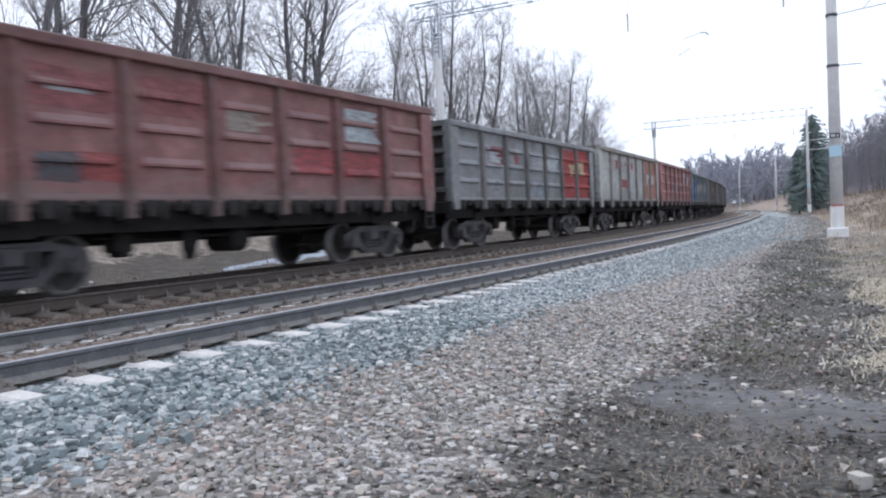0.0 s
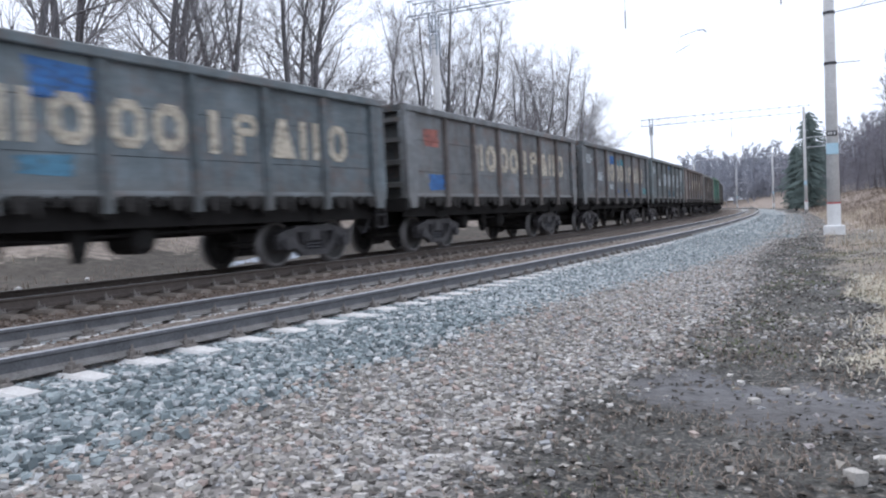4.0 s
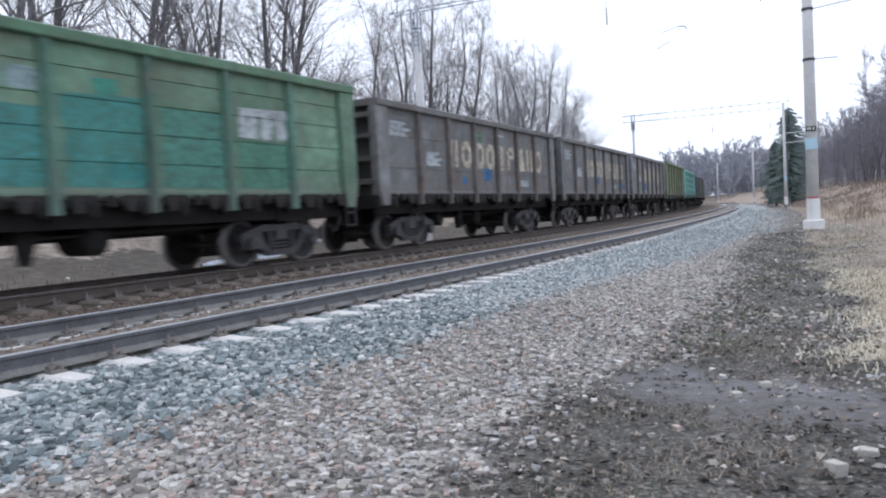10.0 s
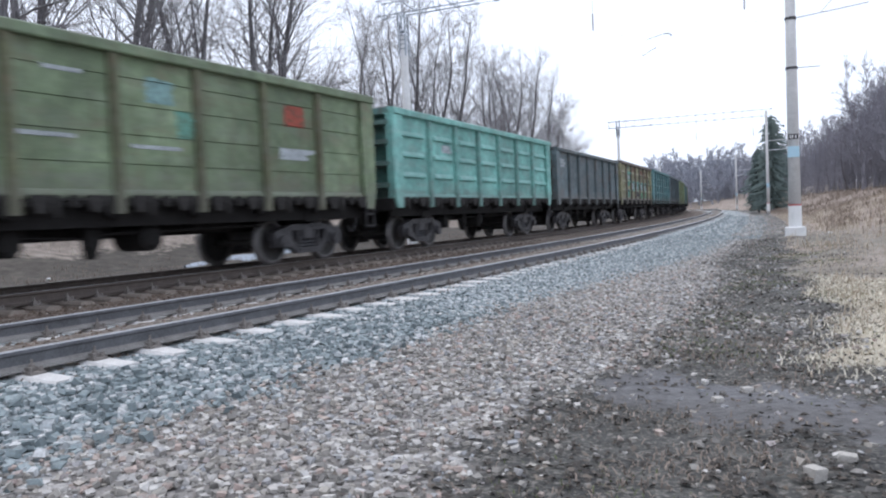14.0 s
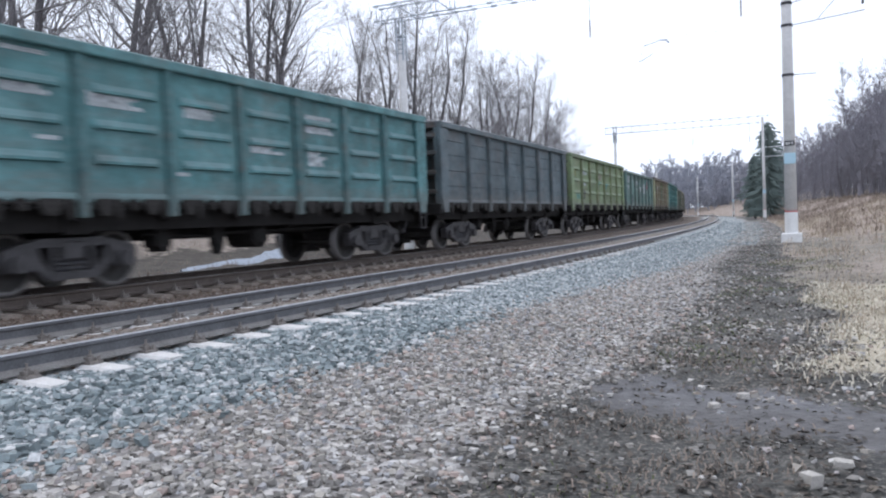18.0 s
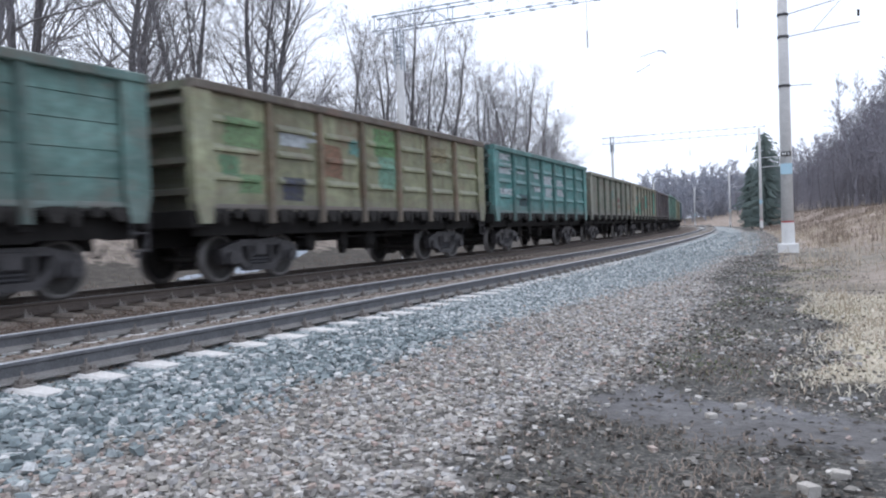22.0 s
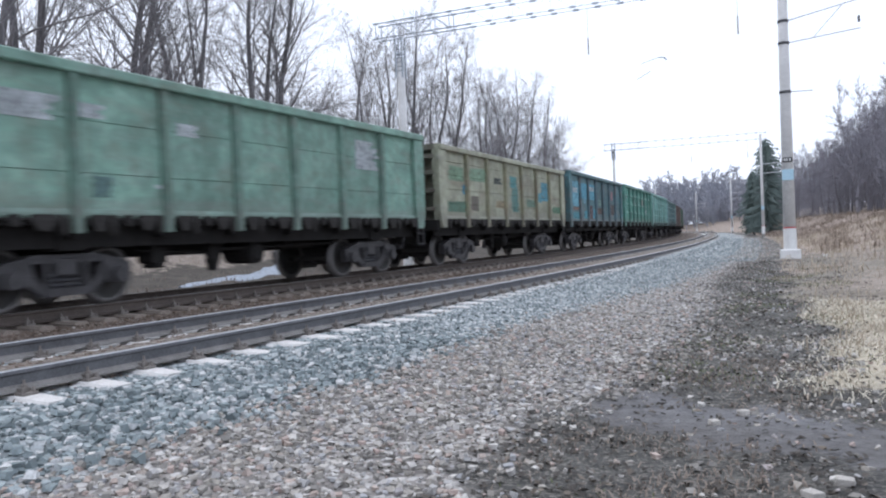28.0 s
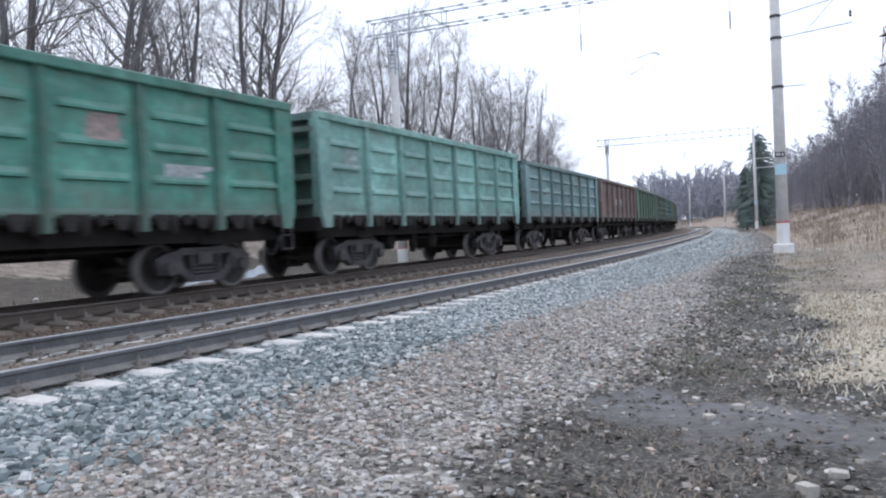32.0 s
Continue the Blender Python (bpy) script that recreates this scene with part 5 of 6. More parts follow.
    last = Vector((-HALF - 0.05, -0.35, 1.0))
    for i in range(1, 7):
        q = Vector((-HALF - 0.05 - 0.42 * i / 6, -0.35 + 0.05 * i / 6, 1.0 - 0.42 * math.sin(math.pi * i / 6 * 0.8)))
        add_tube(bm, last, q, 0.025, n=6)
        last = q
    k["hose"] = done(bm, "brake_hose")
    # bogie
    bm = bmesh.new()
    add_box(bm, -0.2, 0.2, -1.12, 1.12, 0.5, 0.78)
    add_tube(bm, (0, 0, 0.78), (0, 0, 0.88), 0.2, n=14)
    add_box(bm, -0.06, 0.06, -0.7, 0.7, 0.28, 0.4)
    soften(bm, 0.02)
    k["bolster"] = done(bm, "bogie")
    bm = bmesh.new()
    y0, y1 = -1.10, -0.95
    for f in (-1, 1):
        add_prism(bm, [(f * 1.17, 0.66), (f * 1.17, 0.54), (f * 1.13, 0.42), (f * 1.13, 0.36), (f * 0.72, 0.36), (f * 0.70, 0.56), (f * 0.60, 0.66), (f * 0.62, 0.80), (f * 1.0, 0.73)], y0 - 0.03, y1 + 0.02, "xzy")
        add_prism(bm, [(f * 0.72, 0.62), (f * 0.74, 0.44), (f * 0.42, 0.20), (f * 0.30, 0.20), (f * 0.34, 0.32), (f * 0.54, 0.50), (f * 0.58, 0.66)], y0, y1, "xzy")
        add_prism(bm, [(f * 0.30, 0.78), (f * 0.30, 0.30), (f * 0.37, 0.30), (f * 0.37, 0.78)], y0, y1, "xzy")
        add_prism(bm, [(f * 0.925 + 0.13 * math.cos(a), 0.475 + 0.13 * math.sin(a)) for a in [2 * math.pi * i / 12 for i in range(12)]], -1.21, -1.12, "xzy")
    add_prism(bm, [(-0.68, 0.80), (-0.62, 0.70), (0.62, 0.70), (0.68, 0.80), (0.55, 0.83), (-0.55, 0.83)], y0, y1, "xzy")
    add_prism(bm, [(-0.42, 0.20), (0.42, 0.20), (0.36, 0.32), (-0.36, 0.32)], y0 - 0.03, y1 + 0.03, "xzy")
    k["frame"] = done(bm, "side_frame")
    bm = bmesh.new()
    rings = []
    for i in range(4):
        for r, dz in ((0.05, 0.0), (0.078, 0.036)):
            rings.append([bm.verts.new((r * math.cos(2 * math.pi * n / 8), r * math.sin(2 * math.pi * n / 8), 0.32 + i * 0.072 + dz)) for n in range(8)])
    for a, b in zip(rings, rings[1:]):
        for n in range(8):
            bm.faces.new((a[n], a[(n + 1) % 8], b[(n + 1) % 8], b[n]))
    k["spring"] = done(bm, "spring")
    bm = bmesh.new()
    for f in (-1, 1):
        prof = [(0.735, 0.06), (0.735, 0.16), (0.795, 0.2), (0.80, 0.36), (0.725, 0.40), (0.73, 0.505), (0.765, 0.50), (0.775, 0.478), (0.855, 0.472), (0.855, 0.40), (0.815, 0.385), (0.815, 0.17), (0.87, 0.06)]
        add_lathe(bm, [(f * a, b) for a, b in prof], 16)
    add_tube(bm, (0, -1.13, 0), (0, 1.13, 0), 0.075, n=12)
    me = done(bm, "wheelset", True)
    me.materials.append(M_WHEEL)
    me.materials.append(M_TREAD)
    for p in me.polygons:
        r = math.hypot(p.center.x, p.center.z)
        if r > 0.395:
            p.material_index = 1
    k["wheelset"] = me
    # brake gear and ladder
    bm = bmesh.new()
    add_tube(bm, (0.1, -1.0, 0.68), (0.1, -0.3, 0.68), 0.24, n=16)
    add_tube(bm, (0.1, -1.06, 0.68), (0.1, -1.0, 0.68), 0.15, 0.22, n=16)
    add_box(bm, 0.02, 0.18, -0.9, -0.4, 0.85, 1.05)
    k["cylinder"] = done(bm, "brake_cylinder")
    bm = bmesh.new()
    add_tube(bm, (1.3, -0.6, 0.88), (2.3, -0.6, 0.88), 0.17, n=14)
    k["tank"] = done(bm, "air_tank")
    bm = bmesh.new()
    add_box(bm, -2.58, -2.22, -0.98, -0.6, 0.56, 1.0)
    add_box(bm, -2.5, -2.3, -1.0, -0.62, 0.48, 0.6)
    soften(bm, 0.03)
    k["valve"] = done(bm, "air_valve")
    bm = bmesh.new()
    add_prism(bm, [(-1.2, 1.0), (-1.16, 0.66), (-1.10, 0.38), (-1.02, 0.36), (-0.95, 0.42), (-0.86, 0.70), (-0.84, 1.0)], -0.95, -0.82, "xzy")
    add_tube(bm, (-1.05, -0.99, 0.56), (-1.05, -0.78, 0.56), 0.07, n=10)
    k["lever"] = done(bm, "brake_lever")
    bm = bmesh.new()
    add_tube(bm, (-1.05, -0.9, 0.76), (2.95, -0.9, 0.80), 0.03, n=6)
    add_tube(bm, (-2.9, -0.9, 0.80), (-1.05, -0.9, 0.70), 0.02, n=6)
    k["rod"] = done(bm, "brake_rod")
    bm = bmesh.new()
    for x in (-0.16, 0.16):
        add_box(bm, x - 0.015, x + 0.015, -SHEET_Y - 0.09, -SHEET_Y - 0.06, 0.68, 1.43)
    for z in (0.70, 0.98, 1.26):
        add_box(bm, -0.16, 0.16, -SHEET_Y - 0.085, -SHEET_Y - 0.065, z, z + 0.03)
    k["steps"] = done(bm, "step_ladder")
    return k


KIT = wagon_meshes()
WHEELSETS = []
TURN = pose(0, 0, 0, 0, 0, 180)


def mark(parent, name, x0, x1, z0, z1, base, proud=0.008, style="smooth"):
    """Painted patch or plain bars on the side that faces the camera."""
    bm = bmesh.new()
    r = random.Random(int(x0 * 97 + z1 * 31))
    zs, (far, near) = RIBS[style]
    mid, wide = bay_at((x0 + x1) / 2)
    far, near = far * wide / BAY, near * wide / BAY
    cols = sorted([x0, x1] + [mid + c for c in (-far, -near, near, far) if x0 + 0.02 < mid + c < x1 - 0.02])
    rows = sorted({z0, z1} | {z for z, _ in zs if z0 + 0.004 < z < z1 - 0.004} | {z0 + (z1 - z0) * i / 7 for i in range(1, 7)})
    grid = []
    for z in rows:
        out = np.interp(z, [a for a, _ in zs], [a for _, a in zs])
        row = []
        for i, x in enumerate(cols):
            lift = out * min(1, max(0, (far - abs(x - mid)) / max(0.01, far - near))) + proud
            if i in (0, len(cols) - 1):
                x += r.uniform(-0.05, 0.05)
            row.append(bm.verts.new((x, -SHEET_Y - lift, z + (r.uniform(-0.03, 0.03) if z in (z0, z1) else 0))))
        grid.append(row)
    for u, w in zip(grid, grid[1:]):
        for i in range(len(cols) - 1):
            bm.faces.new((u[i], u[i + 1], w[i + 1], w[i]))
    return part(name, bm, stencil_paint(base), parent)


def add_ring(bm, x0, x1, z0, z1, stroke, y0, y1):
    """A closed band with rounded corners, as two prisms of eight corners joined."""
    def octagon(a, b, c, d):
        k = min(b - a, d - c) * 0.28
        return [(a + k, c), (b - k, c), (b, c + k), (b, d - k), (b - k, d), (a + k, d), (a, d - k), (a, c + k)]

    outer, inner = octagon(x0, x1, z0, z1), octagon(x0 + stroke, x1 - stroke, z0 + stroke, z1 - stroke)
    rings = [[bm.verts.new((x, y, z)) for x, z in ring] for ring, y in ((outer, y0), (inner, y0), (inner, y1), (outer, y1))]
    for u, w in zip(rings, rings[1:] + rings[:1]):
        for i in range(8):
            bm.faces.new((u[i], u[(i + 1) % 8], w[(i + 1) % 8], w[i]))


# plain shapes in place of a company name: kind, from, to along the side
NAME_SHAPES = (("pair", -2.48, -1.98), ("ring", -1.72, -1.05), ("ring", -0.72, -0.11), ("ring", 0.06, 0.70), ("bar", 1.04, 1.64), ("flag", 1.84, 2.40),
               ("wedge", 2.76, 3.44), ("pair", 3.62, 4.18), ("ring", 4.52, 5.12))


def bar_letters(parent, z0, z1, base):
    """A row of plain worn shapes where a company name is painted."""
    y0, y1 = -SHEET_Y - 0.020, -SHEET_Y - 0.001
    for kind, a, b in NAME_SHAPES:
        t = (b - a) * 0.31
        bm = bmesh.new()
        if kind == "ring":
            add_ring(bm, a, b, z0, z1, t * 0.85, y0, y1)
        elif kind == "pair":
            add_box(bm, a, a + t, y0, y1, z0, z1)
            add_box(bm, b - t, b, y0, y1, z0, z1)
        elif kind == "bar":
            add_box(bm, (a + b) / 2 - t / 2, (a + b) / 2 + t / 2, y0, y1, z0, z1)
        elif kind == "flag":
            add_box(bm, a, a + t, y0, y1, z0, (z0 + z1) / 2 - 0.02)
            add_ring(bm, a, b, (z0 + z1) / 2 - 0.02, z1, t * 0.8, y0, y1)
        else:
            add_prism(bm, [(a, z0), (b, z0), ((a + b) / 2 + 0.09, z1), ((a + b) / 2 - 0.09, z1)], y0, y1, "xzy")
        part("painted_shape", bm, stencil_paint(base), parent)


def small_print(parent, x, z, width, rows, base=(0.62, 0.67, 0.70), seed=0):
    """Lines of stencilled data, as plain bars."""
    r = random.Random(int(x * 53 + z * 17) + seed)
    edge, spine, pitch = [(x - 0.006, z + 0.07)], x + 0.002, 0.15
    edge.append((x - 0.006, z - pitch * (rows - 1)))
    for i in range(rows - 1, -1, -1):
        base_z, a = z - i * pitch, x + 0.01
        end, teeth = x + width * r.uniform(0.65, 1.0), []
        while a < end:
            w = r.uniform(0.05, 0.16)
            teeth.append((a, min(a + w, x + width)))
            a += w + 0.06
        edge += [(spine, base_z), (teeth[-1][1], base_z)]
        for c, d in reversed(teeth):
            edge += [(d, base_z + 0.058), (c, base_z + 0.058), (c, base_z + 0.006)]
            if c != teeth[0][0]:
                edge.append((c - 0.06, base_z + 0.006))
        edge[-1] = (spine, base_z + 0.006)
    edge[-1] = (spine, z + 0.07)
    bm = bmesh.new()
    add_prism(bm, edge, -SHEET_Y - 0.012, -SHEET_Y - 0.001, "xzy")
    bmesh.ops.triangulate(bm, faces=bm.faces[:])
    part("stencil_print", bm, stencil_paint(base), parent)


def wagon(style, base, rust, label, marks, posts=None, rail=None, extra=0.0):
    """One wagon with its parts; its front end is at -x and the side at -y faces the camera."""
    mean = sum(base) / 3
    base = tuple(1.0 * (0.86 * c + 0.14 * mean * k) for c, k in zip(base, (0.90, 1.02, 1.16)))
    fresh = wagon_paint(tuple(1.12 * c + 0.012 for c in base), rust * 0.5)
    # end walls and beams darkened by grime and by recess shade put into the paint
    grimy_shaded = wagon_paint(tuple(0.38 * c + 0.006 for c in base), 0.5)
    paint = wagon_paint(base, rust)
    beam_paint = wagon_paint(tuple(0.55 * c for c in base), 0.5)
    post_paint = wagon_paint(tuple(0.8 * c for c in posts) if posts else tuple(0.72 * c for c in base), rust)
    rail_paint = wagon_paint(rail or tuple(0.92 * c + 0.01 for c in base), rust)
    ob = tagged(new("freight_wagon"), label, "freight wagon", "wagons of the train")
    sides = []
    k = 1 + extra / (TOP - SHEET_LOW)
    body = Matrix.Translation((0, 0, RAISE + SHEET_LOW * (1 - k))) @ Matrix.Diagonal((1.006 if extra > 0.09 else 1.0, 1, k, 1))
    for m in (Matrix(), TURN):
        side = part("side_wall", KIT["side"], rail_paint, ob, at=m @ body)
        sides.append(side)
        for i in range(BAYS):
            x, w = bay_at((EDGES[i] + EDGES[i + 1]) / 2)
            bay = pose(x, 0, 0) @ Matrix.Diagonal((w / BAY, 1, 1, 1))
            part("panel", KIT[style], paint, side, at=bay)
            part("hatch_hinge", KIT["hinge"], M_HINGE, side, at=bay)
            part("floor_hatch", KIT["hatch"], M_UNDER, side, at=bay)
        for x in EDGES[1:-1]:
            part("post", KIT["post"], post_paint, side, at=pose(x, 0, 0))
        part("corner_post", KIT["corner"], fresh, side, at=pose(-HALF, 0, 0))
        c = part("corner_post", KIT["corner"], paint, side, at=pose(HALF, 0, 0) @ Matrix.Scale(-1, 4, (1, 0, 0)))
        end = part("end_wall", KIT["end"], grimy_shaded, ob, at=m @ body)
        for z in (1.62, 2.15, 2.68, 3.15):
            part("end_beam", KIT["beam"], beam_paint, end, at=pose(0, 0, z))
        part("end_sill", KIT["sill"], M_UNDER, ob, at=m)
        part("coupler", KIT["coupler"], M_CAST, ob, at=m)
        part("brake_hose", KIT["hose"], M_DARK, ob, at=m)
        bogie = part("bogie", KIT["bolster"], M_CAST, ob, at=pose(-BASE if m != TURN else BASE, 0, 0))
        for n in (Matrix(), TURN):
            part("side_frame", KIT["frame"], M_CAST, bogie, at=n)
            for x in (-0.17, 0.0, 0.17):
                part("spring", KIT["spring"], M_DARK, bogie, at=n @ pose(x, -1.03, 0))
        for x in (-0.925, 0.925):
            ws = part("wheelset", KIT["wheelset"], M_WHEEL, bogie)
            ws.matrix_parent_inverse = pose(x, 0, WHEEL_R)
            WHEELSETS.append(ws)
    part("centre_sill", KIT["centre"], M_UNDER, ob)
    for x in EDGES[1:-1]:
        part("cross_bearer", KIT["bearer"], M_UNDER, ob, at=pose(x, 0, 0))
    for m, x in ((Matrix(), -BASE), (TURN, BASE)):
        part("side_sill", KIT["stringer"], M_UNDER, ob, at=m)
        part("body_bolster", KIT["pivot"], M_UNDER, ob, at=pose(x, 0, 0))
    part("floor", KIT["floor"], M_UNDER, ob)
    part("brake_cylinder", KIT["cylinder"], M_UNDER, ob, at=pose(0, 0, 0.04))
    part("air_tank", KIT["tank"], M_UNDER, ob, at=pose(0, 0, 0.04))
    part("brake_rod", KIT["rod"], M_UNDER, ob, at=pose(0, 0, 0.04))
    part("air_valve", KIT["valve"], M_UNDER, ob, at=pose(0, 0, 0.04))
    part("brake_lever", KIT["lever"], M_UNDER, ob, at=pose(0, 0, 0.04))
    part("step_ladder", KIT["steps"], M_CAST, ob, at=pose(HALF - 0.25, 0, 0))
    for kind, *args in marks:
        if kind == "patch":
            mark(sides[0], "paint_patch", *args, style=style)
        elif kind == "name":
            bar_letters(sides[0], *args)
        elif kind == "print":
            small_print(sides[0], *args)
    return ob


CREAM, WHITE, SKY = (0.66, 0.59, 0.48), (0.62, 0.67, 0.70), (0.055, 0.20, 0.52)
NAME = ("name", 2.06, 2.80, CREAM)
NAME_W = ("name", 2.06, 2.80, WHITE)
DATA = ("print", -6.1 + 0.35, 3.0, 1.0, 3)
OLD = "open-top steel freight wagon with rust streaks"
SKYB, LOGO = (0.05, 0.20, 0.44), (0.60, 0.50, 0.30)
FLEET = []


def fleet_wagon(style, base, rust, words, marks, *paints):
    """The next wagon of the train: panel style, paint, rust, words, marks, post paint, top rail paint."""
    FLEET.append((style, base, rust, words, marks, *paints))


fleet_wagon("ribbed", (0.22, 0.085, 0.07), 0.4, "brown-red", [DATA])
fleet_wagon("ribbed", (0.205, 0.075, 0.07), 0.35, "brown-red", [("patch", -4.07, -2.73, 2.55, 3.09, (0.3, 0.105, 0.115)), ("print", -3.85, 2.78, 0.80, 1, WHITE), ("patch", -2.28, -1.00, 2.61, 3.17, (0.29, 0.105, 0.11)), ("print", -2.17, 2.83, 0.97, 1, WHITE), ("print", -0.49, 2.79, 1.13, 3, (0.45, 0.38, 0.34)), ("print", 2.96, 3.12, 1.34, 5, WHITE), ("patch", -4.10, -3.41, 1.57, 1.97, (0.09, 0.09, 0.105)), ("patch", -3.41, -2.71, 1.58, 1.97, (0.34, 0.085, 0.08)), ("patch", 1.26, 2.51, 1.81, 2.30, (0.36, 0.085, 0.09)), ("patch", 2.79, 4.25, 1.78, 2.31, (0.33, 0.085, 0.085))])
fleet_wagon("ribbed", (0.205, 0.215, 0.225), 0.35, "grey, red-ended", [("patch", -3.84, -2.71, 2.41, 2.95, (0.24, 0.09, 0.11)), ("print", -3.82, 2.74, 1.07, 3, WHITE), ("patch", -1.83, -1.51, 2.50, 2.84, (0.38, 0.1, 0.11)), ("patch", -0.36, 0.74, 2.47, 2.91, (0.42, 0.45, 0.47)), ("print", 1.15, 2.79, 1.27, 4, WHITE), ("patch", 2.71, 4.25, 1.43, 3.25, (0.42, 0.055, 0.05)), ("patch", 4.52, 6.02, 1.43, 3.30, (0.42, 0.055, 0.05)), ("patch", 3.62, 3.93, 2.23, 2.71, LOGO, 0.014), ("patch", 3.78, 4.25, 2.50, 2.72, LOGO, 0.014), ("patch", 4.72, 5.38, 2.32, 2.86, LOGO, 0.014), ("patch", -3.87, -2.82, 1.60, 2.00, (0.33, 0.35, 0.36)), ("patch", -0.59, 0.70, 1.43, 2.06, (0.3, 0.33, 0.37))], (0.15, 0.15, 0.155))
fleet_wagon("plated", (0.34, 0.335, 0.315), 0.28, "pale grey, red-ended", [("patch", -3.27, -2.87, 2.70, 3.08, (0.42, 0.08, 0.1)), ("patch", -2.19, -1.94, 2.82, 3.00, (0.42, 0.08, 0.1)), ("patch", -1.43, -1.18, 2.88, 3.04, (0.42, 0.08, 0.1)), ("patch", -0.06, 0.32, 2.76, 3.05, (0.42, 0.08, 0.1)), ("patch", -2.25, -1.05, 1.92, 2.26, (0.38, 0.075, 0.09)), ("patch", 2.71, 4.20, 1.43, 3.30, (0.44, 0.2, 0.15)), ("patch", 4.45, 6.02, 1.44, 3.30, (0.46, 0.19, 0.14)), ("patch", 3.57, 3.84, 2.14, 2.64, WHITE, 0.014), ("patch", 3.76, 4.16, 2.43, 2.66, WHITE, 0.014), ("patch", 4.62, 5.41, 2.19, 2.64, WHITE, 0.014), ("print", -2.14, 2.47, 0.61, 1, WHITE), ("print", -0.24, 2.07, 0.81, 3, WHITE), ("print", -3.31, 2.22, 0.43, 3, WHITE), ("print", -0.43, 2.46, 0.79, 1, WHITE)], (0.27, 0.265, 0.25), (0.24, 0.22, 0.20))
fleet_wagon("ribbed", (0.27, 0.092, 0.082), 0.3, "brown-red", [("print", -2.31, 3.23, 1.21, 1, WHITE), ("print", -0.45, 3.23, 1.13, 1, WHITE), ("print", -2.24, 3.23, 1.19, 1, WHITE), ("patch", -0.14, 0.41, 2.04, 2.42, (0.27, 0.42, 0.52)), ("print", 2.93, 3.11, 1.29, 5, WHITE), ("print", 4.75, 2.93, 1.22, 4, WHITE), ("print", 3.40, 2.11, 0.66, 1, WHITE), ("print", -2.31, 1.94, 1.28, 1, WHITE), ("patch", 1.76, 2.35, 2.04, 2.29, (0.2, 0.16, 0.2))])
fleet_wagon("smooth", (0.118, 0.15, 0.165), 0.3, "dark grey-green, blue-graffitied", [("patch", -5.94, -4.45, 1.49, 2.86, SKY), ("patch", -4.14, -2.71, 1.54, 2.81, SKY), ("print", -5.78, 2.70, 1.39, 3, WHITE), ("patch", -1.99, -1.01, 2.68, 3.22, SKY), ("patch", -2.22, -1.36, 1.61, 1.91, (0.1, 0.28, 0.42)), NAME, DATA, ("print", -3.9, 2.35, 0.9, 3)])
fleet_wagon("smooth", (0.145, 0.155, 0.16), 0.4, "weathered brown-grey", [NAME, ("patch", -5.47, -4.67, 2.6, 3.0, (0.45, 0.16, 0.13)), ("patch", -5.24, -4.44, 1.5, 1.9, SKY)], (0.128, 0.108, 0.102))
fleet_wagon("smooth", (0.125, 0.138, 0.145), 0.4, "dark slate-grey, blue-graffitied", [("patch", -1.73, -0.97, 2.79, 3.18, SKY), ("patch", -0.61, -0.06, 2.75, 3.04, (0.09, 0.3, 0.38)), ("patch", 0.20, 0.77, 2.79, 3.10, (0.09, 0.3, 0.38)), ("print", -1.82, 1.86, 0.72, 2, WHITE), ("patch", -0.65, -0.16, 1.57, 1.71, SKY), ("patch", 1.16, 1.55, 1.60, 1.73, SKY), ("patch", 1.70, 2.00, 1.44, 1.57, (0.06, 0.22, 0.46)), ("patch", 5.12, 6.02, 1.54, 1.83, (0.17, 0.4, 0.42)), NAME, DATA, ("print", -3.9, 2.35, 0.9, 3)], (0.118, 0.106, 0.106))
fleet_wagon("smooth", (0.11, 0.14, 0.142), 0.32, "dark slate-green", [("patch", -0.39, 0.77, 3.05, 3.30, (0.07, 0.17, 0.3)), ("patch", 5.20, 6.02, 2.48, 3.19, WHITE), ("patch", -0.49, 0.61, 1.43, 1.83, (0.085, 0.16, 0.21)), ("patch", 1.03, 2.31, 1.43, 1.80, (0.085, 0.155, 0.19)), ("print", 2.96, 1.68, 0.71, 2, WHITE), ("print", 4.95, 1.70, 0.74, 2, WHITE), NAME_W, DATA, ("print", -3.9, 2.35, 0.9, 3)], (0.108, 0.118, 0.12))
fleet_wagon("smooth", (0.19, 0.152, 0.132), 0.45, "rusty brown-grey", [("patch", -0.65, -0.19, 2.78, 3.13, SKYB), ("patch", -0.21, 0.27, 2.54, 2.84, (0.13, 0.37, 0.48)), ("patch", -0.69, -0.16, 1.43, 1.61, (0.13, 0.33, 0.42)), ("patch", 2.28, 2.51, 1.43, 1.59, SKYB), ("patch", 5.14, 5.64, 1.43, 1.76, (0.12, 0.34, 0.46)), ("print", 2.86, 1.67, 1.09, 2, WHITE), ("patch", 1.09, 1.47, 2.84, 3.09, (0.34, 0.2, 0.15)), NAME, DATA, ("print", -3.9, 2.35, 0.9, 3)], (0.118, 0.10, 0.094))
fleet_wagon("smooth", (0.168, 0.162, 0.15), 0.5, "rusty grey-brown", [("patch", -0.75, -0.13, 2.81, 3.13, (0.1, 0.18, 0.3)), ("patch", -1.39, -0.97, 2.97, 3.21, (0.3, 0.33, 0.34)), ("print", 2.94, 1.65, 1.08, 2, WHITE), ("patch", 1.29, 1.59, 2.86, 3.15, (0.3, 0.18, 0.14)), NAME, DATA, ("print", -3.9, 2.35, 0.9, 3)], (0.118, 0.105, 0.098), (0.18, 0.19, 0.185))
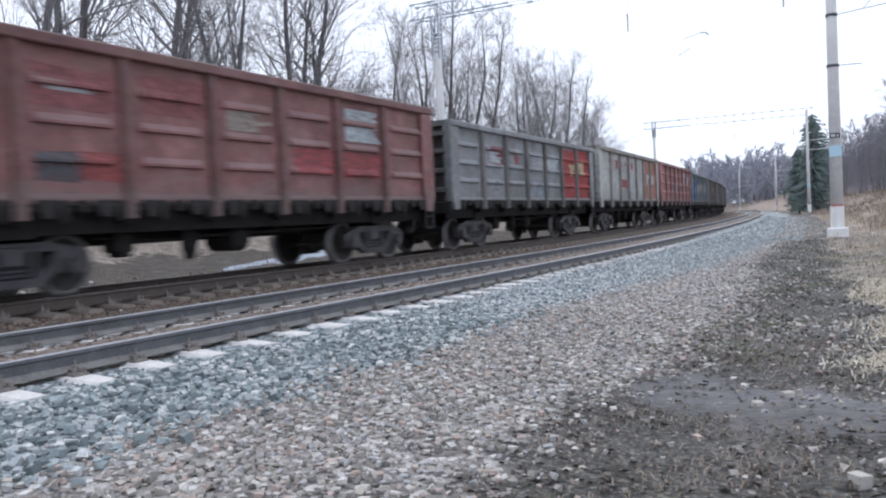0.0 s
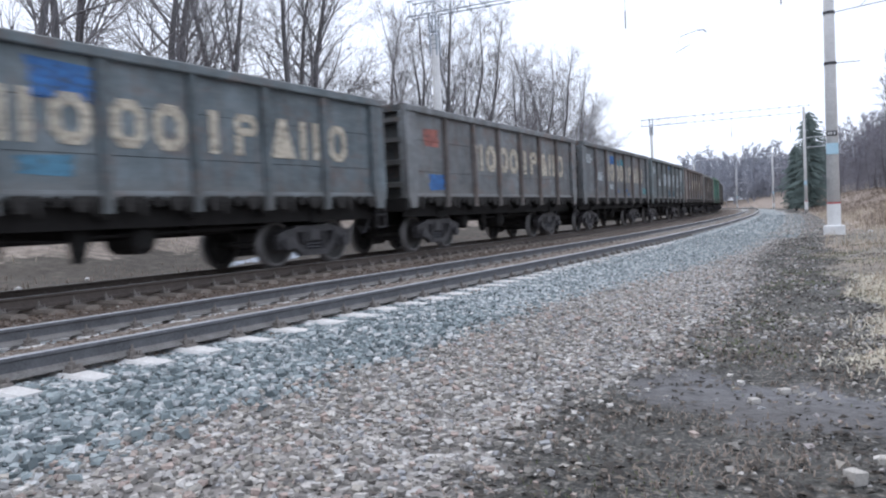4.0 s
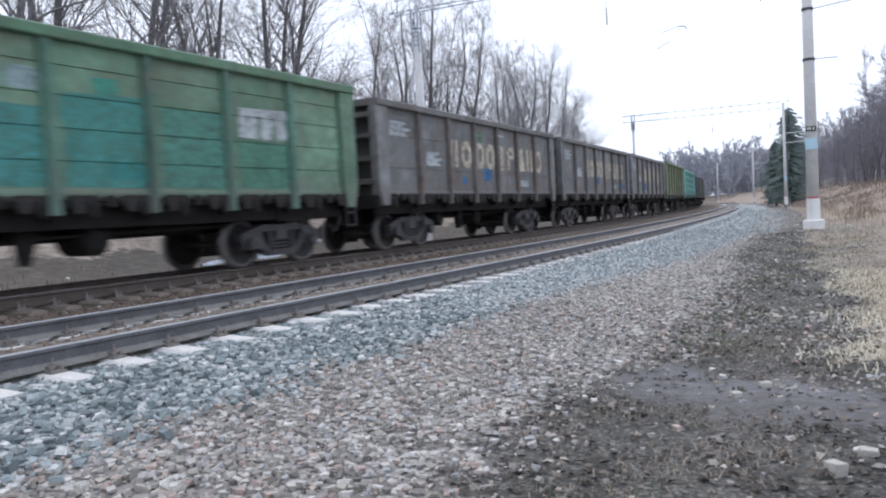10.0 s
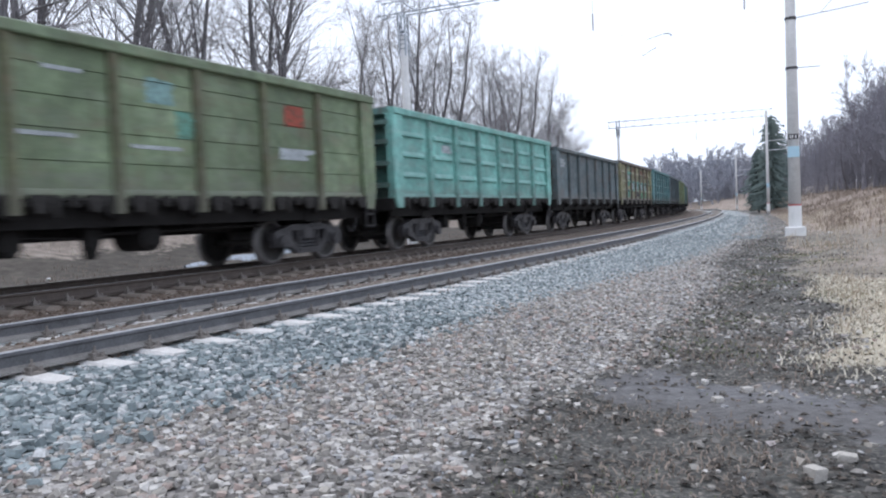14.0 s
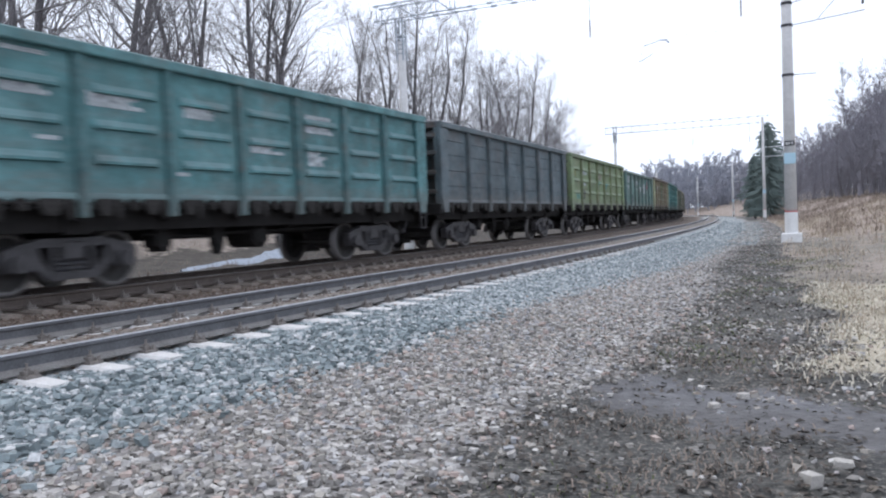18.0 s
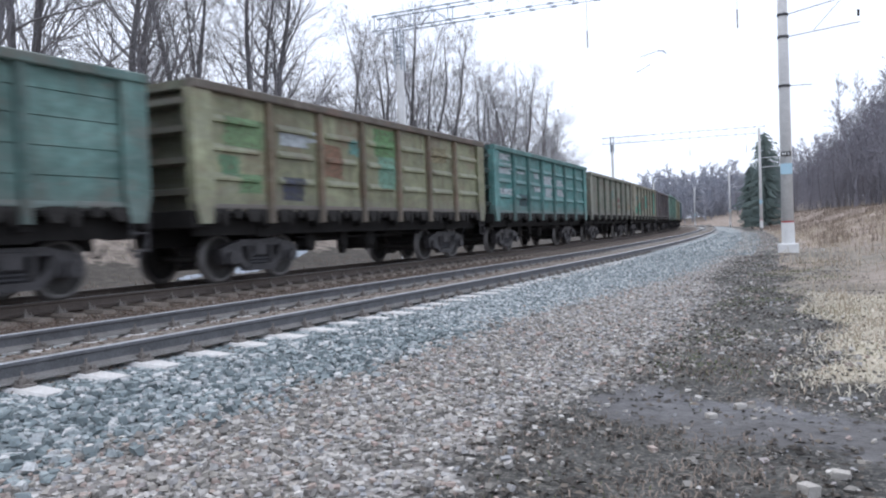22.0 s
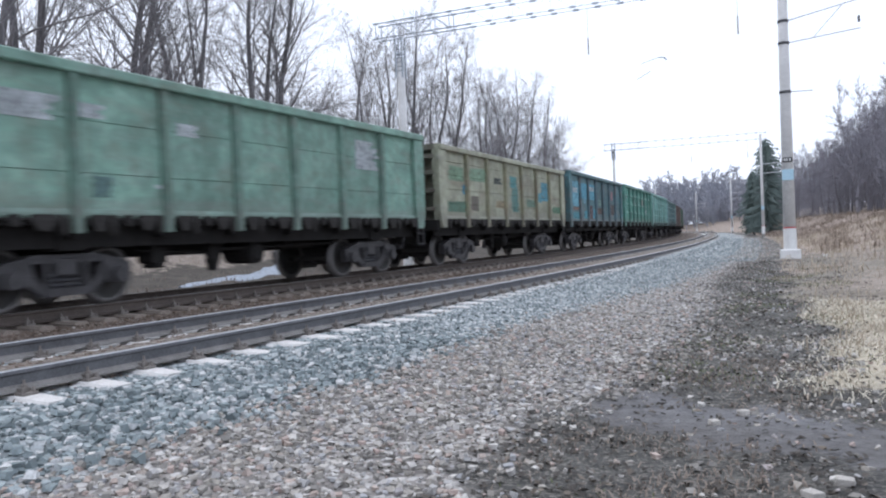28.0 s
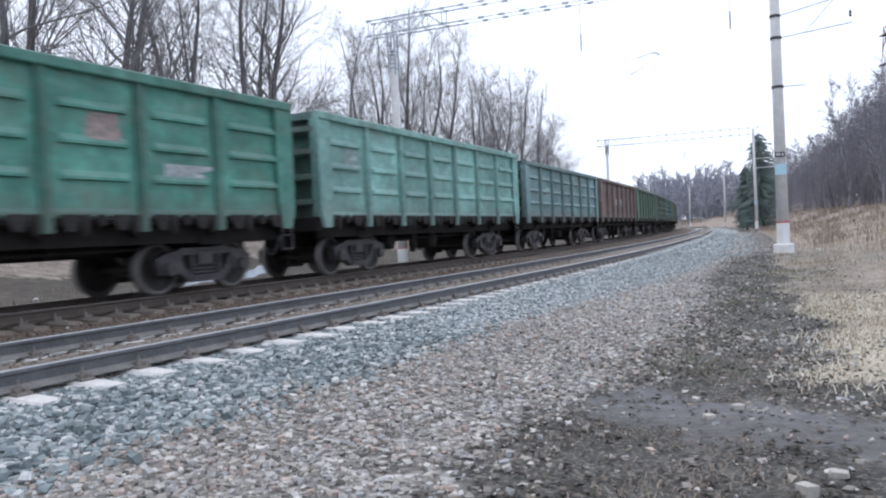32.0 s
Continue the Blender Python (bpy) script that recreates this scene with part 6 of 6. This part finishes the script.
fleet_wagon("plated", (0.115, 0.238, 0.145), 0.25, "green, teal-graffitied", [("patch", -6.00, -4.45, 1.43, 3.30, (0.13, 0.34, 0.40)), ("print", -5.92, 2.92, 1.44, 2, WHITE), ("print", -5.73, 2.43, 0.78, 1, WHITE), ("patch", -4.09, -2.71, 2.63, 3.09, (0.12, 0.39, 0.45)), ("print", -3.71, 2.82, 0.90, 2, WHITE), ("patch", -4.20, -2.71, 1.43, 1.99, (0.085, 0.09, 0.125)), ("patch", -3.48, -3.00, 2.24, 2.55, (0.11, 0.32, 0.30)), ("patch", -2.09, -1.64, 2.69, 2.99, (0.36, 0.48, 0.52)), ("patch", -1.41, -0.99, 2.67, 2.95, (0.36, 0.48, 0.52)), ("patch", -2.35, -0.97, 1.43, 2.47, (0.075, 0.31, 0.29)), ("patch", -0.64, 0.77, 1.43, 2.70, (0.075, 0.31, 0.28)), ("patch", -0.09, 0.37, 2.71, 2.92, (0.07, 0.36, 0.27)), ("patch", 0.13, 0.77, 1.52, 1.79, (0.07, 0.40, 0.38)), ("patch", 1.12, 2.51, 1.43, 2.65, (0.10, 0.30, 0.24)), ("patch", 2.88, 4.25, 1.43, 2.22, (0.10, 0.28, 0.20)), ("patch", 2.93, 3.38, 2.27, 2.77, WHITE, 0.02), ("patch", 3.53, 3.81, 2.27, 2.78, WHITE, 0.02), ("patch", 3.93, 4.25, 2.27, 2.79, WHITE, 0.02), ("patch", 2.95, 4.25, 2.68, 2.80, WHITE, 0.02)], (0.08, 0.20, 0.15), (0.10, 0.215, 0.13))
fleet_wagon("smooth", (0.15, 0.152, 0.15), 0.5, "rusty brown", [("patch", -0.15, 0.46, 1.71, 2.08, SKYB), ("patch", -1.69, -1.46, 1.59, 1.80, SKYB), ("patch", -0.51, -0.19, 2.81, 3.10, (0.1, 0.27, 0.17)), ("print", 1.18, 3.08, 0.48, 1, WHITE), ("print", 2.99, 1.71, 1.00, 2, WHITE), NAME, DATA, ("print", -3.9, 2.35, 0.9, 3)], (0.118, 0.105, 0.10), (0.15, 0.15, 0.15))
fleet_wagon("smooth", (0.15, 0.155, 0.16), 0.4, "weathered grey", [("patch", -0.53, -0.05, 1.75, 2.11, SKYB), ("patch", -0.50, -0.14, 3.05, 3.26, (0.12, 0.36, 0.5)), ("patch", 4.90, 5.55, 1.57, 1.81, SKYB), ("print", 2.78, 1.72, 1.05, 2, WHITE), NAME, DATA, ("print", -3.9, 2.35, 0.9, 3)], (0.115, 0.106, 0.102))
fleet_wagon("smooth", (0.185, 0.19, 0.20), 0.4, "weathered blue-grey", [("patch", -2.23, -1.30, 1.62, 1.94, SKYB), ("patch", -1.79, -1.27, 2.91, 3.13, (0.13, 0.17, 0.28)), ("patch", 2.85, 3.97, 1.67, 1.84, (0.14, 0.19, 0.28)), NAME, DATA, ("print", -3.9, 2.35, 0.9, 3)], (0.115, 0.104, 0.10))
fleet_wagon("plated", (0.155, 0.218, 0.108), 0.25, "olive-green", [("patch", -0.23, 0.36, 2.71, 3.08, (0.3, 0.5, 0.5)), ("patch", 0.38, 0.77, 2.23, 2.64, (0.17, 0.4, 0.32)), ("print", -0.56, 2.02, 1.35, 1, WHITE), ("print", -2.54, 2.10, 1.28, 1, WHITE), ("patch", 3.28, 3.88, 2.61, 3.04, (0.45, 0.1, 0.07)), ("print", 3.10, 2.16, 1.24, 2, WHITE), ("print", -2.04, 2.98, 0.72, 1, WHITE)], (0.14, 0.15, 0.08))
fleet_wagon("ribbed", (0.15, 0.43, 0.37), 0.15, "bright teal", [("print", -3.48, 2.7, 0.7, 2)])
fleet_wagon("plated", (0.085, 0.125, 0.135), 0.25, "dark slate-blue", [DATA])
fleet_wagon("ribbed", (0.235, 0.225, 0.105), 0.42, "olive, turquoise-graffitied", [("patch", -3.98, -3.09, 3.15, 3.30, (0.1, 0.22, 0.19)), ("patch", -4.25, -2.71, 2.49, 3.04, (0.2, 0.48, 0.39)), ("print", -4.29, 2.87, 1.45, 3, WHITE), ("patch", -4.25, -2.98, 2.16, 2.40, (0.16, 0.42, 0.34)), ("patch", -4.24, -3.66, 1.58, 2.04, (0.06, 0.065, 0.1)), ("patch", -3.67, -2.97, 1.47, 1.93, (0.16, 0.42, 0.33)), ("patch", -2.47, -1.02, 1.85, 2.46, (0.17, 0.36, 0.32)), ("print", -2.32, 2.27, 1.13, 3, WHITE), ("patch", -2.48, -1.90, 1.43, 1.78, (0.15, 0.33, 0.22)), ("patch", -2.33, -0.97, 3.05, 3.30, (0.23, 0.12, 0.075)), ("patch", -0.74, 0.76, 1.89, 2.47, (0.15, 0.36, 0.31)), ("print", -0.59, 2.27, 1.17, 3, WHITE), ("patch", -0.63, 0.71, 1.52, 1.81, (0.06, 0.065, 0.1)), ("patch", 1.20, 2.50, 1.96, 2.46, (0.15, 0.34, 0.3)), ("print", 1.34, 2.30, 1.05, 3, WHITE), ("patch", 1.16, 2.45, 1.44, 1.79, (0.15, 0.36, 0.22)), ("patch", 2.93, 4.06, 1.88, 2.44, (0.15, 0.33, 0.29)), ("print", 3.10, 2.27, 0.83, 3, WHITE), ("patch", 2.94, 4.01, 1.48, 1.83, (0.15, 0.34, 0.22)), ("patch", 1.51, 2.42, 2.87, 3.20, (0.23, 0.11, 0.08)), ("patch", 3.11, 3.88, 2.72, 3.23, (0.22, 0.11, 0.08)), ("patch", 4.86, 5.86, 2.30, 2.69, (0.17, 0.25, 0.18))], (0.15, 0.135, 0.105), (0.12, 0.10, 0.085))
fleet_wagon("ribbed", (0.058, 0.195, 0.205), 0.2, "blue-teal", [("print", -5.52, 3.23, 0.77, 1, WHITE), ("print", -5.56, 2.85, 0.79, 2, WHITE), ("print", -4.17, 2.80, 1.18, 2, WHITE), ("print", -2.22, 2.81, 0.68, 2, WHITE), ("print", -0.55, 2.34, 1.12, 2, WHITE), ("print", 1.23, 2.99, 0.97, 3, WHITE), ("print", 1.28, 2.33, 0.75, 3, WHITE), ("print", -5.05, 2.12, 0.39, 1, WHITE), ("print", -2.47, 1.71, 0.41, 1, WHITE), ("print", -3.41, 2.36, 0.45, 1, WHITE)])
fleet_wagon("plated", (0.068, 0.105, 0.12), 0.15, "dark slate-grey", [])
fleet_wagon("ribbed", (0.168, 0.245, 0.108), 0.28, "light olive-green", [("print", -4.34, 2.84, 1.48, 2, WHITE), ("print", -3.75, 2.35, 0.41, 2, WHITE), ("patch", -6.00, -5.33, 2.59, 2.84, (0.3, 0.28, 0.1)), ("patch", -4.17, -3.63, 1.59, 2.03, (0.1, 0.1, 0.105)), ("patch", -5.32, -4.58, 1.57, 1.79, (0.2, 0.4, 0.34)), ("patch", -0.76, -0.28, 2.18, 2.50, (0.16, 0.4, 0.38)), ("patch", 1.10, 1.75, 2.12, 2.37, (0.16, 0.4, 0.38)), ("patch", -0.42, 0.36, 2.51, 2.81, (0.34, 0.33, 0.26))], (0.19, 0.24, 0.12))
fleet_wagon("plated", (0.095, 0.20, 0.175), 0.34, "dark teal", [("print", -5.75, 3.13, 1.43, 3, WHITE), ("print", -5.71, 2.55, 0.79, 2, WHITE), ("patch", -3.85, -3.33, 1.53, 2.07, (0.06, 0.065, 0.1)), ("print", -3.43, 2.94, 0.59, 1, WHITE), ("print", -1.92, 2.94, 0.87, 2, WHITE), ("print", -1.80, 2.43, 0.71, 1, WHITE), ("print", -0.14, 2.60, 0.92, 3, WHITE), ("print", 1.63, 2.83, 1.01, 5, WHITE), ("patch", 2.98, 3.72, 2.54, 3.09, (0.46, 0.09, 0.17)), ("patch", -5.83, -5.19, 1.54, 1.85, (0.14, 0.33, 0.27))])
fleet_wagon("ribbed", (0.215, 0.22, 0.115), 0.55, "mustard-olive", [("patch", -5.63, -4.50, 2.43, 2.96, (0.19, 0.31, 0.16)), ("patch", -5.75, -5.23, 1.91, 2.27, (0.16, 0.3, 0.18)), ("print", -3.95, 2.88, 1.28, 3, WHITE), ("patch", -0.25, 0.77, 2.63, 3.27, (0.16, 0.31, 0.14)), ("patch", -0.09, 0.77, 1.86, 2.64, (0.2, 0.38, 0.29)), ("patch", -3.93, -3.23, 1.51, 1.97, (0.06, 0.065, 0.1)), ("patch", -2.51, -1.72, 2.03, 2.72, (0.27, 0.15, 0.1)), ("patch", -5.25, -4.57, 1.64, 1.97, (0.19, 0.32, 0.17)), ("patch", 2.77, 3.82, 2.67, 3.07, (0.3, 0.26, 0.16)), ("patch", -1.39, -0.97, 2.57, 2.91, (0.15, 0.33, 0.3))], (0.17, 0.13, 0.08), (0.11, 0.09, 0.07))
fleet_wagon("ribbed", (0.055, 0.205, 0.19), 0.15, "deep teal", [("print", -5.73, 3.23, 1.12, 2, WHITE), ("print", -5.80, 2.93, 1.53, 3, WHITE), ("print", -5.81, 2.08, 1.48, 2, WHITE), ("print", -3.80, 2.71, 1.08, 1, WHITE), ("print", -1.73, 2.77, 0.80, 2, WHITE), ("print", -1.77, 2.29, 0.87, 2, WHITE), ("print", -0.42, 2.71, 1.24, 3, WHITE), ("print", -0.22, 2.27, 1.00, 3, WHITE), ("print", 1.52, 2.64, 1.07, 5, WHITE), ("patch", -3.69, -2.71, 1.57, 1.98, (0.06, 0.1, 0.11))])
fleet_wagon("plated", (0.205, 0.21, 0.155), 0.4, "grey-olive", [("patch", -0.14, 0.13, 2.31, 2.78, (0.14, 0.36, 0.36)), ("patch", 1.24, 2.24, 2.09, 2.35, (0.24, 0.11, 0.1)), ("patch", 1.22, 2.28, 1.76, 1.97, (0.26, 0.16, 0.12)), ("patch", 4.45, 6.02, 1.71, 1.98, (0.37, 0.31, 0.22)), ("patch", 1.21, 2.03, 1.48, 1.69, (0.33, 0.29, 0.2)), ("patch", 2.81, 3.67, 1.84, 2.03, (0.3, 0.25, 0.19))], (0.12, 0.15, 0.11))
fleet_wagon("plated", (0.27, 0.25, 0.17), 0.4, "beige, green-daubed", [("patch", -5.67, -4.45, 1.50, 1.97, (0.09, 0.42, 0.29)), ("patch", -6.00, -5.71, 1.43, 1.50, (0.09, 0.42, 0.29)), ("patch", -3.52, -2.79, 1.60, 2.26, (0.13, 0.38, 0.28)), ("patch", -0.39, 0.74, 1.92, 2.86, (0.14, 0.47, 0.38)), ("patch", 4.56, 6.02, 1.53, 3.25, (0.14, 0.46, 0.38)), ("patch", -5.00, -4.45, 2.41, 2.70, (0.14, 0.38, 0.38)), ("patch", -2.51, -0.97, 1.67, 2.70, (0.22, 0.15, 0.12)), ("patch", 1.06, 2.14, 2.15, 2.43, (0.3, 0.14, 0.11)), ("patch", -3.80, -2.71, 1.43, 1.52, (0.1, 0.36, 0.22))], (0.15, 0.17, 0.12))
fleet_wagon("smooth", (0.105, 0.085, 0.09), 0.35, "dark brown", [("print", -3.57, 2.5, 0.8, 3)])
fleet_wagon("smooth", (0.155, 0.305, 0.235), 0.18, "pale green", [("print", -5.49, 2.93, 0.94, 3, WHITE), ("print", -4.23, 2.89, 0.53, 2, WHITE), ("print", -2.30, 2.80, 0.48, 2, WHITE), ("patch", -4.04, -3.70, 1.58, 1.93, (0.11, 0.19, 0.19)), ("print", 3.25, 3.04, 1.13, 5, WHITE), ("print", -2.83, 1.76, 0.27, 1, WHITE)])
fleet_wagon("plated", (0.315, 0.325, 0.22), 0.3, "pale beige, green-patched", [("patch", -5.60, -4.55, 2.49, 2.92, (0.24, 0.38, 0.26)), ("patch", -4.65, -4.45, 2.10, 2.40, (0.09, 0.31, 0.44)), ("patch", -5.90, -4.46, 1.54, 1.85, (0.12, 0.23, 0.17)), ("patch", -4.03, -2.71, 2.53, 2.96, (0.27, 0.42, 0.3)), ("patch", -3.98, -3.37, 1.60, 2.05, (0.17, 0.15, 0.13)), ("print", -1.88, 2.70, 0.85, 2, (0.15, 0.17, 0.16)), ("patch", -0.31, 0.41, 2.47, 2.90, (0.12, 0.36, 0.37)), ("patch", -0.14, 0.54, 1.63, 2.45, (0.12, 0.28, 0.26)), ("patch", 3.37, 4.25, 2.10, 2.84, (0.13, 0.38, 0.48)), ("patch", 2.98, 3.36, 2.03, 2.41, (0.12, 0.37, 0.46)), ("patch", 4.87, 6.02, 1.62, 1.91, (0.14, 0.29, 0.19)), ("patch", -1.75, -0.97, 1.72, 1.96, (0.36, 0.3, 0.2)), ("patch", 1.51, 2.51, 1.81, 2.10, (0.17, 0.28, 0.22))], (0.25, 0.25, 0.16))
fleet_wagon("smooth", (0.045, 0.15, 0.168), 0.3, "blue-teal, graffitied", [("patch", -5.86, -4.45, 1.98, 3.09, (0.22, 0.51, 0.63)), ("print", -5.71, 2.74, 1.26, 2, WHITE), ("patch", -3.97, -2.71, 2.36, 3.05, (0.15, 0.45, 0.6)), ("patch", -2.25, -0.97, 2.37, 3.07, (0.18, 0.49, 0.63)), ("print", -2.07, 2.91, 1.24, 2, WHITE), ("patch", -3.40, -3.06, 2.16, 2.39, (0.24, 0.48, 0.58)), ("patch", -5.89, -4.45, 1.43, 1.70, (0.11, 0.36, 0.42)), ("patch", -5.69, -4.45, 1.81, 1.94, (0.33, 0.2, 0.16)), ("patch", -3.40, -2.71, 1.45, 1.80, (0.12, 0.38, 0.45)), ("patch", -2.16, -1.48, 1.43, 2.05, (0.17, 0.1, 0.1)), ("patch", -1.42, -0.97, 1.47, 1.92, (0.14, 0.42, 0.54)), ("patch", 3.31, 3.97, 2.44, 2.94, (0.42, 0.27, 0.29)), ("patch", 0.03, 0.59, 2.10, 2.38, (0.28, 0.42, 0.36)), ("patch", -0.28, 0.77, 1.66, 2.01, (0.19, 0.13, 0.11)), ("patch", 2.97, 4.25, 1.65, 2.25, (0.15, 0.13, 0.125))], (0.06, 0.13, 0.16))
fleet_wagon("ribbed", (0.05, 0.25, 0.19), 0.15, "bright green", [("print", -5.85, 2.89, 1.42, 2, WHITE), ("print", -5.85, 1.71, 0.38, 1, WHITE), ("patch", -3.92, -3.32, 1.61, 1.93, (0.08, 0.12, 0.11)), ("patch", 1.62, 2.25, 2.42, 2.80, (0.44, 0.34, 0.33)), ("print", 3.13, 2.09, 1.25, 2, WHITE)])
fleet_wagon("ribbed", (0.17, 0.40, 0.35), 0.15, "pale teal", [("patch", -5.24, -4.78, 2.4, 2.8, (0.4, 0.5, 0.5))])
fleet_wagon("ribbed", (0.13, 0.26, 0.26), 0.2, "grey-teal", [("print", -3.39, 2.5, 1.0, 3)])
fleet_wagon("plated", (0.17, 0.115, 0.10), 0.45, "rusty brown", [("print", -1.5, 2.4, 1.1, 3), ("print", 0.38, 2.4, 1.0, 3)])
fleet_wagon("plated", (0.085, 0.17, 0.11), 0.25, "dark green", [])
fleet_wagon("ribbed", (0.10, 0.15, 0.12), 0.3, "dark grey-green", [])
fleet_wagon("ribbed", (0.09, 0.21, 0.19), 0.25, "dark teal", [])
fleet_wagon("plated", (0.19, 0.17, 0.12), 0.35, "olive-brown", [])
fleet_wagon("ribbed", (0.09, 0.24, 0.17), 0.2, "green", [])
fleet_wagon("smooth", (0.15, 0.14, 0.135), 0.4, "grey-brown", [])
fleet_wagon("ribbed", (0.25, 0.09, 0.075), 0.3, "brown-red", [])
fleet_wagon("plated", (0.11, 0.125, 0.13), 0.3, "slate-grey", [])
fleet_wagon("ribbed", (0.10, 0.25, 0.23), 0.25, "teal", [])
fleet_wagon("plated", (0.20, 0.22, 0.12), 0.3, "olive-green", [])
fleet_wagon("ribbed", (0.09, 0.23, 0.17), 0.25, "green", [])
# some builds of wagon have higher sides: metres above the usual, by number in the train
HIGHER = {1: 0.17, 3: 0.21, 4: 0.17, 5: 0.05, 6: 0.10, 7: 0.12, 8: 0.13, 9: 0.10, 10: 0.10, 11: 0.25, 12: 0.12, 13: 0.10, 14: 0.12, 15: 0.24, 16: 0.12,
          18: 0.13, 19: 0.18, 20: 0.17, 21: 0.17, 23: 0.13, 24: 0.16, 28: 0.12, 30: 0.13, 31: 0.16, 32: 0.14}
TRAIN = []
for number, (style, base, rust, words, marks, *paints) in enumerate(FLEET):
    TRAIN.append(wagon(style, base, rust, words + " " + OLD, marks, *paints, extra=HIGHER.get(number, 0.0)))


def travel(t):
    """Metres along the far track of the front end of wagon number 0; the train slows a little."""
    return 3.144 - 14.5517 * t + 0.03907 * t * t + 0.0001368 * t**3 + 0.45 * math.exp(-t / 7)


def wagon_pose(number, t):
    c = 13.92 * number + travel(t) + HALF
    a, b = [Vector((np.interp(c + d, ARC, FARX), np.interp(c + d, ARC, FARY), LIFT)) for d in (-BASE, BASE)]
    return pose(*((a + b) / 2), 0, 0, math.degrees(math.atan2(b.y - a.y, b.x - a.x)))


def motions():
    for n, ob in enumerate(TRAIN):
        walk(ob, [(t, wagon_pose(n - 1, t)) for t in range(33)])
    first = WHEELSETS[0]
    rows = []
    for f in range(32 * FPS + 1):
        turned = (travel(f / FPS) - travel(0)) / WHEEL_R
        rows.append((f / FPS, Matrix.Rotation(turned, 4, "Y")))
    walk(first, rows)
    for ws in WHEELSETS[1:]:
        ws.rotation_mode = "QUATERNION"
        ws.animation_data_create()
        ws.animation_data.action = first.animation_data.action
        ws.animation_data.action_slot = first.animation_data.action_slot


motions()
